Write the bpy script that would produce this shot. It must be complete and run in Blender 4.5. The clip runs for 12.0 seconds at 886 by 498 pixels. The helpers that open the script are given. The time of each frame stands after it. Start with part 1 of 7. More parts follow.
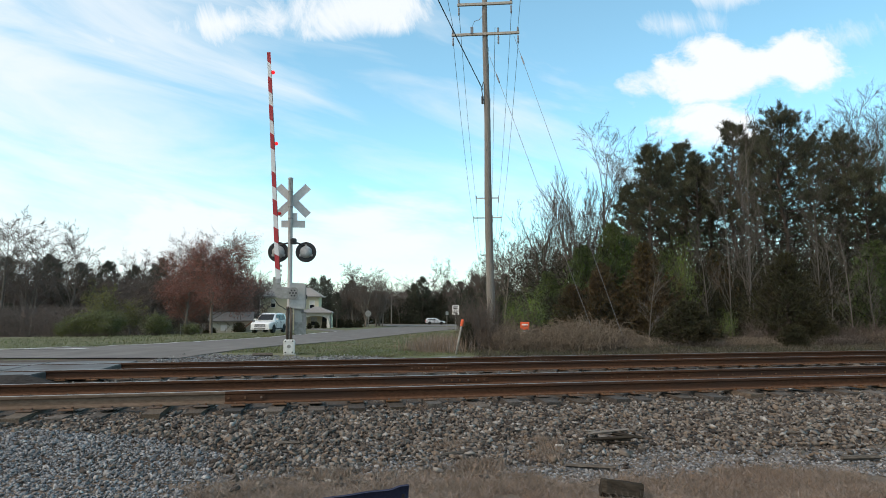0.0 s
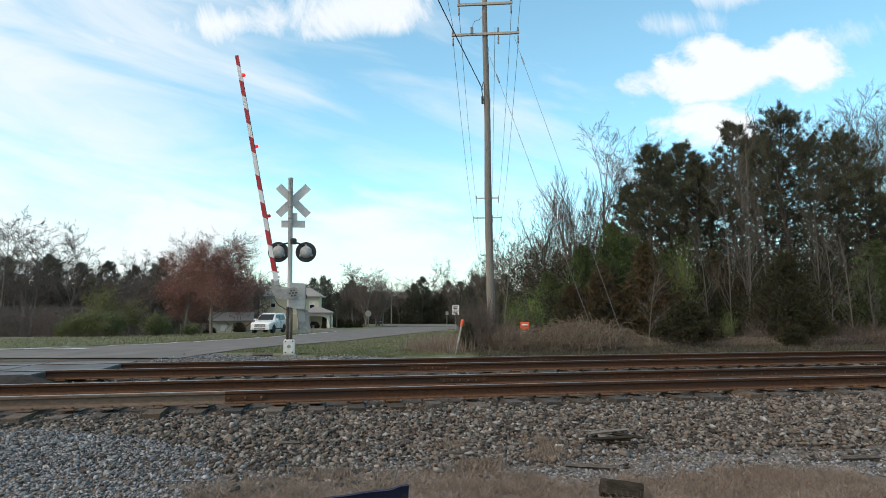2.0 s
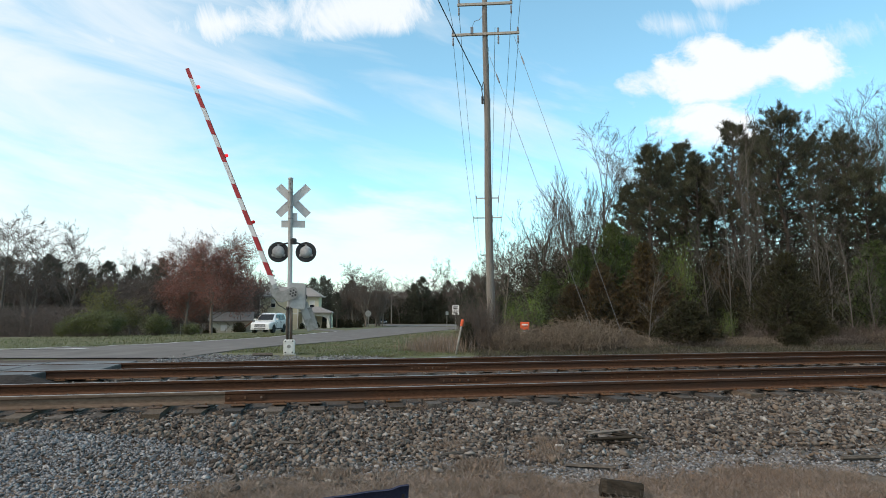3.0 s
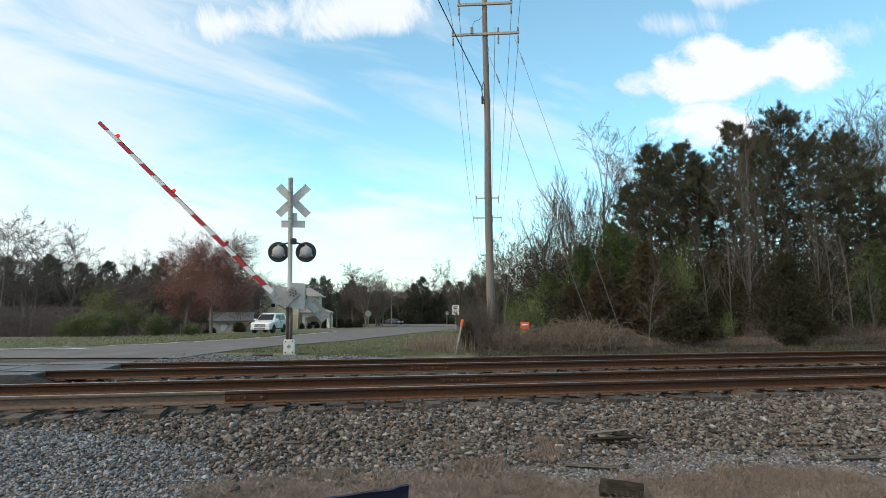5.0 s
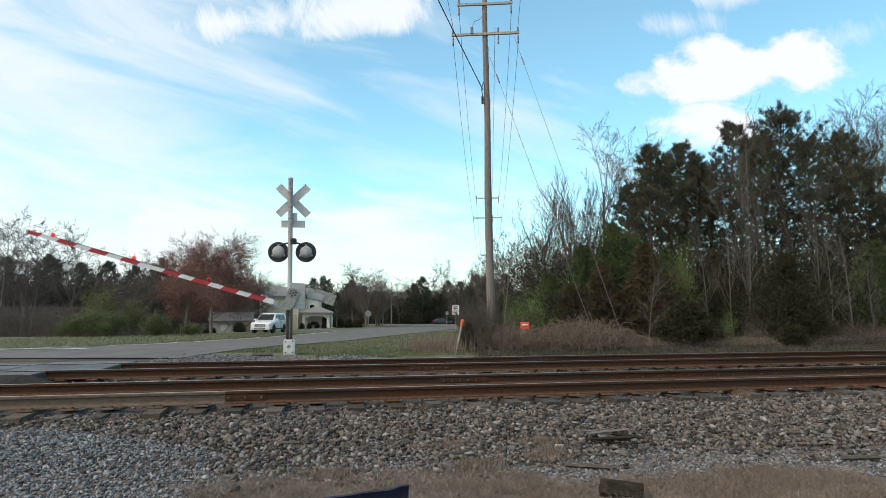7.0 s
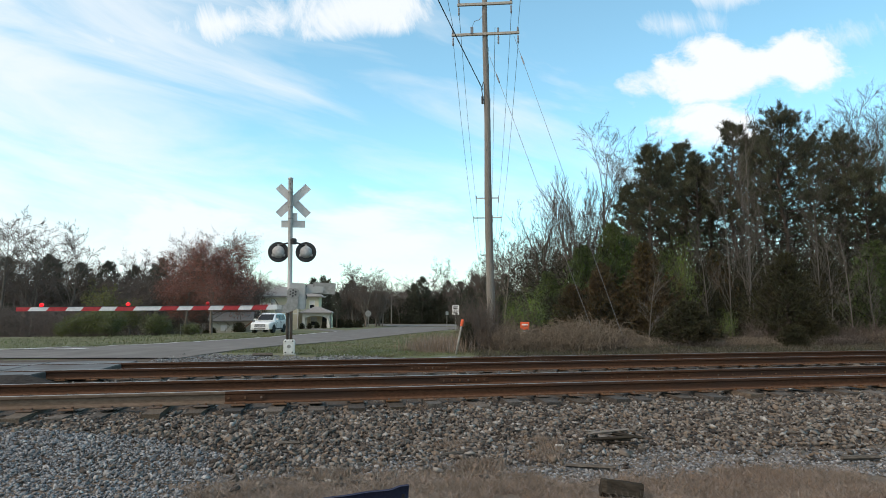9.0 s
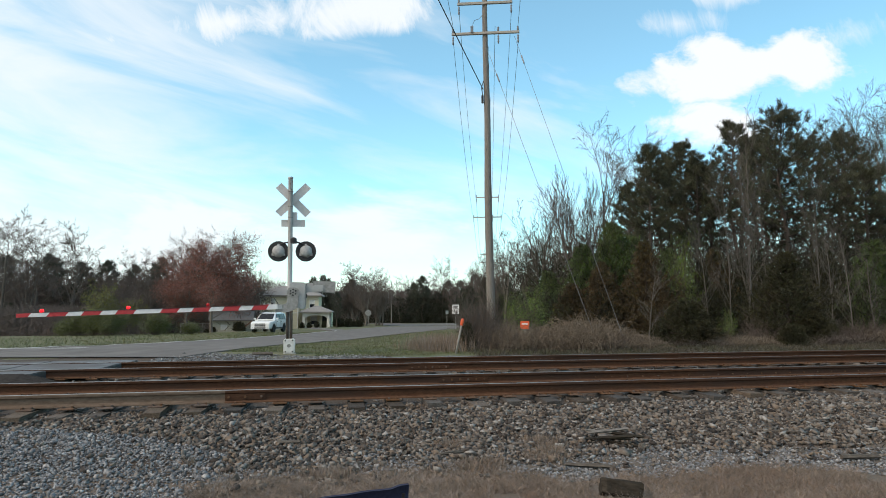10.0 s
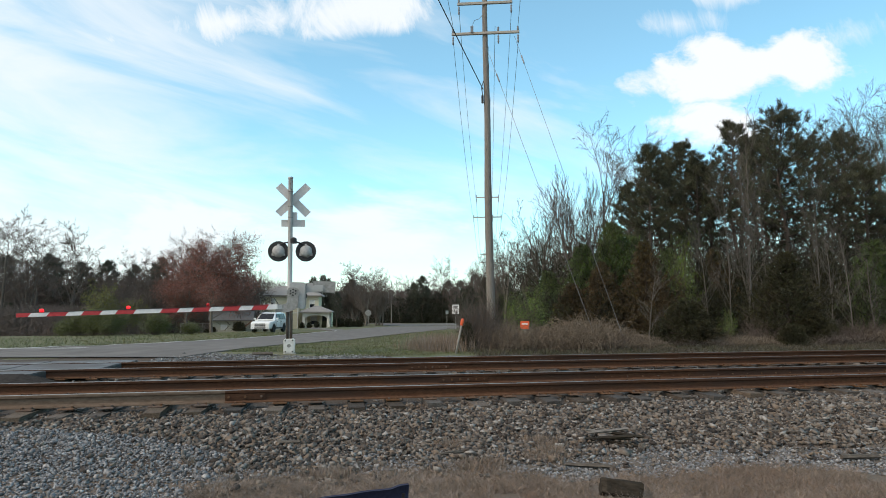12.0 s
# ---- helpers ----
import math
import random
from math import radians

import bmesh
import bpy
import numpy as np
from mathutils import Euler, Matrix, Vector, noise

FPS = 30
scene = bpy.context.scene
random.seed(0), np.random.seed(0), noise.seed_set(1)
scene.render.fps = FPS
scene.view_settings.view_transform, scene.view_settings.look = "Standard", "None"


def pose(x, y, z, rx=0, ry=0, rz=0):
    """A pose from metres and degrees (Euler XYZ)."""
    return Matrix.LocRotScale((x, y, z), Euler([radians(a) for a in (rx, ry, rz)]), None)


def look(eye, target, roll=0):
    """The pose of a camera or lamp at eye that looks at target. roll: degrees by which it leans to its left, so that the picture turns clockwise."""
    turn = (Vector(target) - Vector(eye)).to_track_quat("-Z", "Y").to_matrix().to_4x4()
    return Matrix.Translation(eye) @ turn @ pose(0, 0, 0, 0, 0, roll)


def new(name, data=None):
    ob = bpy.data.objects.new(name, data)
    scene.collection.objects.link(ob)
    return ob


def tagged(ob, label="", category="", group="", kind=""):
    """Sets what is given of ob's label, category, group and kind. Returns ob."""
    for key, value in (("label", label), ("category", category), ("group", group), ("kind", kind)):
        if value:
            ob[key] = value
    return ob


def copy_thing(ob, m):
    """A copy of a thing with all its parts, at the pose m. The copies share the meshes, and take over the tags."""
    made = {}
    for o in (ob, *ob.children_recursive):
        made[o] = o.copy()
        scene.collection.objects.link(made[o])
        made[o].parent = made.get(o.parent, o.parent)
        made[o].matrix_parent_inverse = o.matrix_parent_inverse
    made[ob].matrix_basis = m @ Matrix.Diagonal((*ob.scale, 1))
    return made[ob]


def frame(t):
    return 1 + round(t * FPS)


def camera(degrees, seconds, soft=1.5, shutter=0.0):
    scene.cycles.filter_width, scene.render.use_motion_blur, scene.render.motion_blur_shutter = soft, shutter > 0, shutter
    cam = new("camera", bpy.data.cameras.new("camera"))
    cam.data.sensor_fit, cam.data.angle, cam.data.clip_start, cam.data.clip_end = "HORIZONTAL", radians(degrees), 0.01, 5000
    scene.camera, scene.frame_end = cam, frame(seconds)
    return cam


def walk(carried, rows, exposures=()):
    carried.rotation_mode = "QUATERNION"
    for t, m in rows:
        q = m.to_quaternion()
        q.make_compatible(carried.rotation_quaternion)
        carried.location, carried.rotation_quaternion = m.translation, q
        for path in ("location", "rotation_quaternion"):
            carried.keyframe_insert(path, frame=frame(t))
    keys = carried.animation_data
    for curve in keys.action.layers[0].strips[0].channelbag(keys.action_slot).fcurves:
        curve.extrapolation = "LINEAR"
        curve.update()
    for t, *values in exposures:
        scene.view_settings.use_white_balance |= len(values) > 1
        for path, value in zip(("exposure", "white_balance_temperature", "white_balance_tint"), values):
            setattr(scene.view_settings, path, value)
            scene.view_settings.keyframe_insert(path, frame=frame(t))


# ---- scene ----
# camera: stands still beside the line, settles a hair at ten seconds
cam = camera(71.49, 12.0, soft=0.9)
EYE_Z = 1.391
TRACK = 10.603          # degrees by which the tracks turn away from the view


def standing(tilt):
    return Matrix.Translation((0, 0, EYE_Z)) @ pose(0, 0, 0, 90 + tilt, 0, 0) @ pose(0, 0, 0, 0, 0, -0.1)


walk(cam, [(0, standing(5.532)), (5.0, standing(5.532)), (9.6, standing(5.532)), (10.0, standing(5.462)), (12.0, standing(5.462))])

# world: blue spring sky with thin high cloud, sun veiled behind the camera
SUN_EL, SUN_AZ = 42.0, 236.0     # azimuth from +y clockwise
world = bpy.data.worlds.new("sky")
scene.world = world
world.use_nodes = True


def build_sky():
    nt = world.node_tree
    nt.nodes.clear()
    N, L = nt.nodes.new, nt.links.new
    out, bg = N("ShaderNodeOutputWorld"), N("ShaderNodeBackground")
    sky = N("ShaderNodeTexSky")
    sky.sky_type, sky.sun_disc = "NISHITA", False
    sky.sun_elevation, sky.sun_rotation = radians(SUN_EL), radians(SUN_AZ)
    sky.air_density, sky.dust_density, sky.ozone_density = 1.0, 0.6, 2.0
    co = N("ShaderNodeTexCoord")

    def math_node(op, a, b=None, clamp=False):
        n = N("ShaderNodeMath")
        n.operation, n.use_clamp = op, clamp
        for i, v in enumerate((a, b)):
            if v is None:
                continue
            if isinstance(v, (int, float)):
                n.inputs[i].default_value = v
            else:
                L(v, n.inputs[i])
        return n.outputs[0]

    sep = N("ShaderNodeSeparateXYZ")
    L(co.outputs["Generated"], sep.inputs[0])
    # bearing and rise of the sky as seen over the railway: x / y and z / y
    depth = math_node("ADD", math_node("ABSOLUTE", sep.outputs["Y"]), 0.03)
    across, rise = math_node("DIVIDE", sep.outputs["X"], depth), math_node("DIVIDE", sep.outputs["Z"], depth)
    flat = N("ShaderNodeCombineXYZ")
    L(across, flat.inputs[0])
    L(rise, flat.inputs[1])

    def noise_at(scale, stretch, detail, rough, shift=(0, 0, 0), distort=0.0, turn=0.0):
        rot = N("ShaderNodeVectorRotate")
        rot.rotation_type = "Z_AXIS"
        rot.inputs["Angle"].default_value = radians(turn)
        L(flat.outputs[0], rot.inputs["Vector"])
        mp = N("ShaderNodeMapping")
        mp.inputs["Scale"].default_value = stretch
        mp.inputs["Location"].default_value = shift
        L(rot.outputs[0], mp.inputs["Vector"])
        n = N("ShaderNodeTexNoise")
        n.inputs["Scale"].default_value, n.inputs["Detail"].default_value = scale, detail
        n.inputs["Roughness"].default_value, n.inputs["Distortion"].default_value = rough, distort
        L(mp.outputs[0], n.inputs["Vector"])
        return n.outputs["Fac"]

    def ramp(v, a, b, top=1.0):
        n = N("ShaderNodeMapRange")
        n.interpolation_type = "SMOOTHSTEP"
        n.inputs[1].default_value, n.inputs[2].default_value, n.inputs[4].default_value = a, b, top
        L(v, n.inputs[0])
        return n.outputs[0]

    def cloud_at(x, z, rx, rz, turn=0.0, weight=1.0):
        d = N("ShaderNodeVectorMath")
        d.operation = "SUBTRACT"
        d.inputs[1].default_value = (x, z, 0)
        L(flat.outputs[0], d.inputs[0])
        rot = N("ShaderNodeVectorRotate")
        rot.rotation_type = "Z_AXIS"
        rot.inputs["Angle"].default_value = radians(turn)
        L(d.outputs[0], rot.inputs["Vector"])
        m = N("ShaderNodeMapping")
        m.inputs["Scale"].default_value = (1 / rx, 1 / rz, 1)
        L(rot.outputs[0], m.inputs["Vector"])
        ln = N("ShaderNodeVectorMath")
        ln.operation = "LENGTH"
        L(m.outputs[0], ln.inputs[0])
        return math_node("MULTIPLY", math_node("SUBTRACT", 1.0, ln.outputs["Value"], True), weight)

    def most(values):
        top = values[0]
        for v in values[1:]:
            top = math_node("MAXIMUM", top, v)
        return top

    # streaky cirrus sloping down to the right, thicker towards the left
    streak = noise_at(2.1, (1.0, 4.2, 1.0), 6, 0.55, (0.6, 0.2, 0.0), 0.5, 17)
    # second term: unseen cloud added behind the camera for whiter fill light
    side = math_node("ADD", math_node("MULTIPLY", across, -0.30), math_node("MULTIPLY", ramp(sep.outputs["Y"], 0.35, -0.35), 0.30))
    low = math_node("MULTIPLY", ramp(rise, 0.26, 0.06), 0.13)
    veil = ramp(math_node("ADD", math_node("ADD", streak, side), low), 0.41, 0.84, 0.85)
    # low white bank over the horizon
    soft = noise_at(4.2, (1.0, 2.6, 1.0), 8, 0.6, (1.3, 0.7, 0.0), 0.4, 6)
    bank = most([cloud_at(-0.42, 0.10, 0.55, 0.16), cloud_at(-0.12, 0.145, 0.26, 0.085, -4), cloud_at(-0.04, 0.10, 0.30, 0.08)])
    bank = ramp(math_node("ADD", math_node("MULTIPLY", bank, 0.58), soft), 0.66, 1.0, 0.92)
    # torn cloud overhead with a clean lower edge
    torn = noise_at(5.5, (2.4, 1.0, 1.0), 10, 0.68, (0.2, 3.1, 0.0), 0.7, -20)
    wisp = most([cloud_at(-0.13, 0.49, 0.19, 0.10, -8), cloud_at(-0.36, 0.465, 0.36, 0.06, -5, 0.65)])
    edge = math_node("SUBTRACT", math_node("ADD", rise, math_node("MULTIPLY", torn, 0.03)), math_node("ADD", math_node("MULTIPLY", across, 0.119), 0.474))
    wisp = math_node("MULTIPLY", ramp(math_node("ADD", math_node("MULTIPLY", wisp, 0.60), torn), 0.56, 0.98, 0.95), ramp(edge, -0.012, 0.012))
    # heaped cloud over the wood and its scraps
    lump = noise_at(9.5, (1.0, 1.5, 1.0), 10, 0.62, (2.1, 0.4, 0.3), 0.25)
    heap = most([cloud_at(0.45, 0.375, 0.23, 0.075, -9), cloud_at(0.445, 0.405, 0.09, 0.07), cloud_at(0.585, 0.395, 0.13, 0.085, 0, 0.85), cloud_at(0.43, 0.30, 0.16, 0.07, 0, 0.8)])
    heap = ramp(math_node("ADD", math_node("MULTIPLY", heap, 0.75), lump), 0.68, 0.92)
    scraps = most([cloud_at(0.50, 0.525, 0.19, 0.05, -6), cloud_at(0.385, 0.462, 0.10, 0.045, 0, 0.8), cloud_at(0.66, 0.44, 0.22, 0.05, -15, 0.6)])
    scraps = ramp(math_node("ADD", math_node("MULTIPLY", scraps, 0.6), torn), 0.60, 1.05, 0.75)
    haze = math_node("ADD", math_node("MULTIPLY", ramp(rise, 0.17, 0.02), 0.62), 0.06)
    cover = most([veil, bank, wisp, heap, scraps, haze])
    tint = N("ShaderNodeMix")
    tint.data_type, tint.blend_type = "RGBA", "MULTIPLY"
    tint.inputs[0].default_value = 1.0
    L(sky.outputs[0], tint.inputs[6])
    tint.inputs[7].default_value = (1.92, 2.72, 2.36, 1)
    mix = N("ShaderNodeMix")
    mix.data_type = "RGBA"
    L(cover, mix.inputs[0])
    L(tint.outputs[2], mix.inputs[6])
    mix.inputs[7].default_value = (9.3, 9.7, 10.0, 1)
    L(mix.outputs[2], bg.inputs["Color"])
    bg.inputs["Strength"].default_value = 0.105
    L(bg.outputs[0], out.inputs["Surface"])


build_sky()
sun = new("sun", bpy.data.lights.new("sun", "SUN"))
sun.data.energy, sun.data.angle, sun.data.color = 2.1, radians(12), (1.0, 0.79, 0.61)
sun_way = Vector((math.sin(radians(SUN_AZ)) * math.cos(radians(SUN_EL)), math.cos(radians(SUN_AZ)) * math.cos(radians(SUN_EL)), math.sin(radians(SUN_EL))))
sun.matrix_world = look(sun_way * 60, (0, 0, 0))
scene.view_settings.exposure = 0.0


# ---- materials ----
def mat(name, c1, c2, rough=0.8, scale=6.0, big=0.6, bump=0.2, metal=0.0, c3=None, stretch=(1, 1, 1), island=0.0, spec=0.4, emit=0.0, obrand=0.0, coat=0.0):
    """Two colours mixed by fine and coarse noise, an optional third in coarse patches, relief, and a spread per piece."""
    m = bpy.data.materials.new(name)
    m.use_nodes = True
    nt = m.node_tree
    N, L = nt.nodes.new, nt.links.new
    b = nt.nodes["Principled BSDF"]
    co, mp = N("ShaderNodeTexCoord"), N("ShaderNodeMapping")
    mp.inputs["Scale"].default_value = stretch
    L(co.outputs["Object"], mp.inputs["Vector"])

    def nz(s, d, r=0.6):
        n = N("ShaderNodeTexNoise")
        n.inputs["Scale"].default_value, n.inputs["Detail"].default_value, n.inputs["Roughness"].default_value = s, d, r
        L(mp.outputs[0], n.inputs["Vector"])
        return n.outputs["Fac"]

    def mixed(f, a, bb, mode="MIX"):
        n = N("ShaderNodeMix")
        n.data_type, n.blend_type = "RGBA", mode
        for sock, v in ((0, f), (6, a), (7, bb)):
            if isinstance(v, (int, float)):
                n.inputs[sock].default_value = v
            elif isinstance(v, tuple):
                n.inputs[sock].default_value = (*v, 1)
            else:
                L(v, n.inputs[sock])
        return n.outputs[2]

    def rng(v, a, bb, lo=0.0, hi=1.0):
        n = N("ShaderNodeMapRange")
        for i, q in enumerate((a, bb, lo, hi)):
            n.inputs[i + 1].default_value = q
        L(v, n.inputs[0])
        return n.outputs[0]

    fine, coarse = nz(scale, 6), nz(big, 4)
    col = mixed(rng(fine, 0.32, 0.68), c1, c2)
    if c3:
        col = mixed(rng(coarse, 0.47, 0.62), col, c3)
    if island or obrand:
        src = N("ShaderNodeNewGeometry").outputs["Random Per Island"] if island else N("ShaderNodeObjectInfo").outputs["Random"]
        amount = island or obrand
        hs = N("ShaderNodeHueSaturation")
        L(rng(src, 0, 1, 1 - amount, 1 + amount), hs.inputs["Value"])
        wn = N("ShaderNodeTexWhiteNoise")
        wn.noise_dimensions = "1D"
        L(src, wn.inputs["W"])
        L(rng(wn.outputs["Value"], 0, 1, 0.5, 1.4), hs.inputs["Saturation"])
        L(col, hs.inputs["Color"])
        col = hs.outputs[0]
    L(col, b.inputs["Base Color"])
    L(rng(coarse, 0.3, 0.7, max(rough - 0.1, 0.02), min(rough + 0.1, 1)), b.inputs["Roughness"])
    b.inputs["Metallic"].default_value = metal
    b.inputs["Specular IOR Level"].default_value = spec
    b.inputs["Coat Weight"].default_value = coat
    if bump:
        bp = N("ShaderNodeBump")
        bp.inputs["Strength"].default_value, bp.inputs["Distance"].default_value = bump, 0.02
        L(fine, bp.inputs["Height"])
        L(bp.outputs[0], b.inputs["Normal"])
    if emit:
        b.inputs["Emission Color"].default_value = (*c1, 1)
        b.inputs["Emission Strength"].default_value = emit
    return m


def stone_mat(name, tones, island=True):
    """Broken stone: one tone for each piece out of a quarry's range, mottled and rough."""
    m = mat(name, (0.75, 0.75, 0.75), (1.0, 1.0, 1.0), 0.9, 25, 0.5, 0.45, spec=0.3)
    nt = m.node_tree
    N, L = nt.nodes.new, nt.links.new
    b = nt.nodes["Principled BSDF"]
    grain = b.inputs["Base Color"].links[0].from_socket
    src = N("ShaderNodeNewGeometry").outputs["Random Per Island"] if island else N("ShaderNodeObjectInfo").outputs["Random"]
    rp = N("ShaderNodeValToRGB")
    el = rp.color_ramp.elements
    el[0].position, el[0].color = tones[0][0], (*tones[0][1], 1)
    el[1].position, el[1].color = tones[-1][0], (*tones[-1][1], 1)
    for at, tone in tones[1:-1]:
        el.new(at).color = (*tone, 1)
    L(src, rp.inputs[0])
    mx = N("ShaderNodeMix")
    mx.data_type, mx.blend_type = "RGBA", "MULTIPLY"
    mx.inputs[0].default_value = 1.0
    L(rp.outputs[0], mx.inputs[6])
    L(grain, mx.inputs[7])
    L(mx.outputs[2], b.inputs["Base Color"])
    return m


M = {}
M["soil"] = mat("trackside soil", (0.10, 0.077, 0.059), (0.165, 0.13, 0.10), 0.95, 30, 0.8, 0.6, c3=(0.115, 0.09, 0.067))
M["forest_floor"] = mat("leaf-strewn forest floor", (0.038, 0.03, 0.02), (0.085, 0.067, 0.045), 0.95, 14, 0.6, 0.6, c3=(0.05, 0.05, 0.026))
M["field"] = mat("verge turf", (0.068, 0.082, 0.030), (0.12, 0.122, 0.055), 0.95, 5, 0.16, 0.5, c3=(0.13, 0.118, 0.062))
# bed colour darkened: it holds the shade in the gaps between stones
M["ballast_bed"] = mat("ballast bed", (0.030, 0.024, 0.019), (0.095, 0.073, 0.055), 0.95, 45, 0.8, 0.9, c3=(0.085, 0.058, 0.038))
M["stone"] = stone_mat("ballast stone", ((0.0, (0.040, 0.035, 0.032)), (0.3, (0.11, 0.09, 0.075)), (0.5, (0.165, 0.15, 0.135)), (0.68, (0.195, 0.147, 0.108)), (0.90, (0.245, 0.225, 0.20)), (1.0, (0.38, 0.36, 0.335))))
M["stone_single"] = stone_mat("loose ballast stone", ((0.0, (0.06, 0.052, 0.047)), (0.3, (0.13, 0.105, 0.085)), (0.55, (0.19, 0.175, 0.155)), (0.75, (0.22, 0.165, 0.12)), (1.0, (0.33, 0.31, 0.28))), False)
M["gravel"] = stone_mat("grey gravel", ((0.0, (0.085, 0.087, 0.09)), (0.35, (0.20, 0.203, 0.207)), (0.75, (0.29, 0.292, 0.296)), (0.95, (0.37, 0.37, 0.37)), (1.0, (0.5, 0.49, 0.47))))
M["asphalt"] = mat("worn asphalt", (0.095, 0.087, 0.08), (0.168, 0.153, 0.14), 0.92, 2.2, 0.22, 0.35, c3=(0.13, 0.118, 0.108), stretch=(1, 0.25, 1))
M["patch"] = mat("dark asphalt apron", (0.017, 0.0135, 0.011), (0.04, 0.032, 0.026), 0.95, 14, 0.8, 0.9, c3=(0.055, 0.044, 0.035), spec=0.2)
M["panel"] = mat("rubber crossing panel", (0.045, 0.045, 0.047), (0.085, 0.085, 0.088), 0.55, 9, 1.2, 0.3, c3=(0.06, 0.053, 0.047))
M["paint_white"] = mat("road paint", (0.55, 0.55, 0.53), (0.7, 0.7, 0.68), 0.8, 30, 2, 0.2)
M["rust"] = mat("rusty rail steel", (0.048, 0.024, 0.014), (0.090, 0.044, 0.025), 0.9, 14, 0.5, 0.3, metal=0.0, c3=(0.055, 0.033, 0.024), stretch=(1, 1, 3), spec=0.12)
M["rust_grey"] = mat("weathered rail base", (0.085, 0.043, 0.024), (0.135, 0.074, 0.045), 0.9, 14, 0.5, 0.3, spec=0.15)
M["rail_dusty"] = mat("dust-coated rail steel", (0.105, 0.076, 0.056), (0.17, 0.128, 0.098), 0.95, 9, 0.5, 0.2, c3=(0.12, 0.082, 0.058), stretch=(1, 1, 3), spec=0.1)
M["railtop"] = mat("worn rail head", (0.26, 0.25, 0.24), (0.42, 0.41, 0.40), 0.4, 12, 0.6, 0.05, metal=0.9)
M["plate"] = mat("rusty tie plate", (0.09, 0.055, 0.038), (0.16, 0.10, 0.066), 0.85, 25, 1, 0.4, metal=0.2, obrand=0.2)
M["tie"] = mat("creosoted timber", (0.045, 0.036, 0.029), (0.12, 0.097, 0.077), 0.9, 9, 0.7, 0.7, stretch=(6, 1, 6), obrand=0.45)
M["wood_grey"] = mat("weathered grey timber", (0.10, 0.088, 0.078), (0.24, 0.215, 0.19), 0.9, 8, 1.0, 0.7, stretch=(1, 7, 7))
M["pole_wood"] = mat("weathered pole timber", (0.14, 0.125, 0.108), (0.25, 0.23, 0.205), 0.9, 9, 0.6, 0.6, stretch=(8, 8, 0.6))
M["stump"] = mat("rotten log", (0.05, 0.042, 0.035), (0.14, 0.118, 0.095), 0.95, 14, 2, 0.8, stretch=(1, 4, 4))
M["alu"] = mat("dull aluminium", (0.36, 0.36, 0.355), (0.50, 0.50, 0.49), 0.5, 9, 1.3, 0.1, metal=0.35, c3=(0.40, 0.395, 0.38))
M["alu_dark"] = mat("stained galvanised steel", (0.22, 0.215, 0.20), (0.36, 0.355, 0.34), 0.6, 10, 1.6, 0.2, metal=0.3)
M["conduit"] = mat("rust-stained conduit", (0.055, 0.042, 0.034), (0.13, 0.105, 0.088), 0.8, 9, 2, 0.3, c3=(0.10, 0.06, 0.04), stretch=(1, 1, 0.3))
M["white_box"] = mat("chalky white paint", (0.58, 0.58, 0.55), (0.72, 0.72, 0.69), 0.6, 14, 3, 0.1)
M["arm_white"] = mat("white gate sheeting", (0.62, 0.62, 0.62), (0.75, 0.75, 0.74), 0.45, 14, 3, 0.05)
M["arm_red"] = mat("red gate sheeting", (0.34, 0.022, 0.028), (0.46, 0.045, 0.05), 0.45, 14, 3, 0.05)
M["black"] = mat("black enamel", (0.012, 0.012, 0.013), (0.028, 0.028, 0.028), 0.5, 14, 2, 0.05)
M["lens_back"] = mat("grey lamp housing", (0.30, 0.30, 0.295), (0.42, 0.42, 0.41), 0.5, 14, 2, 0.1)
M["lamp_red"] = mat("lit red lens", (1.0, 0.012, 0.02), (1.0, 0.03, 0.03), 0.25, 10, 2, 0.0, emit=1.6)
M["lens_red"] = mat("red lens", (0.5, 0.01, 0.015), (0.6, 0.02, 0.02), 0.2, 10, 2, 0.0)
M["wire"] = mat("weathered cable", (0.10, 0.105, 0.115), (0.16, 0.165, 0.175), 0.6, 10, 1, 0.0, metal=0.3)
M["insulator"] = mat("grey porcelain", (0.13, 0.14, 0.155), (0.23, 0.24, 0.26), 0.3, 10, 1, 0.0)
M["crossarm"] = mat("pale crossarm timber", (0.33, 0.30, 0.26), (0.47, 0.44, 0.39), 0.85, 9, 1, 0.4, stretch=(1, 6, 6))
M["orange"] = mat("faded orange plastic", (0.60, 0.085, 0.028), (0.74, 0.14, 0.045), 0.5, 12, 2, 0.1)
M["marker_grey"] = mat("grimy white plastic", (0.26, 0.245, 0.22), (0.42, 0.40, 0.37), 0.7, 8, 3, 0.1, c3=(0.22, 0.19, 0.16))
M["sign_back"] = mat("bare sign aluminium", (0.46, 0.46, 0.45), (0.56, 0.56, 0.55), 0.5, 12, 2, 0.05, metal=0.2)
M["sign_white"] = mat("white sign sheeting", (0.74, 0.74, 0.73), (0.80, 0.80, 0.79), 0.5, 12, 2, 0.0)
M["ink"] = mat("black sign ink", (0.015, 0.015, 0.016), (0.03, 0.03, 0.03), 0.6, 12, 2, 0.0)
M["siding"] = mat("cream siding", (0.60, 0.54, 0.38), (0.68, 0.62, 0.45), 0.8, 6, 0.8, 0.1, stretch=(0.3, 0.3, 6))
M["trim"] = mat("off-white trim", (0.68, 0.66, 0.58), (0.76, 0.74, 0.66), 0.7, 10, 1.5, 0.05)
M["shingle"] = mat("grey roof shingles", (0.20, 0.19, 0.18), (0.30, 0.29, 0.275), 0.9, 16, 0.9, 0.5, stretch=(1, 1, 4))
M["shed_roof"] = mat("dark shed roof", (0.085, 0.085, 0.085), (0.14, 0.14, 0.138), 0.8, 10, 0.7, 0.3)
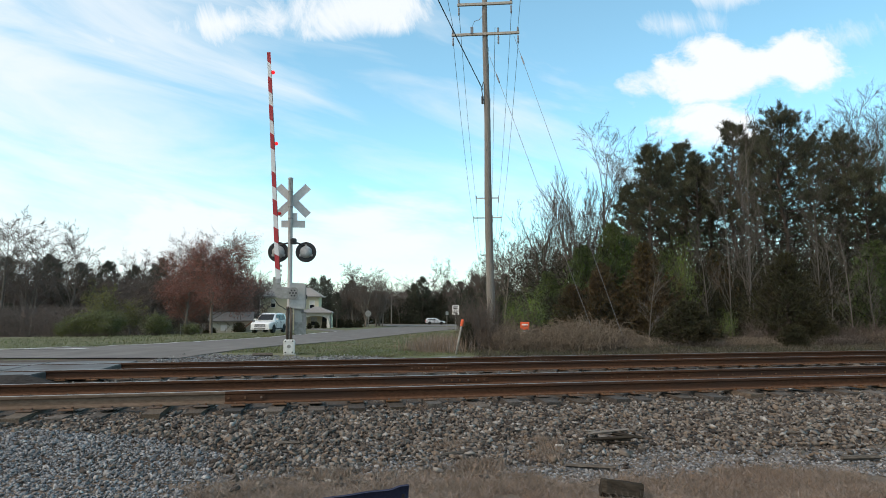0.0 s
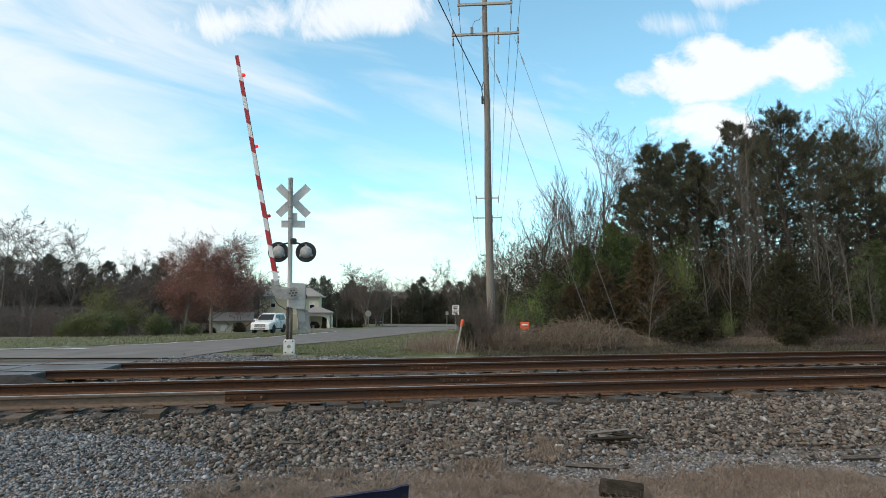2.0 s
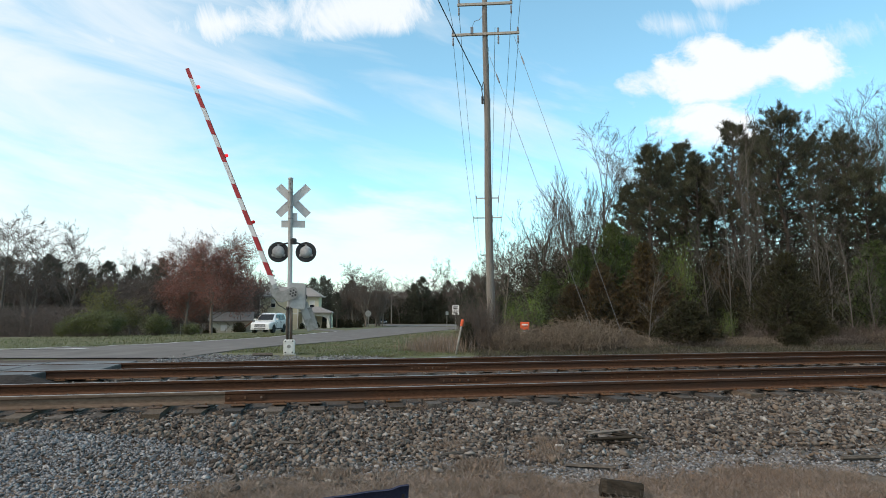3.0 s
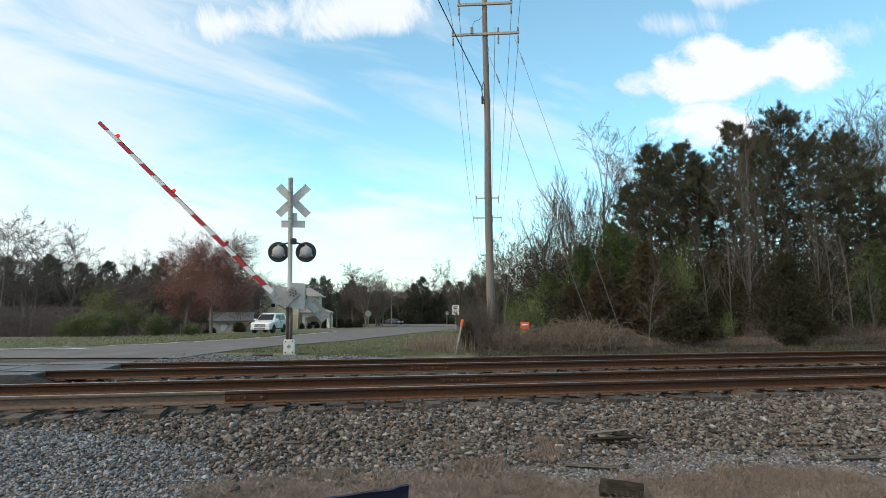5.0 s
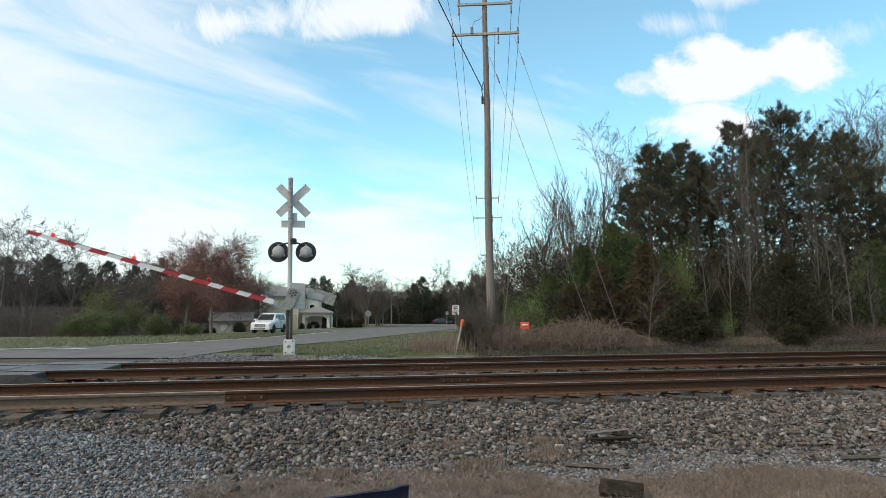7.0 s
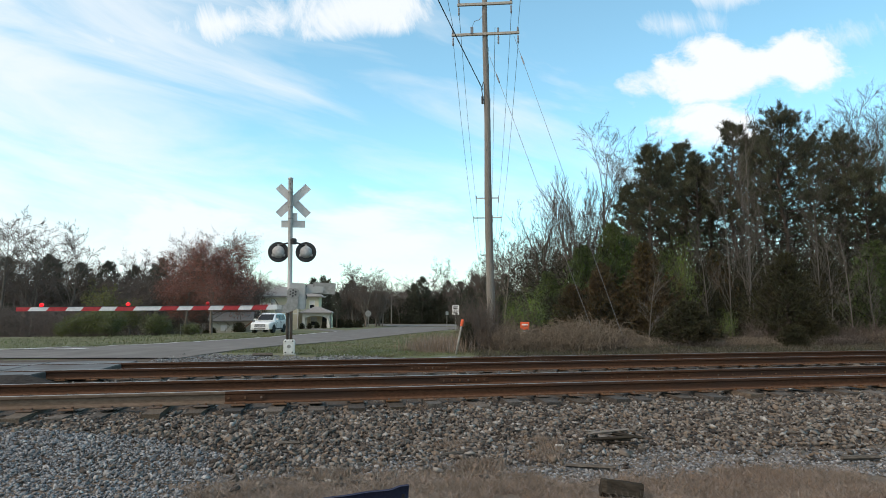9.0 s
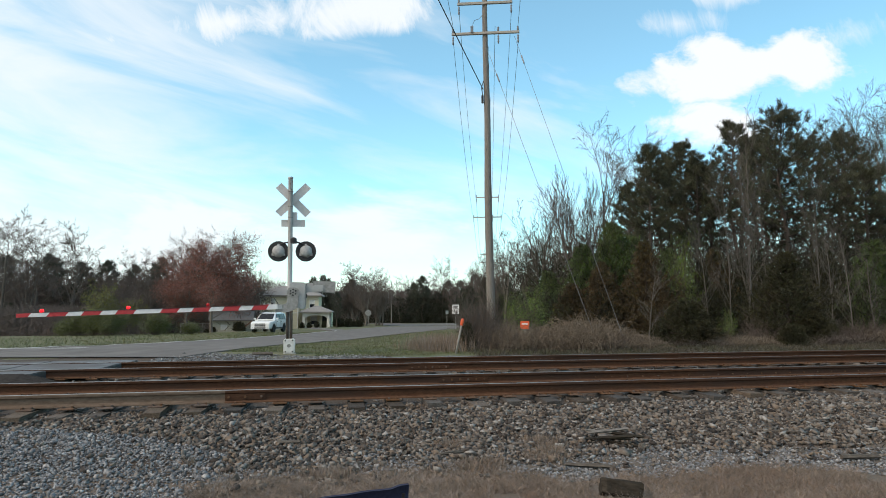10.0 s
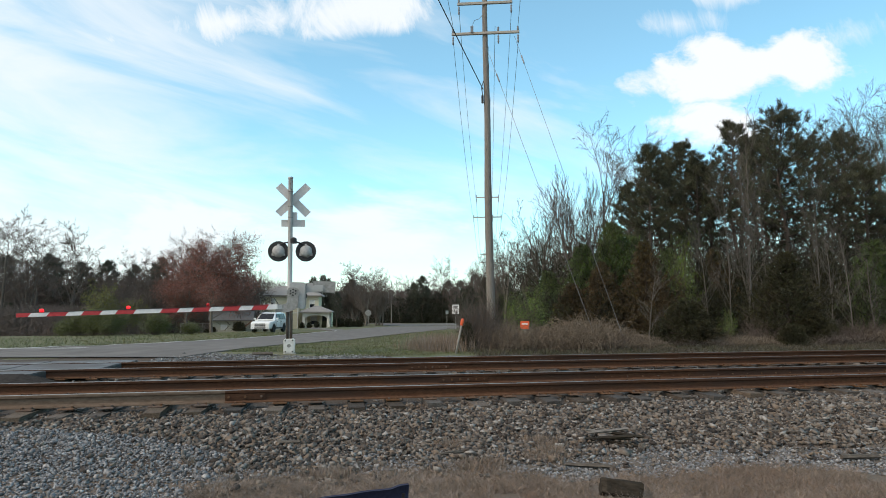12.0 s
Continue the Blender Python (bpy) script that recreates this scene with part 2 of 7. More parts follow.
M["shed_wall"] = mat("tan shed wall", (0.38, 0.35, 0.28), (0.47, 0.44, 0.36), 0.85, 8, 0.8, 0.2)
M["glass"] = mat("dark window glass", (0.012, 0.014, 0.017), (0.025, 0.028, 0.033), 0.2, 6, 1, 0.0, spec=0.15)
M["curtain"] = mat("pale window blind", (0.5, 0.5, 0.48), (0.62, 0.62, 0.6), 0.7, 10, 2, 0.0)
M["brick"] = mat("brown brick steps", (0.20, 0.11, 0.075), (0.28, 0.165, 0.115), 0.9, 18, 1, 0.3)
M["concrete"] = mat("pale concrete", (0.38, 0.365, 0.335), (0.48, 0.465, 0.43), 0.9, 14, 0.8, 0.3)
M["car_white"] = mat("white car paint", (0.80, 0.80, 0.79), (0.84, 0.84, 0.83), 0.3, 4, 1, 0.0, coat=0.4)
M["car_silver"] = mat("silver car paint", (0.55, 0.56, 0.57), (0.62, 0.63, 0.64), 0.28, 4, 1, 0.0, metal=0.3, coat=0.6)
M["car_dark"] = mat("dark blue-grey car paint", (0.025, 0.032, 0.042), (0.04, 0.05, 0.06), 0.25, 4, 1, 0.0, coat=0.7)
M["tyre"] = mat("tyre rubber", (0.014, 0.014, 0.014), (0.03, 0.03, 0.03), 0.85, 20, 2, 0.2)
M["rim"] = mat("alloy rim", (0.42, 0.42, 0.43), (0.52, 0.52, 0.53), 0.35, 12, 2, 0.0, metal=0.7)
M["headlight"] = mat("headlamp glass", (0.6, 0.62, 0.64), (0.75, 0.77, 0.78), 0.1, 10, 2, 0.0)
M["stump_dark"] = mat("damp rotten wood", (0.018, 0.015, 0.012), (0.055, 0.045, 0.034), 0.95, 9, 3, 0.9, c3=(0.032, 0.028, 0.02), stretch=(1, 3, 3), spec=0.1)
M["navy"] = mat("navy canvas", (0.012, 0.016, 0.045), (0.024, 0.03, 0.07), 0.85, 60, 3, 0.4)
M["steel_tube"] = mat("dark steel tube", (0.03, 0.03, 0.032), (0.06, 0.06, 0.062), 0.4, 12, 2, 0.0, metal=0.6)
M["bark"] = mat("grey-brown bark", (0.105, 0.09, 0.075), (0.20, 0.175, 0.15), 0.95, 10, 0.7, 0.5, stretch=(3, 3, 0.6))
M["bark_pale"] = mat("pale grey bark", (0.085, 0.074, 0.064), (0.15, 0.134, 0.118), 0.95, 10, 0.7, 0.4, stretch=(3, 3, 0.6))
M["bark_pine"] = mat("dark pine bark", (0.05, 0.04, 0.034), (0.11, 0.088, 0.072), 0.95, 10, 0.7, 0.6, stretch=(3, 3, 0.8))
M["twig"] = mat("bare grey-brown twigs", (0.088, 0.07, 0.058), (0.145, 0.122, 0.105), 0.95, 3, 0.4, 0.0)
M["twig_brown"] = mat("brown brush twigs", (0.068, 0.053, 0.043), (0.125, 0.10, 0.083), 0.95, 3, 0.4, 0.0, c3=(0.098, 0.082, 0.069))
M["twig_straw"] = mat("straw-coloured vines", (0.12, 0.092, 0.066), (0.19, 0.15, 0.11), 0.95, 3, 0.4, 0.0)
M["litter"] = mat("dull leaf litter", (0.05, 0.042, 0.03), (0.098, 0.082, 0.056), 0.95, 3, 0.5, 0.0, island=0.4, c3=(0.055, 0.058, 0.03))
# paler than the brush twigs, with aerial haze mixed into the colour
M["twig_far"] = mat("brown distant twigs paled by haze", (0.088, 0.070, 0.061), (0.145, 0.120, 0.107), 0.95, 3, 0.3, 0.0, c3=(0.108, 0.083, 0.073))
M["bud_red"] = mat("red maple buds", (0.20, 0.085, 0.066), (0.30, 0.145, 0.115), 0.9, 2, 0.3, 0.0, island=0.35)
M["needle"] = mat("pine needles", (0.044, 0.047, 0.026), (0.080, 0.083, 0.044), 0.7, 1.2, 0.3, 0.0, island=0.4)
# far needles are paler and greyer: the haze of distance is in the colour
M["needle_far"] = mat("evergreen needles paled by distance haze", (0.048, 0.054, 0.040), (0.085, 0.092, 0.068), 0.8, 1.2, 0.3, 0.0, island=0.35, spec=0.2)
M["young_pine"] = mat("young pine needles", (0.052, 0.082, 0.020), (0.098, 0.142, 0.040), 0.75, 1.0, 0.45, 0.0, island=0.4, c3=(0.072, 0.084, 0.026))
# deep shade among the trees is put into this foliage colour
M["needle_shade"] = mat("evergreen foliage darkened for deep shade", (0.019, 0.021, 0.013), (0.038, 0.039, 0.023), 0.9, 1.2, 0.3, 0.0, island=0.35, spec=0.15)
M["cedar"] = mat("cedar foliage", (0.030, 0.031, 0.016), (0.056, 0.055, 0.027), 0.85, 1.4, 0.5, 0.0, island=0.45, c3=(0.052, 0.043, 0.022), spec=0.2)
M["cedar_brown"] = mat("winter-browned cedar", (0.062, 0.045, 0.024), (0.105, 0.074, 0.038), 0.85, 1.4, 0.5, 0.0, island=0.4, c3=(0.055, 0.053, 0.022), spec=0.2)
M["leaf_lime"] = mat("fresh lime leaves", (0.085, 0.135, 0.022), (0.15, 0.21, 0.04), 0.7, 2, 0.4, 0.0, island=0.3)
M["leaf_bush"] = mat("green shrub leaves", (0.075, 0.09, 0.03), (0.125, 0.138, 0.05), 0.75, 2, 0.4, 0.0, island=0.3)
M["leaf_willow"] = mat("yellow-green young leaves", (0.115, 0.115, 0.04), (0.17, 0.165, 0.065), 0.8, 2, 0.4, 0.0, island=0.3)
M["straw"] = mat("dry grass", (0.17, 0.132, 0.102), (0.295, 0.235, 0.188), 0.9, 3, 0.5, 0.0, island=0.5, c3=(0.205, 0.155, 0.12))
M["blade"] = mat("green grass blades", (0.066, 0.088, 0.028), (0.115, 0.130, 0.050), 0.85, 3, 0.4, 0.0, island=0.35, c3=(0.135, 0.122, 0.066))


# ---- building helpers ----
CA, SA = math.cos(radians(TRACK)), math.sin(radians(TRACK))
V_A, SPACING, GAUGE = 9.559, 3.887, 1.51
RAIL_V = (V_A, V_A + GAUGE, V_A + SPACING, V_A + SPACING + GAUGE)


def un(u, v, z=0.0):
    """From metres along and across the tracks to the world."""
    return Vector((u * CA - v * SA, u * SA + v * CA, z))


def tr(x, y):
    return x * CA + y * SA, -x * SA + y * CA


def smooth(a, b, x):
    t = min(max((x - a) / (b - a), 0.0), 1.0)
    return t * t * (3 - 2 * t)


def lerp_table(x, table):
    if x <= table[0][0]:
        return table[0][1]
    for (a, p), (b, q) in zip(table, table[1:]):
        if x <= b:
            return p + (q - p) * (x - a) / (b - a)
    return table[-1][1]


class Geo:
    """Vertices and faces of one mesh, gathered piece by piece."""

    def __init__(self):
        self.v, self.f, self.m, self.mi = [], [], [], 0

    def add(self, verts, faces):
        n = len(self.v)
        self.v.extend(verts)
        self.f.extend([tuple(i + n for i in f) for f in faces])
        self.m.extend([self.mi] * len(faces))

    def box(self, x0, x1, y0, y1, z0, z1, m=None):
        vs = [Vector((x, y, z)) for z in (z0, z1) for y in (y0, y1) for x in (x0, x1)]
        if m is not None:
            vs = [m @ q for q in vs]
        self.add(vs, [(0, 2, 3, 1), (4, 5, 7, 6), (0, 1, 5, 4), (1, 3, 7, 5), (3, 2, 6, 7), (2, 0, 4, 6)])

    def tube(self, pts, radii, sides=6, caps=False):
        pts = [Vector(p) for p in pts]
        vs, n = [], len(pts)
        for i, p in enumerate(pts):
            d = (pts[min(i + 1, n - 1)] - pts[max(i - 1, 0)])
            if d.length < 1e-9:
                d = Vector((0, 0, 1))
            d.normalize()
            a = d.cross(Vector((0, 0, 1)) if abs(d.z) < 0.9 else Vector((1, 0, 0))).normalized()
            b = d.cross(a)
            r = radii[i] if not isinstance(radii, (int, float)) else radii
            for k in range(sides):
                w = 2 * math.pi * k / sides
                vs.append(p + (a * math.cos(w) + b * math.sin(w)) * r)
        fs = [(i * sides + k, i * sides + (k + 1) % sides, (i + 1) * sides + (k + 1) % sides, (i + 1) * sides + k) for i in range(n - 1) for k in range(sides)]
        if caps:
            fs += [tuple(range(sides - 1, -1, -1)), tuple((n - 1) * sides + k for k in range(sides))]
        self.add(vs, fs)

    def lathe(self, profile, sides=16, m=None):
        """Profile of (radius, z) turned round z."""
        vs = []
        for r, z in profile:
            for k in range(sides):
                w = 2 * math.pi * k / sides
                q = Vector((r * math.cos(w), r * math.sin(w), z))
                vs.append(m @ q if m is not None else q)
        n = len(profile)
        fs = [(i * sides + k, i * sides + (k + 1) % sides, (i + 1) * sides + (k + 1) % sides, (i + 1) * sides + k) for i in range(n - 1) for k in range(sides)]
        fs += [tuple(range(sides - 1, -1, -1)), tuple((n - 1) * sides + k for k in range(sides))]
        self.add(vs, fs)

    def prism(self, outline, y0, y1, m=None):
        """Outline in x and z, drawn out along y."""
        n = len(outline)
        vs = [Vector((x, y, z)) for y in (y0, y1) for x, z in outline]
        if m is not None:
            vs = [m @ q for q in vs]
        fs = [tuple(range(n)), tuple(range(2 * n - 1, n - 1, -1))] + [(k, k + n, (k + 1) % n + n, (k + 1) % n) for k in range(n)]
        self.add(vs, fs)

    def mesh(self, name, *materials, soft=False):
        me = bpy.data.meshes.new(name)
        me.from_pydata([tuple(q) for q in self.v], [], self.f)
        for m in materials:
            me.materials.append(m)
        if len(materials) > 1:
            me.polygons.foreach_set("material_index", self.m)
        if soft:
            me.shade_smooth()
        me.update()
        return me


def bevelled(me, width, segments=2):
    bm = bmesh.new()
    bm.from_mesh(me)
    bmesh.ops.recalc_face_normals(bm, faces=bm.faces)
    bmesh.ops.bevel(bm, geom=[e for e in bm.edges if len(e.link_faces) == 2 and e.calc_face_angle(0) > 0.5], offset=width, segments=segments, affect="EDGES", clamp_overlap=True)
    bm.to_mesh(me)
    bm.free()
    return me


def part(name, geo, material, parent=None, label="", bevel=0.0, soft=False, at=None):
    me = geo.mesh(name, material, soft=soft)
    if bevel:
        bevelled(me, bevel)
    ob = new(name, me)
    if parent:
        ob.parent = parent
    if at is not None:
        ob.matrix_local = at
    return tagged(ob, label)


def thing(name, m, label, category, group="", kind=""):
    ob = new(name)
    ob.empty_display_size = 0.2
    ob.matrix_world = m
    return tagged(ob, label, category, group, kind)


def fast_mesh(name, verts, faces, material):
    """A large mesh from arrays; faces all have the same number of corners."""
    me = bpy.data.meshes.new(name)
    verts, faces = np.asarray(verts, dtype=np.float32), np.asarray(faces, dtype=np.int32)
    k = faces.shape[1]
    me.vertices.add(len(verts))
    me.vertices.foreach_set("co", verts.ravel())
    me.loops.add(faces.size)
    me.loops.foreach_set("vertex_index", faces.ravel())
    me.polygons.add(len(faces))
    me.polygons.foreach_set("loop_start", np.arange(0, faces.size, k, dtype=np.int32))
    me.materials.append(material)
    me.update(calc_edges=True)
    return me


# ---- the lie of the land ----
ROAD_FAR = [(8.0, -17.6), (14.0, -16.4), (20.3, -14.44), (24.5, -13.0), (28.4, -12.3), (35.5, -11.2), (44.0, -10.6), (61.0, -10.2), (79.0, -9.8), (100.0, -9.4)]
ROAD_NEAR = [(8.0, -9.6), (13.7, -6.75), (18.3, -6.37), (21.9, -6.04), (26.7, -5.45), (29.5, -4.95), (34.2, -4.17), (42.2, -3.24), (52.4, -1.63), (65.0, 0.34), (79.0, 3.0), (100.0, 8.0)]


def base_height(x, y):
    u, v = tr(x, y)
    z = lerp_table(v, [(-60, -0.3), (6.3, -0.27), (7.2, -0.19), (8.7, -0.10), (9.4, -0.065), (15.9, -0.055), (17.0, 0.03), (20, 0.04), (60, -0.78), (110, -1.85), (160, -2.65), (220, -3.3), (420, -4.5), (1500, -4.5)])
    z -= 0.65 * smooth(-17, -34, x) * smooth(40, 70, y)
    # the roadway climbs to the rails
    if 6 < y < 60:
        far, near = lerp_table(y, ROAD_FAR), lerp_table(y, ROAD_NEAR)
        off = max(far - x, x - near, 0.0)
        z += road_rise(v) * (1 - smooth(0.0, 2.5, off))
    if v < 6.5 or 17.5 < v:
        z += 0.03 * (noise.noise(Vector((x * 0.7, y * 0.7, 0.0)))) * smooth(0, 3, abs(v - 12) - 5)
    return z


def road_rise(v):
    return lerp_table(v, [(6, 0.0), (9, 0.0), (13.0, 0.0), (15.9, 0.19), (17.0, 0.12), (30.0, 0.0)])


def road_z(x, y):
    return base_height(x, y) + 0.03


def spaced(a, b, fine, coarse, lo, hi):
    out, q = [], a
    while q < b:
        out.append(q)
        q += fine if lo < q < hi else (coarse if abs(q) < 150 else coarse * 12)
    return out + [b]


def ground_sheet():
    us = spaced(-1500, 1500, 0.6, 6.0, -24, 30)
    vs = spaced(-400, 2200, 0.35, 4.0, 2, 50)
    verts = []
    for v in vs:
        for u in us:
            p = un(u, v)
            verts.append((p.x, p.y, base_height(p.x, p.y)))
    n = len(us)
    faces = [(j * n + i, j * n + i + 1, (j + 1) * n + i + 1, (j + 1) * n + i) for j in range(len(vs) - 1) for i in range(n - 1)]
    me = bpy.data.meshes.new("ground")
    me.from_pydata(verts, [], faces)
    for k in ("field", "soil", "ballast_bed", "forest_floor"):
        me.materials.append(M[k])
    idx = []
    for f in faces:
        u, v = us[f[0] % n], vs[f[0] // n]
        p = un(u, v)
        if v < 6.6:
            idx.append(1)
        elif v < 17.2 + 1.0 * noise.noise(Vector((u * 0.6, 3, 0))):
            idx.append(2)
        elif u > 4.0 + (v - 17) * 0.35 and v < 45 and p.x > 0.6:
            idx.append(3)
        else:
            idx.append(0)
    me.polygons.foreach_set("material_index", idx)
    me.shade_smooth()
    tagged(new("ground", me), "grassy ground falling gently away beyond the railway bed", "ground", kind="structure")


ground_sheet()


def ribbon(name, rows, material, label, category, lift=0.0, cuts=8, thick=0.05):
    """A strip between two edges, rows of (left point, right point)."""
    verts, faces = [], []
    for (x0, y0), (x1, y1) in rows:
        for i in range(cuts + 1):
            t = i / cuts
            x, y = x0 + (x1 - x0) * t, y0 + (y1 - y0) * t
            verts.append((x, y, road_z(x, y) + lift))
    n = cuts + 1
    m = len(verts)
    verts += [(x, y, z - thick) for x, y, z in verts]
    R = len(rows)
    for j in range(R - 1):
        for i in range(cuts):
            a = j * n + i
            faces.append((a, a + 1, a + n + 1, a + n))
    for j in range(R - 1):
        for i in (0, cuts):
            a = j * n + i
            faces.append((a, a + n, a + n + m, a + m))
    me = bpy.data.meshes.new(name)
    me.from_pydata(verts, [], faces)
    me.materials.append(material)
    me.update()
    return tagged(new(name, me), label, category, kind="structure")


def roads():
    ys = [15.6 + i * 0.8 for i in range(60)] + [64 + i * 3 for i in range(13)]
    rows = []
    for y in ys:
        wob = 0.12 * noise.noise(Vector((y * 0.5, 0, 0)))
        rows.append(((lerp_table(y, ROAD_FAR), y), (lerp_table(y, ROAD_NEAR) + wob, y)))
    ribbon("road", rows, M["asphalt"], "worn grey two-lane asphalt road over the crossing", "road")
    # crossroad far off
    rows = []
    for x in range(-34, 91, 3):
        back = min(max(0, -9 - x) * 6.0, 50.0)
        rows.append(((x, 110 + max(0, x + 10) * 0.35 + back), (x, 152 + max(0, x + 10) * 0.35 + back * 0.55)))
    ribbon("road_far", rows, M["asphalt"], "grey asphalt crossroad before the woods", "road", lift=0.02)
    rows = [((lerp_table(y, ROAD_FAR) + 0.35, y), (lerp_table(y, ROAD_FAR) + 0.47, y)) for y in [16 + i * 0.7 for i in range(60)]]
    ribbon("road_marking", rows, M["paint_white"], "worn white edge line on the asphalt", "road marking", lift=0.02, cuts=1, thick=0.004)
    rows = [((-11.5 - 3.3 * t, 19.65 + 0.25 * t), (-11.5 - 3.3 * t, 20.2 + 0.3 * t)) for t in [i / 8 for i in range(9)]]
    ribbon("road_marking", rows, M["paint_white"], "worn white stop line before the rails", "road marking", lift=0.024, cuts=6, thick=0.004)
    # pale drive beside the house
    rows = [((-9.6 - t * 9, 56 + t * 28), (-9.6 - t * 9 + 0.6, 60.5 + t * 28)) for t in [i / 10 for i in range(11)]]
    ribbon("driveway", rows, M["asphalt"], "grey asphalt drive from the road to the house", "driveway", lift=0.012)


roads()


# ---- the two tracks ----
RAIL_PROFILE = [(-0.075, 0.0), (0.075, 0.0), (0.075, 0.012), (0.025, 0.028), (0.010, 0.045), (0.009, 0.118), (0.020, 0.132), (0.036, 0.140), (0.037, 0.166),
                (0.030, 0.178), (-0.030, 0.178), (-0.037, 0.166), (-0.036, 0.140), (-0.020, 0.132), (-0.009, 0.118), (-0.010, 0.045), (-0.025, 0.028), (-0.075, 0.012)]
TRACK_FRAME = Matrix.Rotation(radians(TRACK), 4, "Z")


def rail(parent, v):
    g = Geo()
    us = [-60, -20, -8, -1.44, 0, 8, 20, 40, 90]
    n = len(RAIL_PROFILE)
    vs = [Vector((u, v - p, 0.022 + z)) for u in us for p, z in RAIL_PROFILE]
    for j in range(len(us) - 1):
        for k in range(n):
            dusty = v == V_A and us[j] < -1.5
            g.mi = 1 if k == 9 else (3 if dusty else (2 if k in (0, 1, 2, 16, 17) else 0))
            g.f.append((j * n + k, j * n + (k + 1) % n, (j + 1) * n + (k + 1) % n, (j + 1) * n + k))
            g.m.append(g.mi)
    g.v = vs
    ob = new("rail", g.mesh("rail", M["rust"], M["railtop"], M["rust_grey"], M["rail_dusty"]))
    ob.parent = parent
    return ob


def track(v0, label, near):
    t = thing("railway_track", TRACK_FRAME, label, "railway track", "tracks")
    ra = rail(t, v0)
    rail(t, v0 + GAUGE)
    rng = random.Random(7 if near else 8)
    tie_me, plate_me, spike_me = [], None, None
    for k in range(4):
        g = Geo()
        L = 2.62 + rng.uniform(-0.05, 0.05)
        g.box(-0.115, 0.115, -L / 2, L / 2, -0.17, 0.0)
        me = g.mesh("tie", M["tie"])
        bm = bmesh.new()
        bm.from_mesh(me)
        bmesh.ops.subdivide_edges(bm, edges=bm.edges[:], cuts=1)
        for q in bm.verts:
            q.co += Vector([rng.uniform(-0.012, 0.012) for _ in range(3)]) * (1.0 if q.co.z > -0.1 else 0.3)
            q.co.z = min(q.co.z, 0.004)
        bm.to_mesh(me)
        bm.free()
        tie_me.append(me)
    g = Geo()
    g.box(-0.10, 0.10, -0.18, 0.18, 0.004, 0.022)
    plate_me = bevelled(g.mesh("tie_plate", M["plate"]), 0.004, 1)
    g = Geo()
    g.box(-0.011, 0.011, -0.018, 0.018, 0.02, 0.048)
    spike_me = g.mesh("spike", M["plate"])
    u = -14.0
    while u < 42:
        u += 0.58 + rng.uniform(-0.08, 0.09)
        tie = new("tie", rng.choice(tie_me))
        tie.parent = t
        tie.matrix_local = pose(u, v0 + GAUGE / 2 + rng.uniform(-0.07, 0.07), rng.uniform(-0.035, 0.0), rng.uniform(-0.6, 0.6), 0, rng.uniform(-3.0, 3.0))
        if -9 < u < 30:
            for dv in (0, GAUGE):
                pl = new("tie_plate", plate_me)
                pl.parent = t
                pl.matrix_local = pose(u, v0 + dv, 0)
                if near or u < 14:
                    for sx in (-0.055, 0.06):
                        sp = new("spike", spike_me)
                        sp.parent = t
                        sp.matrix_local = pose(u + sx, v0 + dv - 0.095, 0)
    # joint bars and bolts on the rail webs
    joints = [(v0, -1.16, 0.56), (v0 + GAUGE, 2.45, 0.92)] if near else [(v0, 2.2, 0.92), (v0 + GAUGE, 5.2, 0.92)]
    for v, uj, ln in joints:
        for side in (-1, 1):
            g = Geo()
            y0, y1 = (v - 0.030, v - 0.009) if side < 0 else (v + 0.009, v + 0.030)
            g.box(uj - ln / 2, uj + ln / 2, y0, y1, 0.058, 0.150)
            bar = part("joint_bar", g, M["rust"], t, bevel=0.006)
            for k in range(6 if ln > 0.6 else 3):
                g = Geo()
                g.lathe([(0.0, 0.0), (0.018, 0.0), (0.018, 0.02), (0.0, 0.02)], 6, Matrix.Translation((uj - ln * 0.41 + k * ln * (0.164 if ln > 0.6 else 0.41), y0 if side < 0 else y1, 0.105)) @ Matrix.Rotation(radians(90 if side < 0 else -90), 4, "X"))
                part("bolt", g, M["plate"], bar)
    if near:
        for k in range(22):
            g = Geo()
            g.lathe([(0.0, 0.0), (0.014, 0.0), (0.014, 0.014), (0.0, 0.014)], 6, Matrix.Translation((5.0 + k * 0.32, v0 + GAUGE - 0.009, 0.085)) @ Matrix.Rotation(radians(90), 4, "X"))
            part("bolt", g, M["plate"], t)
    return t


track(V_A, "near railway track with rusty steel rails on dark timber ties", True)
track(V_A + SPACING, "far railway track with rusty rails on timber ties", False)


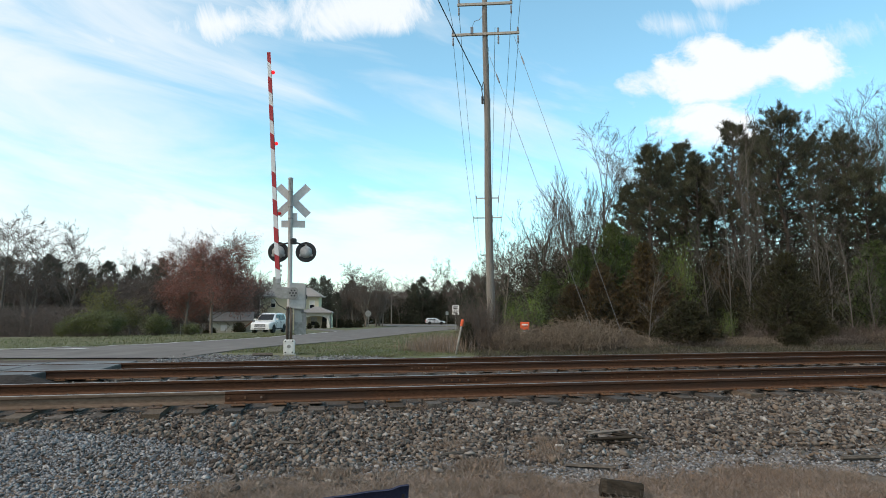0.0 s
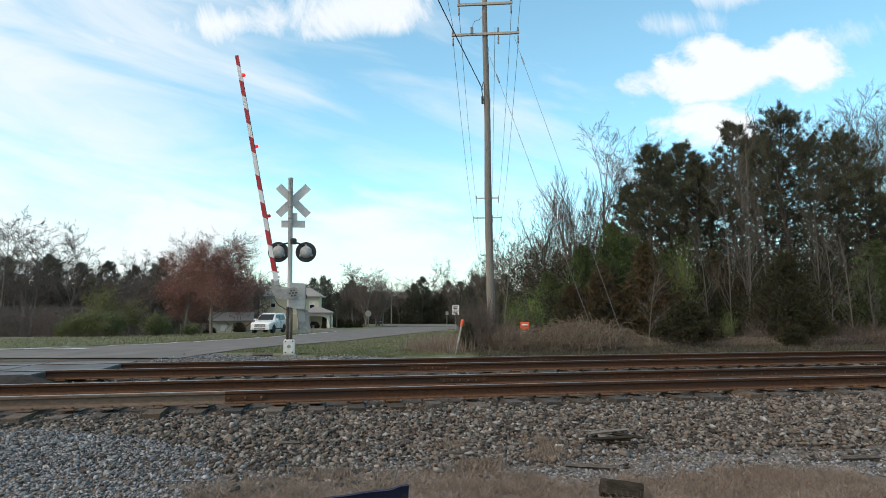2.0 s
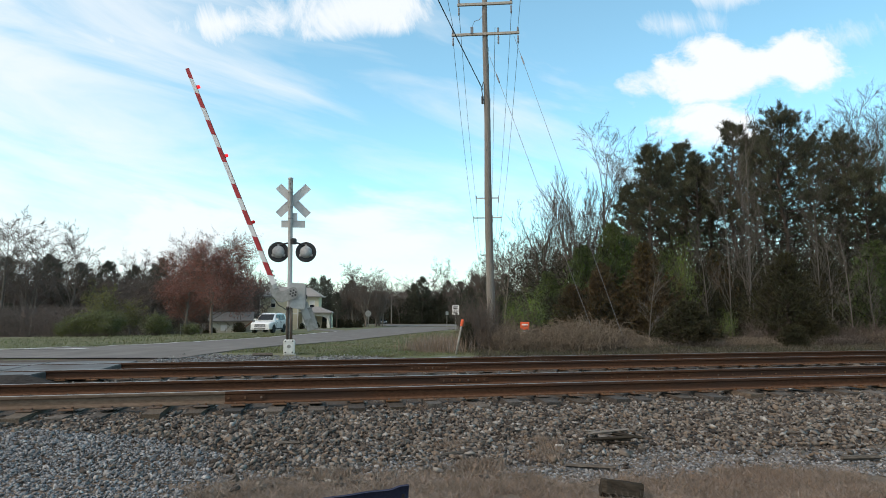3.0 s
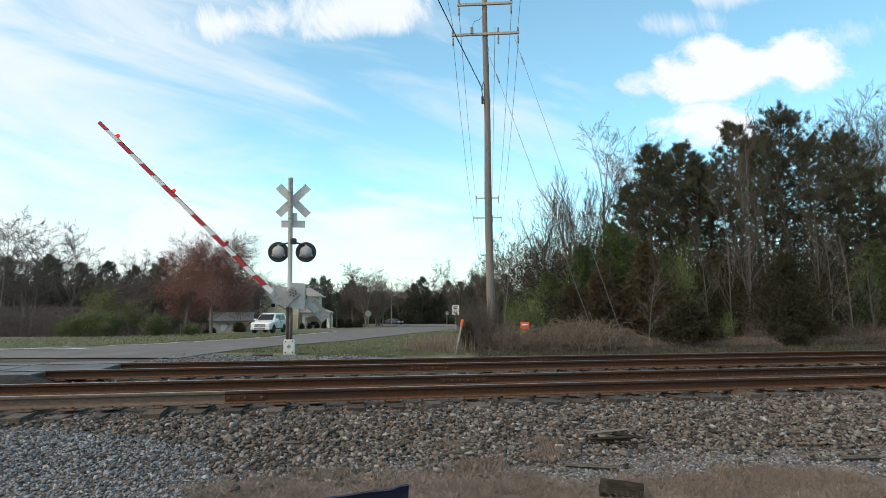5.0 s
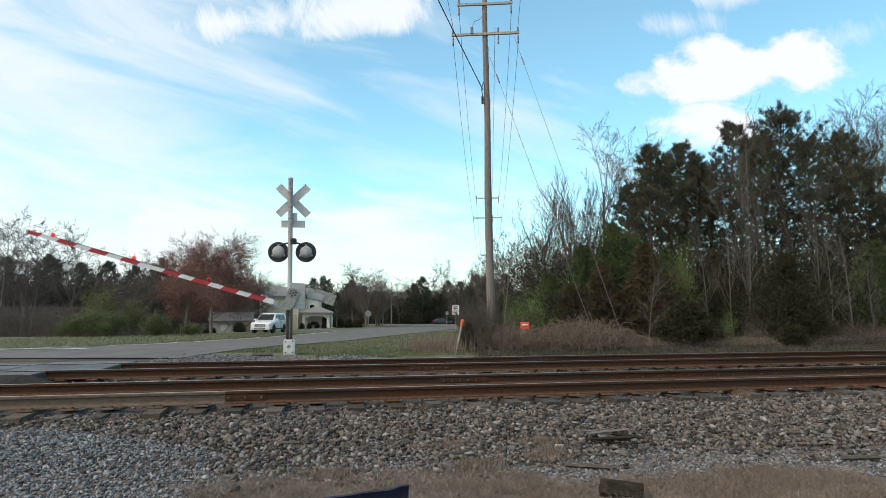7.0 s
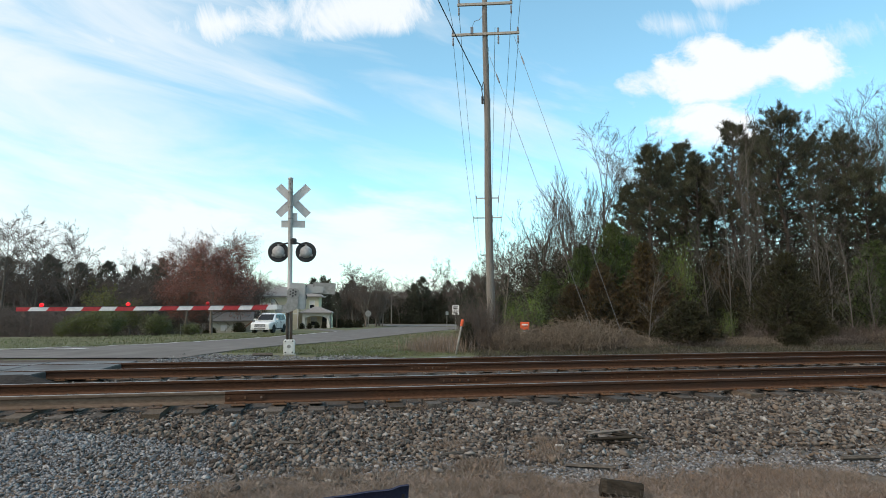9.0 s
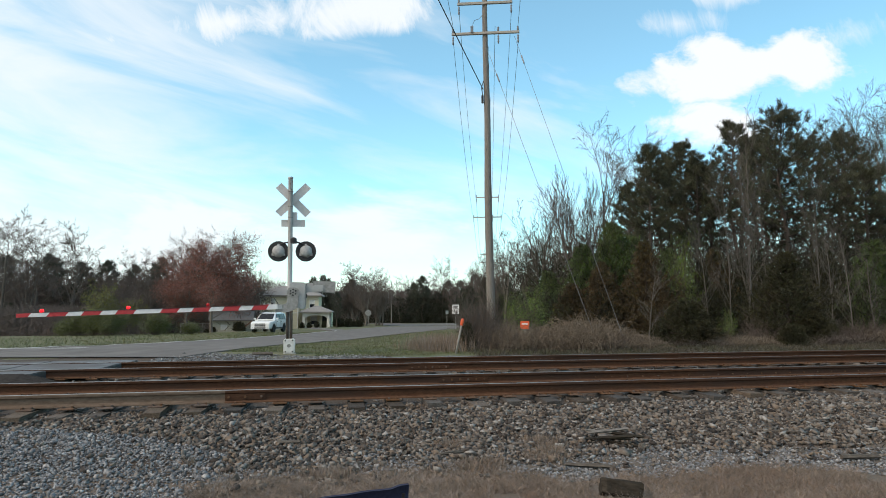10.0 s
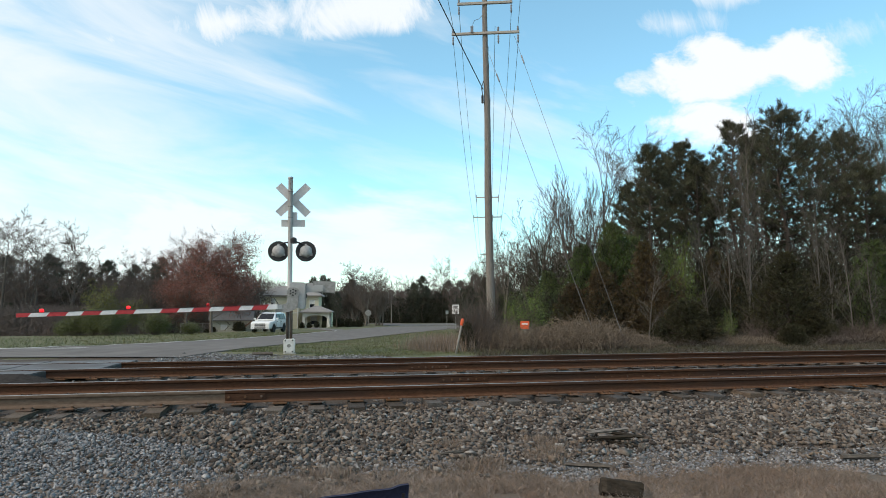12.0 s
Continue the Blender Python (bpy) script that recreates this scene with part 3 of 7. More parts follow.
def crossing():
    """Rubber panels between and beside the far track's rails, at the road."""
    t = thing("level_crossing", TRACK_FRAME, "worn dark rubber level crossing panels between the rails", "level crossing")
    v0, v1 = RAIL_V[2], RAIL_V[3]
    for a, b, e in ((v0 + 0.09, v1 - 0.09, -4.45), (v0 - 0.75, v0 - 0.09, -5.35), (v1 + 0.09, v1 + 0.75, -4.35)):
        u = e
        while u > -16:
            g = Geo()
            g.box(u - 1.82, u, a, b, 0.0, 0.19)
            part("panel", g, M["panel"], t, bevel=0.015)
            u -= 1.85
    g = Geo()
    vs, fs = [], []
    us = [-16 + i * 0.35 for i in range(34)]
    for i, u in enumerate(us):
        e = 1 - smooth(-5.5, -4.6, u)
        w = 0.05 * noise.noise(Vector((u * 2, 0, 0)))
        for v, z in ((v0 - 2.1, -0.05), (v0 - 1.6, 0.07 * e - 0.03 + w), (v0 - 0.9, 0.20 * e - 0.03 + w * 0.5), (v0 - 0.72, 0.23 * e - 0.032), (v0 - 0.66, 0.20 * e - 0.032)):
            vs.append(Vector((u, v, z)))
    for i in range(len(us) - 1):
        for k in range(4):
            a = i * 5 + k
            fs.append((a, a + 5, a + 6, a + 1))
    g.add(vs, fs)
    tagged(part("asphalt_apron", g, M["patch"], None), "broken dark asphalt apron between the tracks", "asphalt apron", kind="structure").matrix_world = TRACK_FRAME
    g = Geo()
    vs, fs = [], []
    us = [-16 + i * 0.35 for i in range(36)]
    for u in us:
        e = 1 - smooth(-5.2, -3.9, u + 0.25 * noise.noise(Vector((u, 5, 0))))
        for v, z in ((v1 + 0.70, -0.06), (v1 + 0.77, 0.20 * e - 0.05), (v1 + 1.6, 0.185 * e - 0.05), (v1 + 2.6, 0.18 * e - 0.06)):
            vs.append(Vector((u, v, z)))
    for i in range(len(us) - 1):
        for k in range(3):
            a = i * 4 + k
            fs.append((a, a + 4, a + 5, a + 1))
    g.add(vs, fs)
    tagged(part("asphalt_apron", g, M["patch"], None), "dark patched asphalt edge of the road by the rails", "asphalt apron", kind="structure").matrix_world = TRACK_FRAME


crossing()


# ---- the crossing signal with its gate ----
GATE_ROWS = [(0, 0), (0.6, 0), (1.2, 0.05), (1.5, 0.9), (1.8, 4.9), (2.2, 9.5), (2.7, 15.4), (3.2, 21.2), (4.8, 39.4), (5.2, 44.1), (5.6, 48.8), (6.0, 53.8), (6.4, 60.0),
             (6.8, 66.6), (7.2, 73.4), (8.0, 82.2), (8.8, 85.95), (9.0, 86.85), (9.2, 87.6), (9.5, 88.45), (9.9, 88.4), (10.4, 88.1), (11.5, 88.3), (12.0, 88.3)]
PIVOT = (0.11, -0.25, 1.79)


def crossing_signal():
    base = un(-1.08, 18.83, 0.06)
    sig = thing("crossing_signal", Matrix.Translation(base) @ pose(0, 0, 0, 0, -0.75, TRACK), "grey metal railway crossing signal with crossbuck, lamps and gate", "crossing signal")
    g = Geo()
    g.lathe([(0.0, 0), (0.15, 0), (0.15, 0.06), (0.10, 0.07), (0.10, 0.36), (0.085, 0.40), (0.07, 0.42), (0.068, 5.22), (0.075, 5.23), (0.075, 5.27), (0, 5.28)], 18)
    part("mast", g, M["alu"], sig, "tall dull aluminium mast", soft=True)
    g = Geo()
    g.box(-0.16, 0.16, -0.19, 0.16, 0.02, 0.44)
    bx = part("base_box", g, M["white_box"], sig, "chalky white junction box at the foot", bevel=0.03)
    for sx in (-0.1, 0.1):
        for z in (0.07, 0.39):
            g = Geo()
            g.lathe([(0, 0), (0.022, 0), (0.022, 0.02), (0, 0.02)], 8, Matrix.Translation((sx, -0.19, z)) @ Matrix.Rotation(radians(90), 4, "X"))
            part("bolt", g, M["black"], bx)
    g = Geo()
    g.lathe([(0, 0), (0.055, 0), (0.055, 0.01), (0, 0.01)], 14, Matrix.Translation((0, -0.191, 0.24)) @ Matrix.Rotation(radians(90), 4, "X"))
    part("badge", g, M["alu_dark"], bx)
    g = Geo()
    g.box(-0.19, 0.19, -0.22, 0.19, -0.28, 0.02)
    part("foundation", g, M["concrete"], sig, bevel=0.02)
    # crossbuck, seen from behind
    cb = part("crossbuck", Geo(), M["sign_back"], sig)
    for ang in (45, -45):
        g = Geo()
        m = Matrix.Translation((0.075, 0.09 if ang > 0 else 0.12, 4.59)) @ Matrix.Rotation(radians(ang), 4, "Y")
        g.box(-0.115, 0.115, -0.004, 0.004, -0.62, 0.62, m)
        g.box(-0.115, -0.098, -0.016, -0.004, -0.62, 0.62, m)
        g.box(0.098, 0.115, -0.016, -0.004, -0.62, 0.62, m)
        part("blade", g, M["sign_back"], cb)
    for z in (4.36, 4.82, 4.02):
        g = Geo()
        g.lathe([(0.069, 0), (0.08, 0), (0.08, 0.035), (0.069, 0.035)], 16, Matrix.Translation((0, 0, z)))
        part("clamp", g, M["alu_dark"], sig, soft=True)
    # number-of-tracks plate: an upside-down tee
    g = Geo()
    g.prism([(-0.27, 3.77), (0.43, 3.77), (0.43, 3.98), (0.20, 3.98), (0.20, 4.21), (0.02, 4.21), (0.02, 3.98), (-0.27, 3.98)], 0.085, 0.093)
    g.box(-0.27, 0.43, 0.070, 0.085, 3.955, 3.98)
    part("tracks_plate", g, M["sign_back"], sig, "grey back of the tracks plate")
    # lamps
    g = Geo()
    g.tube([(-0.40, 0.02, 3.13), (-0.22, 0.0, 3.26), (0.0, -0.02, 3.30), (0.22, 0.0, 3.29), (0.46, 0.02, 3.20)], 0.024, 8, True)
    g.lathe([(0.0, -0.09), (0.09, -0.08), (0.095, 0.06), (0.05, 0.1), (0, 0.1)], 12, Matrix.Translation((0.10, -0.06, 3.33)))
    part("lamp_arm", g, M["black"], sig, "dark cross arm carrying the lamps")
    for x in (-0.34, 0.46):
        m = Matrix.Translation((x, 0.02, 3.02)) @ Matrix.Rotation(radians(90), 4, "X")
        g = Geo()
        g.lathe([(0.0, -0.03), (0.29, -0.03), (0.305, -0.015), (0.305, 0.0), (0.29, 0.006), (0.0, 0.004)], 32, m)
        lamp = part("flashing_lamp", g, M["black"], sig, "round black lamp background with grey housing", soft=False)
        g = Geo()
        g.lathe([(0.185, 0.004), (0.18, 0.03), (0.15, 0.085), (0.09, 0.12), (0.05, 0.13), (0.0, 0.132)], 24, m)
        part("housing", g, M["lens_back"], lamp, soft=True)
        for k in range(3):
            w = radians(90 + 120 * k)
            g = Geo()
            g.box(-0.03, 0.03, -0.035, 0.035, 0.0, 0.03, m @ Matrix.Translation((math.cos(w) * 0.19, math.sin(w) * 0.19, 0)))
            part("lug", g, M["lens_back"], lamp)
        g = Geo()
        for k in range(12):
            a0, a1 = radians(20 + k * 140 / 12), radians(20 + (k + 1) * 140 / 12)
            q = [Vector((0.19 * math.cos(a), 0.19 * math.sin(a), z)) for a in (a0, a1) for z in (-0.03, -0.32)]
            g.add([m @ p for p in q], [(0, 1, 3, 2)])
        part("hood", g, M["black"], lamp)
        g = Geo()
        g.lathe([(0, 0), (0.15, 0), (0.15, -0.01), (0, -0.02)], 20, m @ Matrix.Translation((0, 0, -0.031)))
        part("lens", g, M["lens_red"], lamp)
    # gate mechanism
    g = Geo()
    g.prism([(0.02, 1.36), (0.43, 1.30), (0.46, 1.36), (0.46, 2.04), (0.42, 2.08), (0.06, 2.10), (0.02, 2.04)], -0.20, 0.24)
    box = part("gate_mechanism", g, M["alu"], sig, "weathered grey gate machine housing", bevel=0.02)
    g = Geo()
    g.box(0.455, 0.475, -0.12, 0.16, 1.42, 1.98)
    part("cover", g, M["alu_dark"], box, bevel=0.006)
    g = Geo()
    g.box(0.470, 0.50, -0.02, 0.05, 1.62, 1.74)
    part("hasp", g, M["black"], box)
    g = Geo()
    g.tube([(0.02, -0.1, 1.34), (-0.10, -0.2, 1.30), (-0.18, -0.24, 1.38), (-0.30, -0.26, 1.44), (-0.42, -0.26, 1.62)], 0.012, 6)
    part("cable", g, M["black"], sig, "black cable looped to the gate")
    for dx in (-0.055, 0.05):
        g = Geo()
        g.tube([(dx, -0.11, 0.40), (dx * 1.1, -0.115, 0.95), (dx, -0.11, 1.40)], 0.042, 10, True)
        part("conduit", g, M["conduit"], sig, "rust-stained dark conduit on the mast", soft=True)
    # the gate: turns about its shaft
    gate = part("gate", Geo(), M["alu"], sig)
    gate.matrix_local = pose(*PIVOT)
    g = Geo()
    g.prism([(-0.58, 0.10), (-0.56, 0.06), (-0.48, -0.10), (-0.38, -0.16), (0.06, -0.17), (0.13, -0.12), (0.15, 0.0), (0.13, 0.12), (0.06, 0.17), (-0.26, 0.15),
             (-0.34, 0.20), (-0.36, 0.28), (-0.34, 0.46), (-0.57, 0.48)], -0.055, -0.025)
    part("bracket", g, M["alu_dark"], gate, "grey steel gate bracket with bolt holes", bevel=0.008)
    for k in range(7):
        w = k * math.pi / 3
        r = 0.0 if k == 6 else 0.085
        g = Geo()
        g.lathe([(0, 0), (0.026, 0), (0.026, 0.012), (0, 0.012)], 8, Matrix.Translation((r * math.cos(w), -0.055, r * math.sin(w))) @ Matrix.Rotation(radians(90), 4, "X"))
        part("bolt", g, M["black"], gate)
    g = Geo()
    g.prism([(-0.50, 0.30), (-0.36, 0.30), (-0.39, 0.98), (-0.48, 0.98)], -0.075, -0.057)
    for z in (0.52, 0.66, 0.80):
        g.box(-0.40, -0.32, -0.10, -0.03, z - 0.03, z + 0.03)
    part("arm_socket", g, M["alu"], gate, bevel=0.006)
    # arm board, striped on both faces
    base_p, tip_p = Vector((-0.425, -0.095, 0.42)), Vector((-0.765, -0.095, 7.22))
    axis = (tip_p - base_p).normalized()
    side = axis.cross(Vector((0, 1, 0))).normalized()
    length = (tip_p - base_p).length
    am = Matrix((side, Vector((0, 1, 0)), axis)).transposed().to_4x4()
    am.translation = base_p

    def half_width(s):
        return 0.072 - 0.022 * s / length

    g = Geo()
    g.prism([(-half_width(0), 0), (half_width(0), 0), (half_width(length), length), (-half_width(length), length)], -0.015, 0.015, am)
    arm = part("arm", g, M["arm_white"], gate, "white gate arm board")
    slant = 0.09
    for a, b in ((0.0, 0.32), (0.78, 1.25), (1.64, 2.10), (2.50, 2.97), (3.66, 4.11), (4.49, 4.95), (5.32, 5.76), (6.12, 6.53)):
        e, f = length - a, length - b
        h0, h1 = half_width(f) + 0.002, half_width(e) + 0.002
        for y0, y1 in ((-0.0175, -0.0152), (0.0152, 0.0175)):
            g = Geo()
            g.prism([(-h0, f - slant / 2), (h0, f + slant / 2), (h1, e + (slant / 2 if a else 0.0)), (-h1, e - (slant / 2 if a else 0.0))], y0, y1, am)
            part("red_stripe", g, M["arm_red"], gate, "red reflective stripe")
    for sp, lit in ((length - 0.62, True), (length - 2.80, True), (length - 4.90, False)):
        m = am @ Matrix.Translation((0.0, 0, sp))
        hw = half_width(sp)
        sgn = 1 if (am.to_3x3() @ Vector((1, 0, 0))).x > 0 else -1
        g = Geo()
        g.box(sgn * hw if sgn > 0 else -hw - 0.03, hw + 0.03 if sgn > 0 else -hw, -0.03, 0.03, -0.05, 0.05, m)
        part("lamp_bracket", g, M["arm_red"], gate)
        g = Geo()
        g.lathe([(0.0, -0.05), (0.028, -0.05), (0.044, -0.04), (0.047, 0.0), (0.044, 0.04), (0.028, 0.05), (0, 0.05)], 14, m @ Matrix.Translation((sgn * (hw + 0.058), 0, 0)) @ Matrix.Rotation(radians(90), 4, "X"))
        part("gate_lamp", g, M["lamp_red"] if lit else M["lens_red"], gate, "round red gate lamp", soft=True)
    g = Geo()
    pts = [am @ Vector((0.06 * sgn, -0.02, 0.3 + i * (length - 1.0) / 14)) + Vector((0, -0.006 * (i % 2), 0)) for i in range(15)]
    g.tube(pts, 0.007, 5)
    part("lamp_cable", g, M["black"], gate)
    # counterweight arms and plates, below the shaft while the gate stands up
    g = Geo()
    g.prism([(-0.04, 0.0), (0.10, 0.0), (0.16, -0.42), (0.24, -0.62), (0.24, -0.86), (0.06, -0.86), (0.02, -0.5)], 0.28, 0.31)
    g.prism([(0.06, -0.20), (0.14, -0.20), (0.20, -0.86), (0.12, -0.86)], 0.33, 0.35)
    part("counter_arm", g, M["alu"], gate, bevel=0.005)
    g = Geo()
    g.prism([(0.02, -0.55), (0.36, -0.55), (0.36, -1.22), (0.02, -1.22)], 0.31, 0.38)
    part("counterweight", g, M["alu_dark"], gate, "grey steel counterweight plate", bevel=0.01)
    g = Geo()
    g.prism([(0.06, -0.36), (0.30, -0.36), (0.30, -0.80), (0.06, -0.80)], 0.385, 0.42)
    part("counterweight", g, M["alu"], gate, "small grey counterweight plate", bevel=0.008)
    return gate


gate = crossing_signal()


def gate_pose(deg):
    return pose(PIVOT[0], PIVOT[1], PIVOT[2], 0, -deg, 0)


# ---- utility poles and wires ----
POLE_AT = [(1.93, 25.0), (4.45, 61.0), (8.0, 111.0)]
ARM_Z = (14.25, 12.93)
ARM_HALF = (1.16, 1.42)


def gh(x, y):
    return base_height(x, y)


def utility_pole(x, y, top, lean, arms):
    z0 = gh(x, y)
    p = thing("utility_pole", Matrix.Translation((x, y, z0 - 0.05)) @ pose(0, 0, 0, 0, lean, -4), "weathered timber utility pole with two crossarms", "utility pole", "pole line")
    g = Geo()
    H = top - z0
    g.tube([(0.02 * math.sin(i * 1.3), 0, H * i / 10) for i in range(11)], [0.178 - 0.078 * i / 10 for i in range(11)], 14, True)
    part("pole_shaft", g, M["pole_wood"], p, soft=True)
    for z, half in zip(arms, ARM_HALF):
        zz = z - z0
        g = Geo()
        g.box(-half, half, -0.17, -0.08, zz - 0.055, zz + 0.055)
        arm = part("crossarm", g, M["crossarm"], p, "pale timber crossarm", bevel=0.01)
        for xx in ((-half + 0.06, half - 0.06, 0.38 * half) if z == arms[1] else (-half + 0.06, half - 0.06)):
            g = Geo()
            m = Matrix.Translation((xx, -0.125, zz))
            g.lathe([(0.0, 0.05), (0.02, 0.06), (0.05, 0.09), (0.03, 0.12), (0.055, 0.15), (0.03, 0.18), (0.05, 0.21), (0.02, 0.26), (0, 0.27)], 10, m)
            part("insulator", g, M["insulator"], arm, soft=True)
            g = Geo()
            g.lathe([(0.0, -0.48), (0.03, -0.46), (0.045, -0.38), (0.025, -0.33), (0.045, -0.27), (0.025, -0.22), (0.045, -0.16), (0.015, -0.1), (0, -0.06)], 10, m)
            part("insulator", g, M["insulator"], arm, soft=True)
    return p, z0


def on_pole(i, dx, z):
    x, y = POLE_AT[i]
    x -= 0.0096 * z if i == 0 else 0.0
    return Vector((x + dx, y - 0.12, z))


def sag_line(a, b, sag, n=14):
    return [a.lerp(b, i / n) - Vector((0, 0, sag * 4 * (i / n) * (1 - i / n))) for i in range(n + 1)]


def power_line():
    poles = []
    for i, (x, y) in enumerate(POLE_AT):
        top = (15.3, 13.9, 11.6)[i]
        arms = (ARM_Z, (12.45, 10.45), (11.0, 9.6))[i]
        p, _ = utility_pole(x, y, top, -0.55 if i == 0 else 0.0, arms)
        poles.append((p, arms))
    p0 = poles[0][0]
    # fittings on the first pole
    g = Geo()
    g.box(-0.62, -0.50, -0.20, -0.06, 13.0, 13.28)
    g.tube([(-0.56, -0.13, 13.28), (-0.45, -0.13, 13.55), (-0.25, -0.12, 13.62), (-0.10, -0.1, 13.8)], 0.012, 5)
    part("cutout_fuse", g, M["insulator"], p0)
    g = Geo()
    g.lathe([(0.0, 0), (0.05, 0.02), (0.05, 0.34), (0, 0.36)], 10, Matrix.Translation((-0.17, -0.1, 9.95)))
    g.tube([(-0.12, -0.14, 10.9), (-0.2, -0.16, 10.6), (-0.16, -0.15, 10.3)], 0.02, 6)
    part("cable_clamp", g, M["black"], p0)
    g = Geo()
    g.tube([(0.17 - 0.0068 * i, -0.12 + 0.0045 * i, 0.6 + 0.9 * i) for i in range(11)], 0.012, 5)
    part("ground_wire", g, M["wire"], p0)
    for k in range(9):
        g = Geo()
        z = 2.2 + k * 1.15
        g.box(-0.012, 0.012, -0.02, 0.0, z, z + 0.09, Matrix.Translation((0.05 * math.sin(k * 2.1), -0.165 + 0.0065 * z, 0)))
        part("pole_tag", g, M["wire"], p0)

    runs = []
    for lvl, (dz, half) in enumerate(zip((0, 1), ARM_HALF)):
        for dx in (-half + 0.06, half - 0.06):
            runs.append([on_pole(i, dx, poles[i][1][lvl] - 0.45) for i in range(3)])
    runs.append([on_pole(i, 0.12, (12.3, 9.9, 8.8)[i]) for i in range(3)])
    runs.append([on_pole(i, 0.14, (10.1, 9.2, 8.3)[i]) for i in range(3)])
    runs.append([on_pole(i, 0.40, poles[i][1][1] + 0.25) for i in range(3)])
    for r in runs:
        for a, b in zip(r, r[1:]):
            g = Geo()
            g.tube(sag_line(a, b, 0.85), 0.009 if a.y < 40 else 0.013, 4)
            tagged(part("power_wire", g, M["wire"]), "thin grey overhead wire strung between poles", "wire", "overhead wires")
    heads = [(-1.36, 12.93 + 0.2), (1.36, 12.93 + 0.2), (-1.10, 14.45), (1.10, 14.45), (-0.02, 14.9)]
    for dx, z in heads:
        g = Geo()
        g.tube(sag_line(on_pole(0, dx, z), Vector((POLE_AT[0][0] - 3.4 + dx, -12.0, z - 0.1)), 0.8), 0.009, 4)
        tagged(part("power_wire", g, M["wire"]), "thin grey overhead wire passing above the track", "wire", "overhead wires")
    g = Geo()
    g.tube(sag_line(on_pole(0, -0.15, 10.45), Vector((-5.6, -2.0, 12.6)), 0.15), 0.02, 6)
    tagged(part("telephone_cable", g, M["black"]), "thick black telephone cable rising from the pole", "cable", "overhead wires")
    for (dx, z, ax, ay) in ((0.15, 11.9, 5.06, 20.0), (1.2, 12.75, 5.95, 20.0)):
        a = on_pole(0, dx, z)
        b = Vector((ax, ay, gh(ax, ay) - 0.05))
        g = Geo()
        g.tube([a, b], 0.008, 5)
        w = tagged(part("guy_wire", g, M["wire"]), "slanting steel guy wire from pole to ground", "guy wire", "guy wires")
        g = Geo()
        q, d = a.lerp(b, 0.08), (b - a).normalized()
        g.tube([q, q + d * 0.42], 0.03, 8, True)
        part("strain_insulator", g, M["insulator"], w)


power_line()


# ---- signs and markers ----
def post(g, h, w=0.03):
    g.box(-w, w, -0.02, 0.02, -0.1, h)


def words(text, size, m, material, parent):
    cu = bpy.data.curves.new("numerals", "FONT")
    cu.body, cu.size, cu.align_x, cu.extrude = text, size, "CENTER", 0.002
    cu.materials.append(material)
    ob = new("numerals", cu)
    ob.parent = parent
    ob.matrix_local = m
    return ob


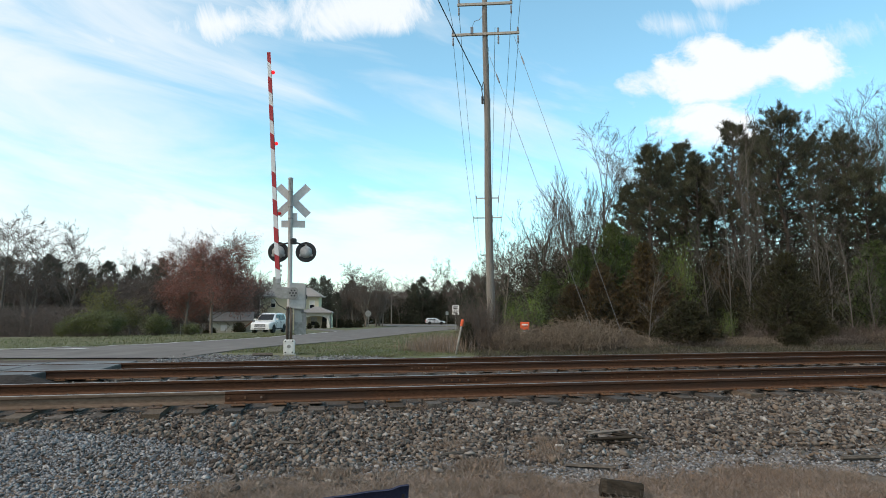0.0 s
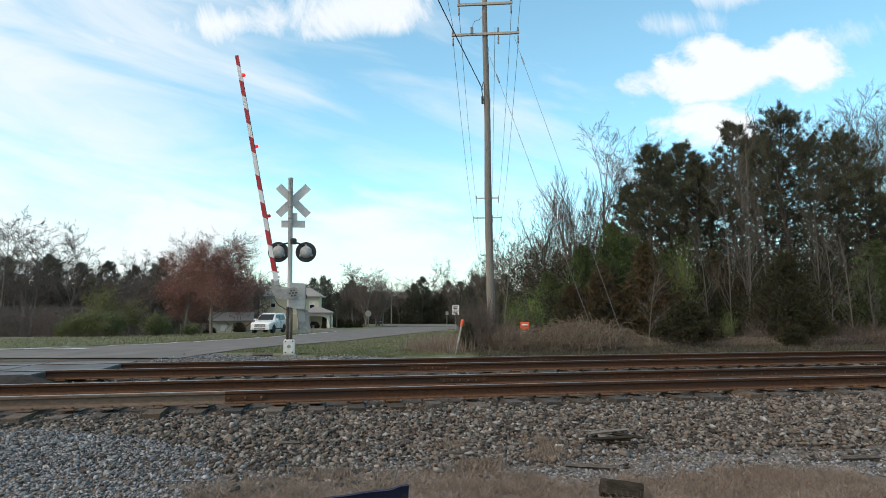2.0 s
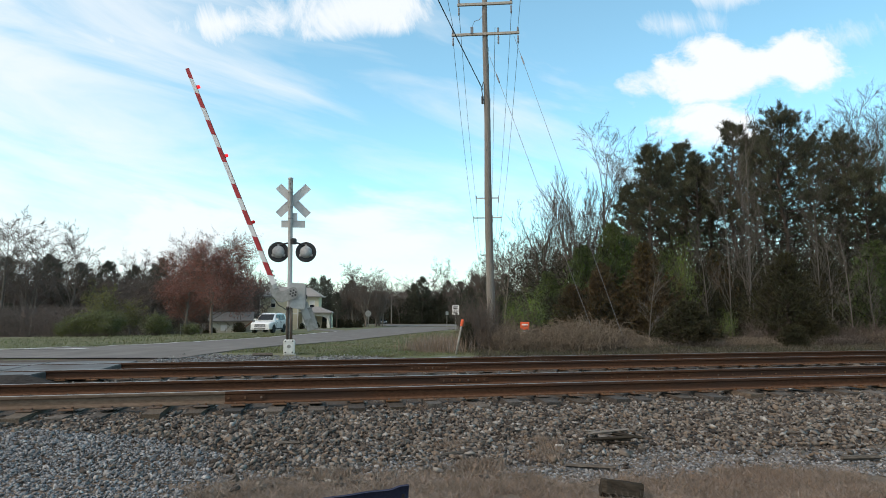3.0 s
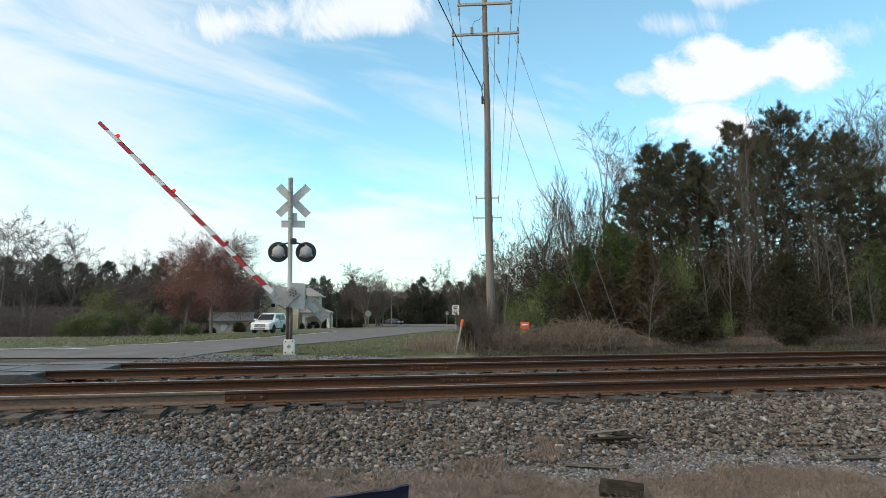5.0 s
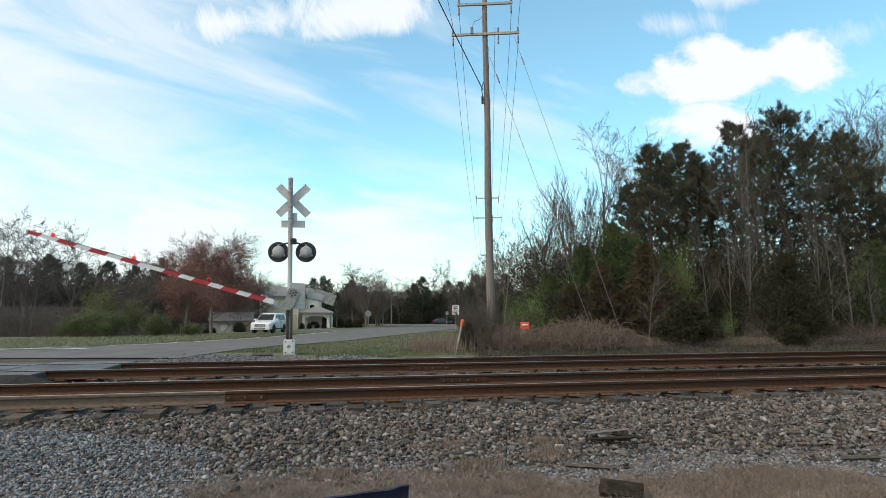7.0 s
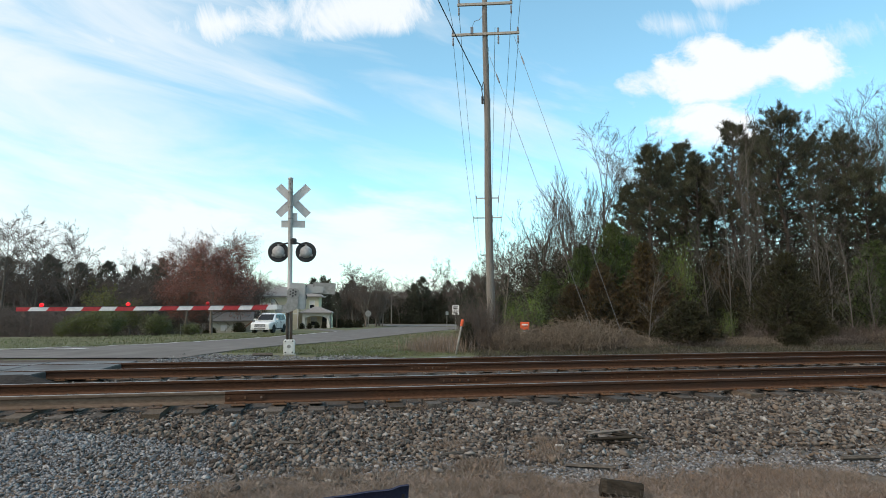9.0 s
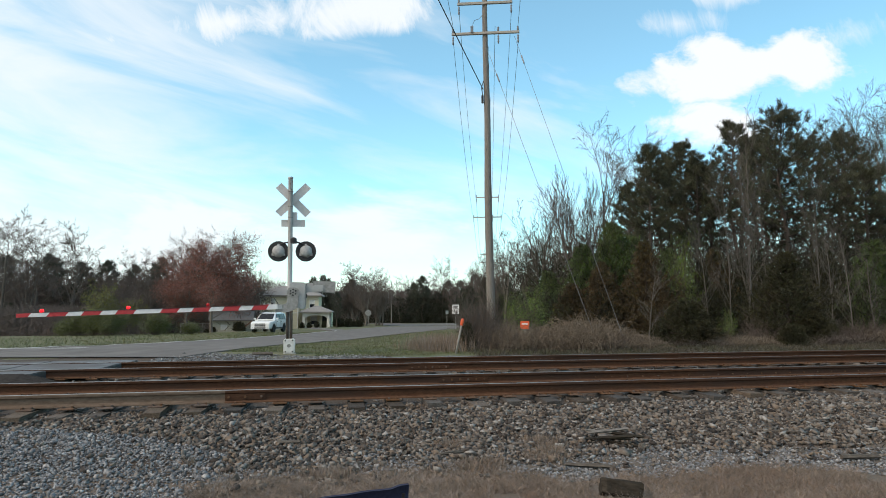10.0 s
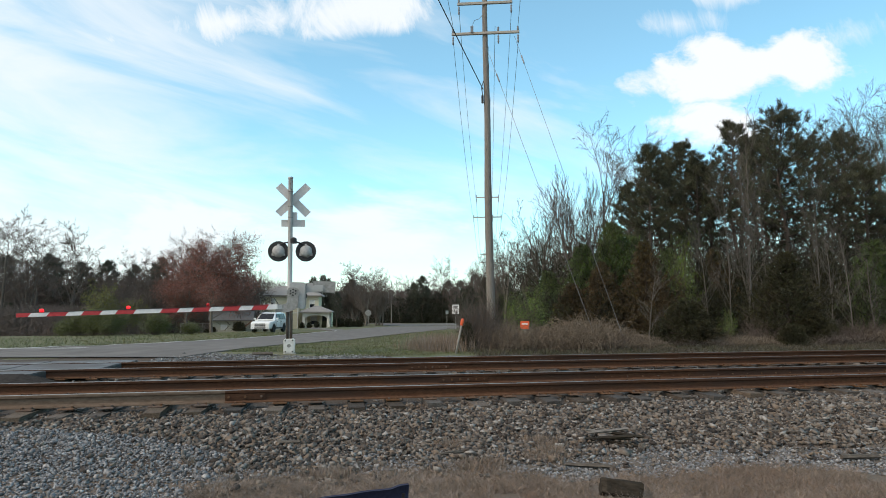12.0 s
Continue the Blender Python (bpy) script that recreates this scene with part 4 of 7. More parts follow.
def signs():
    x, y = 1.30, 64.0
    s = thing("speed_sign", pose(x, y, gh(x, y)), "white speed limit sign on a thin post", "road sign")
    g = Geo()
    post(g, 2.6)
    part("post", g, M["alu_dark"], s)
    g = Geo()
    g.box(-0.36, 0.36, -0.032, -0.022, 1.60, 2.55)
    plate = part("sign_plate", g, M["sign_white"], s, bevel=0.004)
    words("40", 0.54, pose(0, -0.034, 1.66, 90, 0, 0), M["ink"], plate)
    for z, w in ((2.34, 0.24), (2.16, 0.2)):
        g = Geo()
        g.box(-w, w, -0.0345, -0.0325, z, z + 0.10)
        part("text_bar", g, M["ink"], plate)
    x, y = 0.4, 66.0
    s = thing("small_sign", pose(x, y, gh(x, y), 0, 0, 60), "small grey sign on a thin post, edge on", "road sign")
    g = Geo()
    post(g, 2.0, 0.025)
    part("post", g, M["alu_dark"], s)
    g = Geo()
    g.box(-0.3, 0.3, -0.03, -0.02, 1.62, 1.98)
    part("sign_plate", g, M["sign_back"], s)
    x, y = -12.58, 104.0
    s = thing("stop_sign", pose(x, y, gh(x, y), 0, 0, 8), "back of a pale octagonal sign on a dark post", "road sign")
    g = Geo()
    post(g, 2.9, 0.05)
    part("post", g, M["alu_dark"], s)
    g = Geo()
    m = Matrix.Translation((0, 0.04, 2.3)) @ Matrix.Rotation(radians(90), 4, "X") @ Matrix.Rotation(radians(22.5), 4, "Z")
    g.lathe([(0, 0), (0.52, 0), (0.52, 0.01), (0, 0.01)], 8, m)
    part("sign_plate", g, M["alu_dark"], s)
    x, y = -11.69, 140.0
    s = thing("utility_pole", pose(x, y, gh(x, y)), "distant thin timber pole with a short crossarm", "utility pole")
    g = Geo()
    g.tube([(0, 0, 0), (0, 0, 7.6)], [0.15, 0.11], 8, True)
    part("pole_shaft", g, M["pole_wood"], s)
    g = Geo()
    g.box(-1.0, 1.0, -0.06, 0.06, 6.6, 6.75)
    part("crossarm", g, M["crossarm"], s)
    # orange-capped marker post leaning by the thicket
    x, y = 0.36, 18.5
    s = thing("marker_post", pose(x, y, gh(x, y) - 0.05, 0, 12, 0), "leaning weathered grey marker post with an orange cap", "marker post")
    g = Geo()
    g.lathe([(0.0, 0), (0.028, 0), (0.026, 0.90), (0, 0.92)], 10)
    part("post", g, M["marker_grey"], s, soft=True)
    g = Geo()
    g.lathe([(0.04, 0.90), (0.045, 0.91), (0.045, 0.96), (0.042, 0.98), (0.052, 1.0), (0.05, 1.06), (0.036, 1.10), (0, 1.11)], 12)
    part("cap", g, M["orange"], s, "faded orange plastic cap", soft=True)
    x, y = 2.66, 20.2
    s = thing("warning_marker", pose(x, y, gh(x, y), 0, 0, -6), "orange cable warning marker on a grey post", "marker sign")
    g = Geo()
    g.box(-0.05, 0.05, -0.02, 0.02, -0.1, 0.85)
    part("post", g, M["alu_dark"], s)
    g = Geo()
    g.box(-0.145, 0.145, -0.05, -0.022, 0.66, 0.91)
    pl = part("sign_plate", g, M["orange"], s, bevel=0.012)
    g = Geo()
    g.box(-0.10, 0.10, -0.056, -0.051, 0.80, 0.84)
    part("text_bar", g, M["sign_white"], pl)
    # small white sign with a red square at the view's edge
    x, y = -21.75, 30.0
    s = thing("roadside_sign", pose(x, y, gh(x, y), 0, 0, -35), "small white sign with a red square on a dark post", "road sign")
    g = Geo()
    post(g, 1.1, 0.04)
    part("post", g, M["black"], s)
    g = Geo()
    g.box(-0.32, 0.32, -0.035, -0.022, 1.02, 1.32)
    pl = part("sign_plate", g, M["sign_white"], s)
    g = Geo()
    g.box(0.0, 0.24, -0.041, -0.036, 1.08, 1.24)
    part("red_square", g, M["arm_red"], pl)


signs()


# ---- house and shed ----
def hip_roof(w, d, z0, h, over, ridge):
    """Hip roof over a w x d plan centred on the origin: a solid with a thin eaves edge."""
    g = Geo()
    a, b = w / 2 + over, d / 2 + over
    vs = [Vector(q) for q in ((-a, -b, z0), (a, -b, z0), (a, b, z0), (-a, b, z0), (-a, -b, z0 + 0.14), (a, -b, z0 + 0.14), (a, b, z0 + 0.14), (-a, b, z0 + 0.14), (-ridge, 0, z0 + h), (ridge, 0, z0 + h))]
    g.add(vs, [(3, 2, 1, 0), (0, 1, 5, 4), (1, 2, 6, 5), (2, 3, 7, 6), (3, 0, 4, 7), (4, 5, 9, 8), (6, 7, 8, 9), (5, 6, 9), (7, 4, 8)])
    return g


def window(parent, x, y, z, w, h):
    m = pose(x, y, z)
    g = Geo()
    for a, b, c, d in ((-w / 2 - 0.08, w / 2 + 0.08, h / 2, h / 2 + 0.1), (-w / 2 - 0.08, w / 2 + 0.08, -h / 2 - 0.1, -h / 2), (-w / 2 - 0.08, -w / 2, -h / 2, h / 2), (w / 2, w / 2 + 0.08, -h / 2, h / 2), (-w / 2, w / 2, -0.03, 0.03)):
        g.box(a, b, -0.07, -0.005, c, d, m)
    fr = part("window_frame", g, M["trim"], parent)
    for c, d, k in ((-h / 2, -0.03, "glass"), (0.03, h / 2, "curtain")):
        g = Geo()
        g.box(-w / 2, w / 2, -0.03, -0.006, c, d, m)
        part("pane", g, M[k], fr)


def house():
    x, y = -23.85, 95.5
    h = thing("house", pose(x, y, gh(x, y) - 0.2, 0, 0, 6), "two-storey cream house with grey hip roof and porch", "house")
    g = Geo()
    g.box(-4.3, 1.4, 0, 6.6, 0, 5.3)
    part("wall", g, M["siding"], h)
    g = Geo()
    g.box(1.4, 4.4, 1.6, 6.6, 0, 5.3)
    part("wall", g, M["siding"], h)
    for k in range(20):
        for x0, x1, yf in ((-4.3, 1.4, 0.0), (1.4, 4.4, 1.6)):
            g = Geo()
            z = 0.12 + k * 0.26
            g.prism([(0.0, 0.0), (0.03, 0.0), (0.008, 0.245), (0.0, 0.245)], x0, x1, Matrix.Translation((0, yf, z)) @ Matrix.Rotation(radians(-90), 4, "Z"))
            part("clapboard", g, M["siding"], h)
    part("roof", hip_roof(5.7, 6.6, 5.3, 1.65, 0.55, 0.9), M["shingle"], h, "grey shingled hip roof", at=pose(-1.45, 3.3, 0))
    part("roof", hip_roof(4.4, 5.0, 5.3, 1.55, 0.5, 0.6), M["shingle"], h, at=pose(2.2, 4.1, 0))
    part("porch_roof", hip_roof(4.2, 3.4, 2.75, 1.05, 0.4, 0.3), M["shingle"], h, "low grey porch roof", at=pose(4.3, 0.2, 0))
    for z in (2.62, 5.12):
        g = Geo()
        g.box(-4.36, 1.46, -0.06, -0.031, z, z + 0.17)
        part("trim_board", g, M["trim"], h)
    for cx in (-4.3, 1.4):
        g = Geo()
        g.box(cx - 0.09, cx + 0.09, -0.055, -0.031, 0.0, 5.1)
        part("corner_board", g, M["trim"], h)
    g = Geo()
    g.box(2.2, 6.4, -1.5, 1.6, 0, 0.40)
    part("porch_floor", g, M["concrete"], h)
    for px in (2.45, 6.15):
        for py in (-1.25, 1.3):
            g = Geo()
            g.box(px - 0.2, px + 0.2, py - 0.2, py + 0.2, 0.40, 2.74)
            g.box(px - 0.27, px + 0.27, py - 0.27, py + 0.27, 0.40, 1.05)
            part("porch_post", g, M["trim"], h)
    n = 14
    out = [(2.45, 2.74), (2.45, 1.7)] + [(4.3 - 1.7 * math.cos(math.pi * i / n), 1.75 + 0.62 * math.sin(math.pi * i / n)) for i in range(n + 1)] + [(6.15, 1.7), (6.15, 2.74)]
    g = Geo()
    g.prism(out, -1.37, -1.13)
    part("porch_arch", g, M["trim"], h)
    g = Geo()
    g.box(5.0, 5.9, 1.50, 1.56, 0.40, 2.40)
    part("door", g, M["glass"], h, "dark front door in the porch")
    g = Geo()
    g.box(4.4, 6.4, 1.6, 5.0, 0, 2.74)
    part("wall", g, M["siding"], h)
    # white bay below and the low wing
    g = Geo()
    g.box(-3.9, -1.2, -0.10, -0.031, 0.0, 2.2)
    bay = part("garage_bay", g, M["trim"], h)
    g = Geo()
    g.box(-3.7, -1.4, -0.14, -0.10, 0.0, 2.0)
    part("garage_door", g, M["curtain"], bay)
    g = Geo()
    g.box(-6.1, -4.3, 0.6, 4.4, 0, 2.35)
    part("wing_wall", g, M["siding"], h)
    part("wing_roof", hip_roof(1.9, 3.8, 2.35, 1.2, 0.3, 0.2), M["shingle"], h, at=pose(-5.2, 2.5, 0))
    g = Geo()
    g.box(1.0, 1.5, 3.2, 3.7, 6.2, 7.3)
    part("chimney", g, M["brick"], h, "small brown brick chimney")
    window(h, -2.35, -0.03, 4.3, 0.62, 1.15)
    window(h, 0.2, -0.03, 4.2, 0.8, 1.2)
    window(h, 3.4, 1.57, 4.1, 0.7, 1.1)
    window(h, 3.7, 1.57, 1.5, 0.9, 1.2)


house()


def shed():
    x, y = -28.6, 84.0
    s = thing("shed", pose(x, y, gh(x, y) - 0.1, 0, 0, 14), "low tan shed with a dark pitched roof", "shed")
    g = Geo()
    g.prism([(-2.6, 0), (2.6, 0), (2.6, 1.75), (-2.6, 1.75)], -1.6, 1.6)
    part("wall", g, M["shed_wall"], s)
    g = Geo()
    vs = [Vector(q) for q in ((-2.9, -2.0, 1.7), (2.9, -2.0, 1.7), (2.9, 0, 2.85), (-2.9, 0, 2.85), (-2.9, 2.0, 1.7), (2.9, 2.0, 1.7))]
    vs += [q + Vector((0, 0, 0.12)) for q in vs]
    g.add(vs, [(0, 3, 2, 1), (3, 4, 5, 2), (6, 7, 8, 9), (9, 8, 11, 10), (0, 1, 7, 6), (4, 10, 11, 5), (0, 6, 9, 3), (3, 9, 10, 4), (1, 2, 8, 7), (2, 5, 11, 8)])
    part("roof", g, M["shed_roof"], s, "dark sheet roof")
    g = Geo()
    g.prism([(0.9, 0.0), (2.7, 1.6), (2.7, 1.8), (0.7, 0.05)], -2.4, -1.7)
    part("steps", g, M["brick"], s, "brown stair at the shed wall")
    g = Geo()
    g.box(-1.3, -0.5, -1.66, -1.6, 0.5, 1.2)
    part("window", g, M["curtain"], s)
    # chain-link fence panel
    x, y = -32.6, 82.0
    f = thing("fence", pose(x, y, gh(x, y), 0, 0, 8), "grey chain-link fence panel beside the shed", "fence")
    for i in range(4):
        g = Geo()
        g.tube([(-2.0 + i * 1.35, 0, -0.1), (-2.0 + i * 1.35, 0, 1.45)], 0.04, 6, True)
        part("post", g, M["alu_dark"], f)
    for z in (0.1, 1.4):
        g = Geo()
        g.tube([(-2.0, 0, z), (2.05, 0, z)], 0.03, 6, True)
        part("rail", g, M["alu_dark"], f)
    for i in range(26):
        g = Geo()
        g.box(-1.95 + i * 0.155, -1.935 + i * 0.155, -0.005, 0.005, 0.1, 1.4)
        part("wire_strand", g, M["alu_dark"], f)


shed()


# ---- vehicles ----
def loft(sections):
    """Body from cross-sections along x: (x, half width at sill, half width at belt, half width at roof, z sill, z belt, z roof)."""
    g = Geo()
    n = 12
    for x, w0, w1, w2, z0, z1, z2 in sections:
        ring = [(-w0 * 0.92, z0), (-w0, z0 + 0.08), (-w1, z1 - 0.12), (-w1 * 0.985, z1), (-w2, z2 - 0.05), (-w2 * 0.86, z2), (w2 * 0.86, z2), (w2, z2 - 0.05), (w1 * 0.985, z1), (w1, z1 - 0.12), (w0, z0 + 0.08), (w0 * 0.92, z0)]
        g.v.extend(Vector((x, yy, zz)) for yy, zz in ring)
    for j in range(len(sections) - 1):
        for k in range(n):
            g.f.append((j * n + k, (j + 1) * n + k, (j + 1) * n + (k + 1) % n, j * n + (k + 1) % n))
            g.m.append(0)
    L = (len(sections) - 1) * n
    g.f += [tuple(range(n)), tuple(L + k for k in range(n - 1, -1, -1))]
    g.m += [0, 0]
    return g


def wheel(parent, x, y, r, w):
    m = Matrix.Translation((x, y, r)) @ Matrix.Rotation(radians(90), 4, "X")
    g = Geo()
    g.lathe([(r * 0.62, -w / 2), (r * 0.94, -w / 2), (r, -w / 2 + 0.03), (r, w / 2 - 0.03), (r * 0.94, w / 2), (r * 0.62, w / 2)], 24, m)
    wh = part("wheel", Geo(), M["tyre"], parent)
    part("tyre", g, M["tyre"], wh, soft=False)
    g = Geo()
    g.lathe([(0, -w / 2 + 0.02), (r * 0.2, -w / 2 + 0.0), (r * 0.62, -w / 2 + 0.05), (r * 0.62, w / 2 - 0.05), (r * 0.2, w / 2), (0, w / 2 - 0.02)], 20, m)
    part("rim", g, M["rim"], wh)


def vehicle(name, m, label, paint, suv):
    """Front towards +x."""
    c = thing(name, m, label, "car")
    if suv:
        L, r, top, belt = 4.44, 0.36, 1.72, 1.06
        body = [(-2.22, 0.78, 0.84, 0.80, 0.48, 0.98, 1.0), (-2.12, 0.84, 0.88, 0.84, 0.36, 1.04, 1.06), (-1.2, 0.88, 0.90, 0.86, 0.30, 1.06, 1.09), (0.75, 0.88, 0.90, 0.86, 0.30, 1.04, 1.07), (1.55, 0.88, 0.89, 0.84, 0.32, 0.98, 1.01), (2.08, 0.84, 0.84, 0.78, 0.36, 0.90, 0.93), (2.22, 0.74, 0.76, 0.70, 0.44, 0.80, 0.83)]
        cab = [(-2.14, 0.84, 0.82, 0.74, 1.02, 1.10, 1.50), (-1.9, 0.85, 0.83, 0.72, 1.02, 1.12, 1.66), (-1.0, 0.86, 0.84, 0.72, 1.02, 1.12, 1.72), (0.0, 0.86, 0.84, 0.70, 1.02, 1.12, 1.70), (0.35, 0.86, 0.84, 0.68, 1.02, 1.10, 1.62), (1.10, 0.85, 0.82, 0.74, 1.00, 1.06, 1.10)]
        wx = (-1.32, 1.32)
    else:
        L, r, top, belt = 4.7, 0.33, 1.45, 0.92
        body = [(-2.35, 0.74, 0.80, 0.74, 0.46, 0.86, 0.90), (-2.2, 0.82, 0.86, 0.80, 0.34, 0.92, 0.96), (-1.2, 0.86, 0.88, 0.82, 0.26, 0.92, 0.96), (0.8, 0.86, 0.88, 0.82, 0.26, 0.88, 0.91), (1.6, 0.86, 0.87, 0.80, 0.28, 0.80, 0.83), (2.2, 0.80, 0.80, 0.72, 0.32, 0.70, 0.73), (2.35, 0.70, 0.70, 0.64, 0.40, 0.62, 0.64)]
        cab = [(-1.95, 0.80, 0.78, 0.70, 0.90, 0.94, 0.98), (-1.2, 0.82, 0.80, 0.64, 0.90, 0.98, 1.36), (-0.5, 0.82, 0.80, 0.62, 0.90, 0.98, 1.44), (0.15, 0.82, 0.80, 0.62, 0.90, 0.98, 1.42), (1.15, 0.82, 0.78, 0.70, 0.86, 0.92, 0.95)]
        wx = (-1.38, 1.42)
        if name == "estate_car":
            cab = [(-2.25, 0.80, 0.78, 0.72, 0.90, 0.96, 1.15), (-2.0, 0.82, 0.80, 0.66, 0.90, 0.98, 1.48), (-0.5, 0.82, 0.80, 0.66, 0.90, 0.98, 1.56), (0.25, 0.82, 0.80, 0.62, 0.90, 0.98, 1.48), (1.15, 0.82, 0.78, 0.70, 0.86, 0.92, 0.95)]
    b = part("body", loft(body), paint, c, bevel=0.03)
    roof = part("cabin", loft(cab), paint, c, bevel=0.03)
    # glazing: slightly proud panels on the cabin sides, front and back
    zc0, zc1 = belt + 0.08, top - 0.12
    i0, i1 = 1, len(cab) - 2
    for sgn in (-1, 1):
        xs = [cab[i][0] for i in range(i0, i1 + 1)]
        x0, x1 = xs[0] + 0.08, xs[-1] + (0.25 if suv else -0.05)
        cuts = [x0, x0 + (x1 - x0) * 0.30, x0 + (x1 - x0) * 0.64, x1]
        for a, bb in zip(cuts, cuts[1:]):
            g = Geo()
            a, bb = a + 0.035, bb - 0.035
            w0, w1 = 0.862, (0.735 if suv else 0.665)
            drop = 0.0 if bb < x1 - 0.1 else 0.14
            pts = [Vector((a, sgn * w0, zc0)), Vector((bb, sgn * w0, zc0)), Vector((bb - drop * 2.2, sgn * w1, zc1)), Vector((a + (0.12 if a < x0 + 0.05 else 0), sgn * w1, zc1))]
            g.add(pts + [p - Vector((0, sgn * 0.03, 0)) for p in pts], [(0, 1, 2, 3), (4, 7, 6, 5), (0, 4, 5, 1), (1, 5, 6, 2), (2, 6, 7, 3), (3, 7, 4, 0)])
            part("side_window", g, M["glass"], roof)
    f0, f1 = cab[-1], cab[-2]
    xa, xb, za, zb = f0[0] - 0.06, f1[0] + 0.03, f0[6] + 0.03, f1[6] - 0.03
    off = 0.035
    g = Geo()
    pts = [Vector((xa, -0.66, za + off)), Vector((xa, 0.66, za + off)), Vector((xb, 0.58, zb + off)), Vector((xb, -0.58, zb + off))]
    g.add(pts + [p + Vector((-0.03, 0, -0.03)) for p in pts], [(0, 1, 2, 3), (4, 7, 6, 5), (0, 4, 5, 1), (1, 5, 6, 2), (2, 6, 7, 3), (3, 7, 4, 0)])
    part("windscreen", g, M["glass"], roof)
    fx = body[-1][0]
    zf = body[-1][4]
    g = Geo()
    g.box(fx - 0.06, fx + 0.015, -0.46, 0.46, zf + 0.12, zf + (0.36 if suv else 0.24))
    gr = part("grille", g, M["black"], b, bevel=0.01)
    for k in range(2):
        g = Geo()
        g.box(fx + 0.014, fx + 0.026, -0.45, 0.45, zf + 0.155 + k * (0.10 if suv else 0.05), zf + 0.195 + k * (0.10 if suv else 0.05))
        part("grille_bar", g, M["rim"], gr)
    g = Geo()
    g.box(fx - 0.30, fx + 0.03, -0.80, 0.80, zf - 0.10, zf + 0.09)
    bumper = part("bumper", g, paint, b, bevel=0.03)
    g = Geo()
    g.box(fx - 0.06, fx + 0.036, -0.50, 0.50, zf - 0.06, zf + 0.05)
    part("bumper_vent", g, M["black"], bumper, bevel=0.01)
    g = Geo()
    g.box(fx + 0.036, fx + 0.044, -0.24, 0.24, zf - 0.02, zf + 0.08)
    part("blank_plate", g, M["alu_dark"], bumper)
    for sgn in (-1, 1):
        g = Geo()
        g.lathe([(0, 0), (0.055, 0), (0.055, 0.02), (0, 0.02)], 12, Matrix.Translation((fx + 0.02, sgn * 0.63, zf)) @ Matrix.Rotation(radians(90), 4, "Y"))
        part("fog_lamp", g, M["headlight"], bumper)
        for k in range(2):
            g = Geo()
            xd = -0.28 + k * 0.98
            g.box(xd - 0.006, xd + 0.006, min(sgn * 0.894, sgn * 0.904), max(sgn * 0.894, sgn * 0.904), 0.42, belt - 0.03)
            part("door_seam", g, M["black"], b)
            g = Geo()
            g.box(xd - 0.28, xd - 0.10, min(sgn * 0.90, sgn * 0.925), max(sgn * 0.90, sgn * 0.925), belt - 0.16, belt - 0.12)
            part("door_handle", g, M["black"], b)
        g = Geo()
        g.box(-0.94, 0.94, min(sgn * 0.89, sgn * 0.915), max(sgn * 0.89, sgn * 0.915), 0.34, 0.44)
        part("sill_trim", g, M["black"], b)
    for sgn in (-1, 1):
        g = Geo()
        yy = sgn * 0.60
        g.box(fx - 0.22, fx - 0.02, yy - 0.12, yy + 0.12, zf + 0.18, zf + 0.36)
        part("headlight", g, M["headlight"], b, bevel=0.02)
        g = Geo()
        g.box(-L / 2 - 0.01, -L / 2 + 0.12, sgn * 0.70 - 0.10, sgn * 0.70 + 0.10, belt - 0.22, belt + 0.02)
        part("tail_lamp", g, M["lens_red"], b, bevel=0.01)
        g = Geo()
        xm = cab[-1][0] - 0.3
        g.box(xm - 0.06, xm + 0.06, sgn * 0.98 - 0.09, sgn * 0.98 + 0.09, belt + 0.06, belt + 0.20)
        g.box(xm - 0.03, xm + 0.03, min(sgn * 0.85, sgn * 0.92), max(sgn * 0.85, sgn * 0.92), belt + 0.08, belt + 0.12)
        part("wing_mirror", g, paint, c)
        for x in wx:
            g = Geo()
            out = [(x + (r + 0.07) * math.cos(math.pi * i / 10), r + (r + 0.07) * math.sin(math.pi * i / 10)) for i in range(11)]
            y0, y1 = sgn * 0.895, sgn * 0.905
            g.prism(out, min(y0, y1), max(y0, y1))
            part("wheel_arch", g, M["black"], b)
            wheel(c, x, sgn * 0.80, r, 0.24)
    if suv:
        for sgn in (-1, 1):
            g = Geo()
            g.tube([(-1.7, sgn * 0.55, 1.70), (-1.5, sgn * 0.55, 1.76), (-0.2, sgn * 0.55, 1.77), (0.05, sgn * 0.55, 1.71)], 0.018, 6)
            part("roof_rail", g, M["black"], roof)
    return c


vehicle("parked_suv", pose(-15.15, 54.0, gh(-15.15, 54.0) + 0.0, 0, 0, -94), "white sport utility car parked on the grass verge", M["car_white"], True)
silver = vehicle("estate_car", pose(-1.94, 146, gh(-1.94, 146) + 0.05), "silver estate car driving along the crossroad", M["car_silver"], False)
dark = vehicle("saloon_car", pose(-17, 150, gh(-17, 150) + 0.05), "dark blue-grey saloon turning onto the crossroad", M["car_dark"], False)


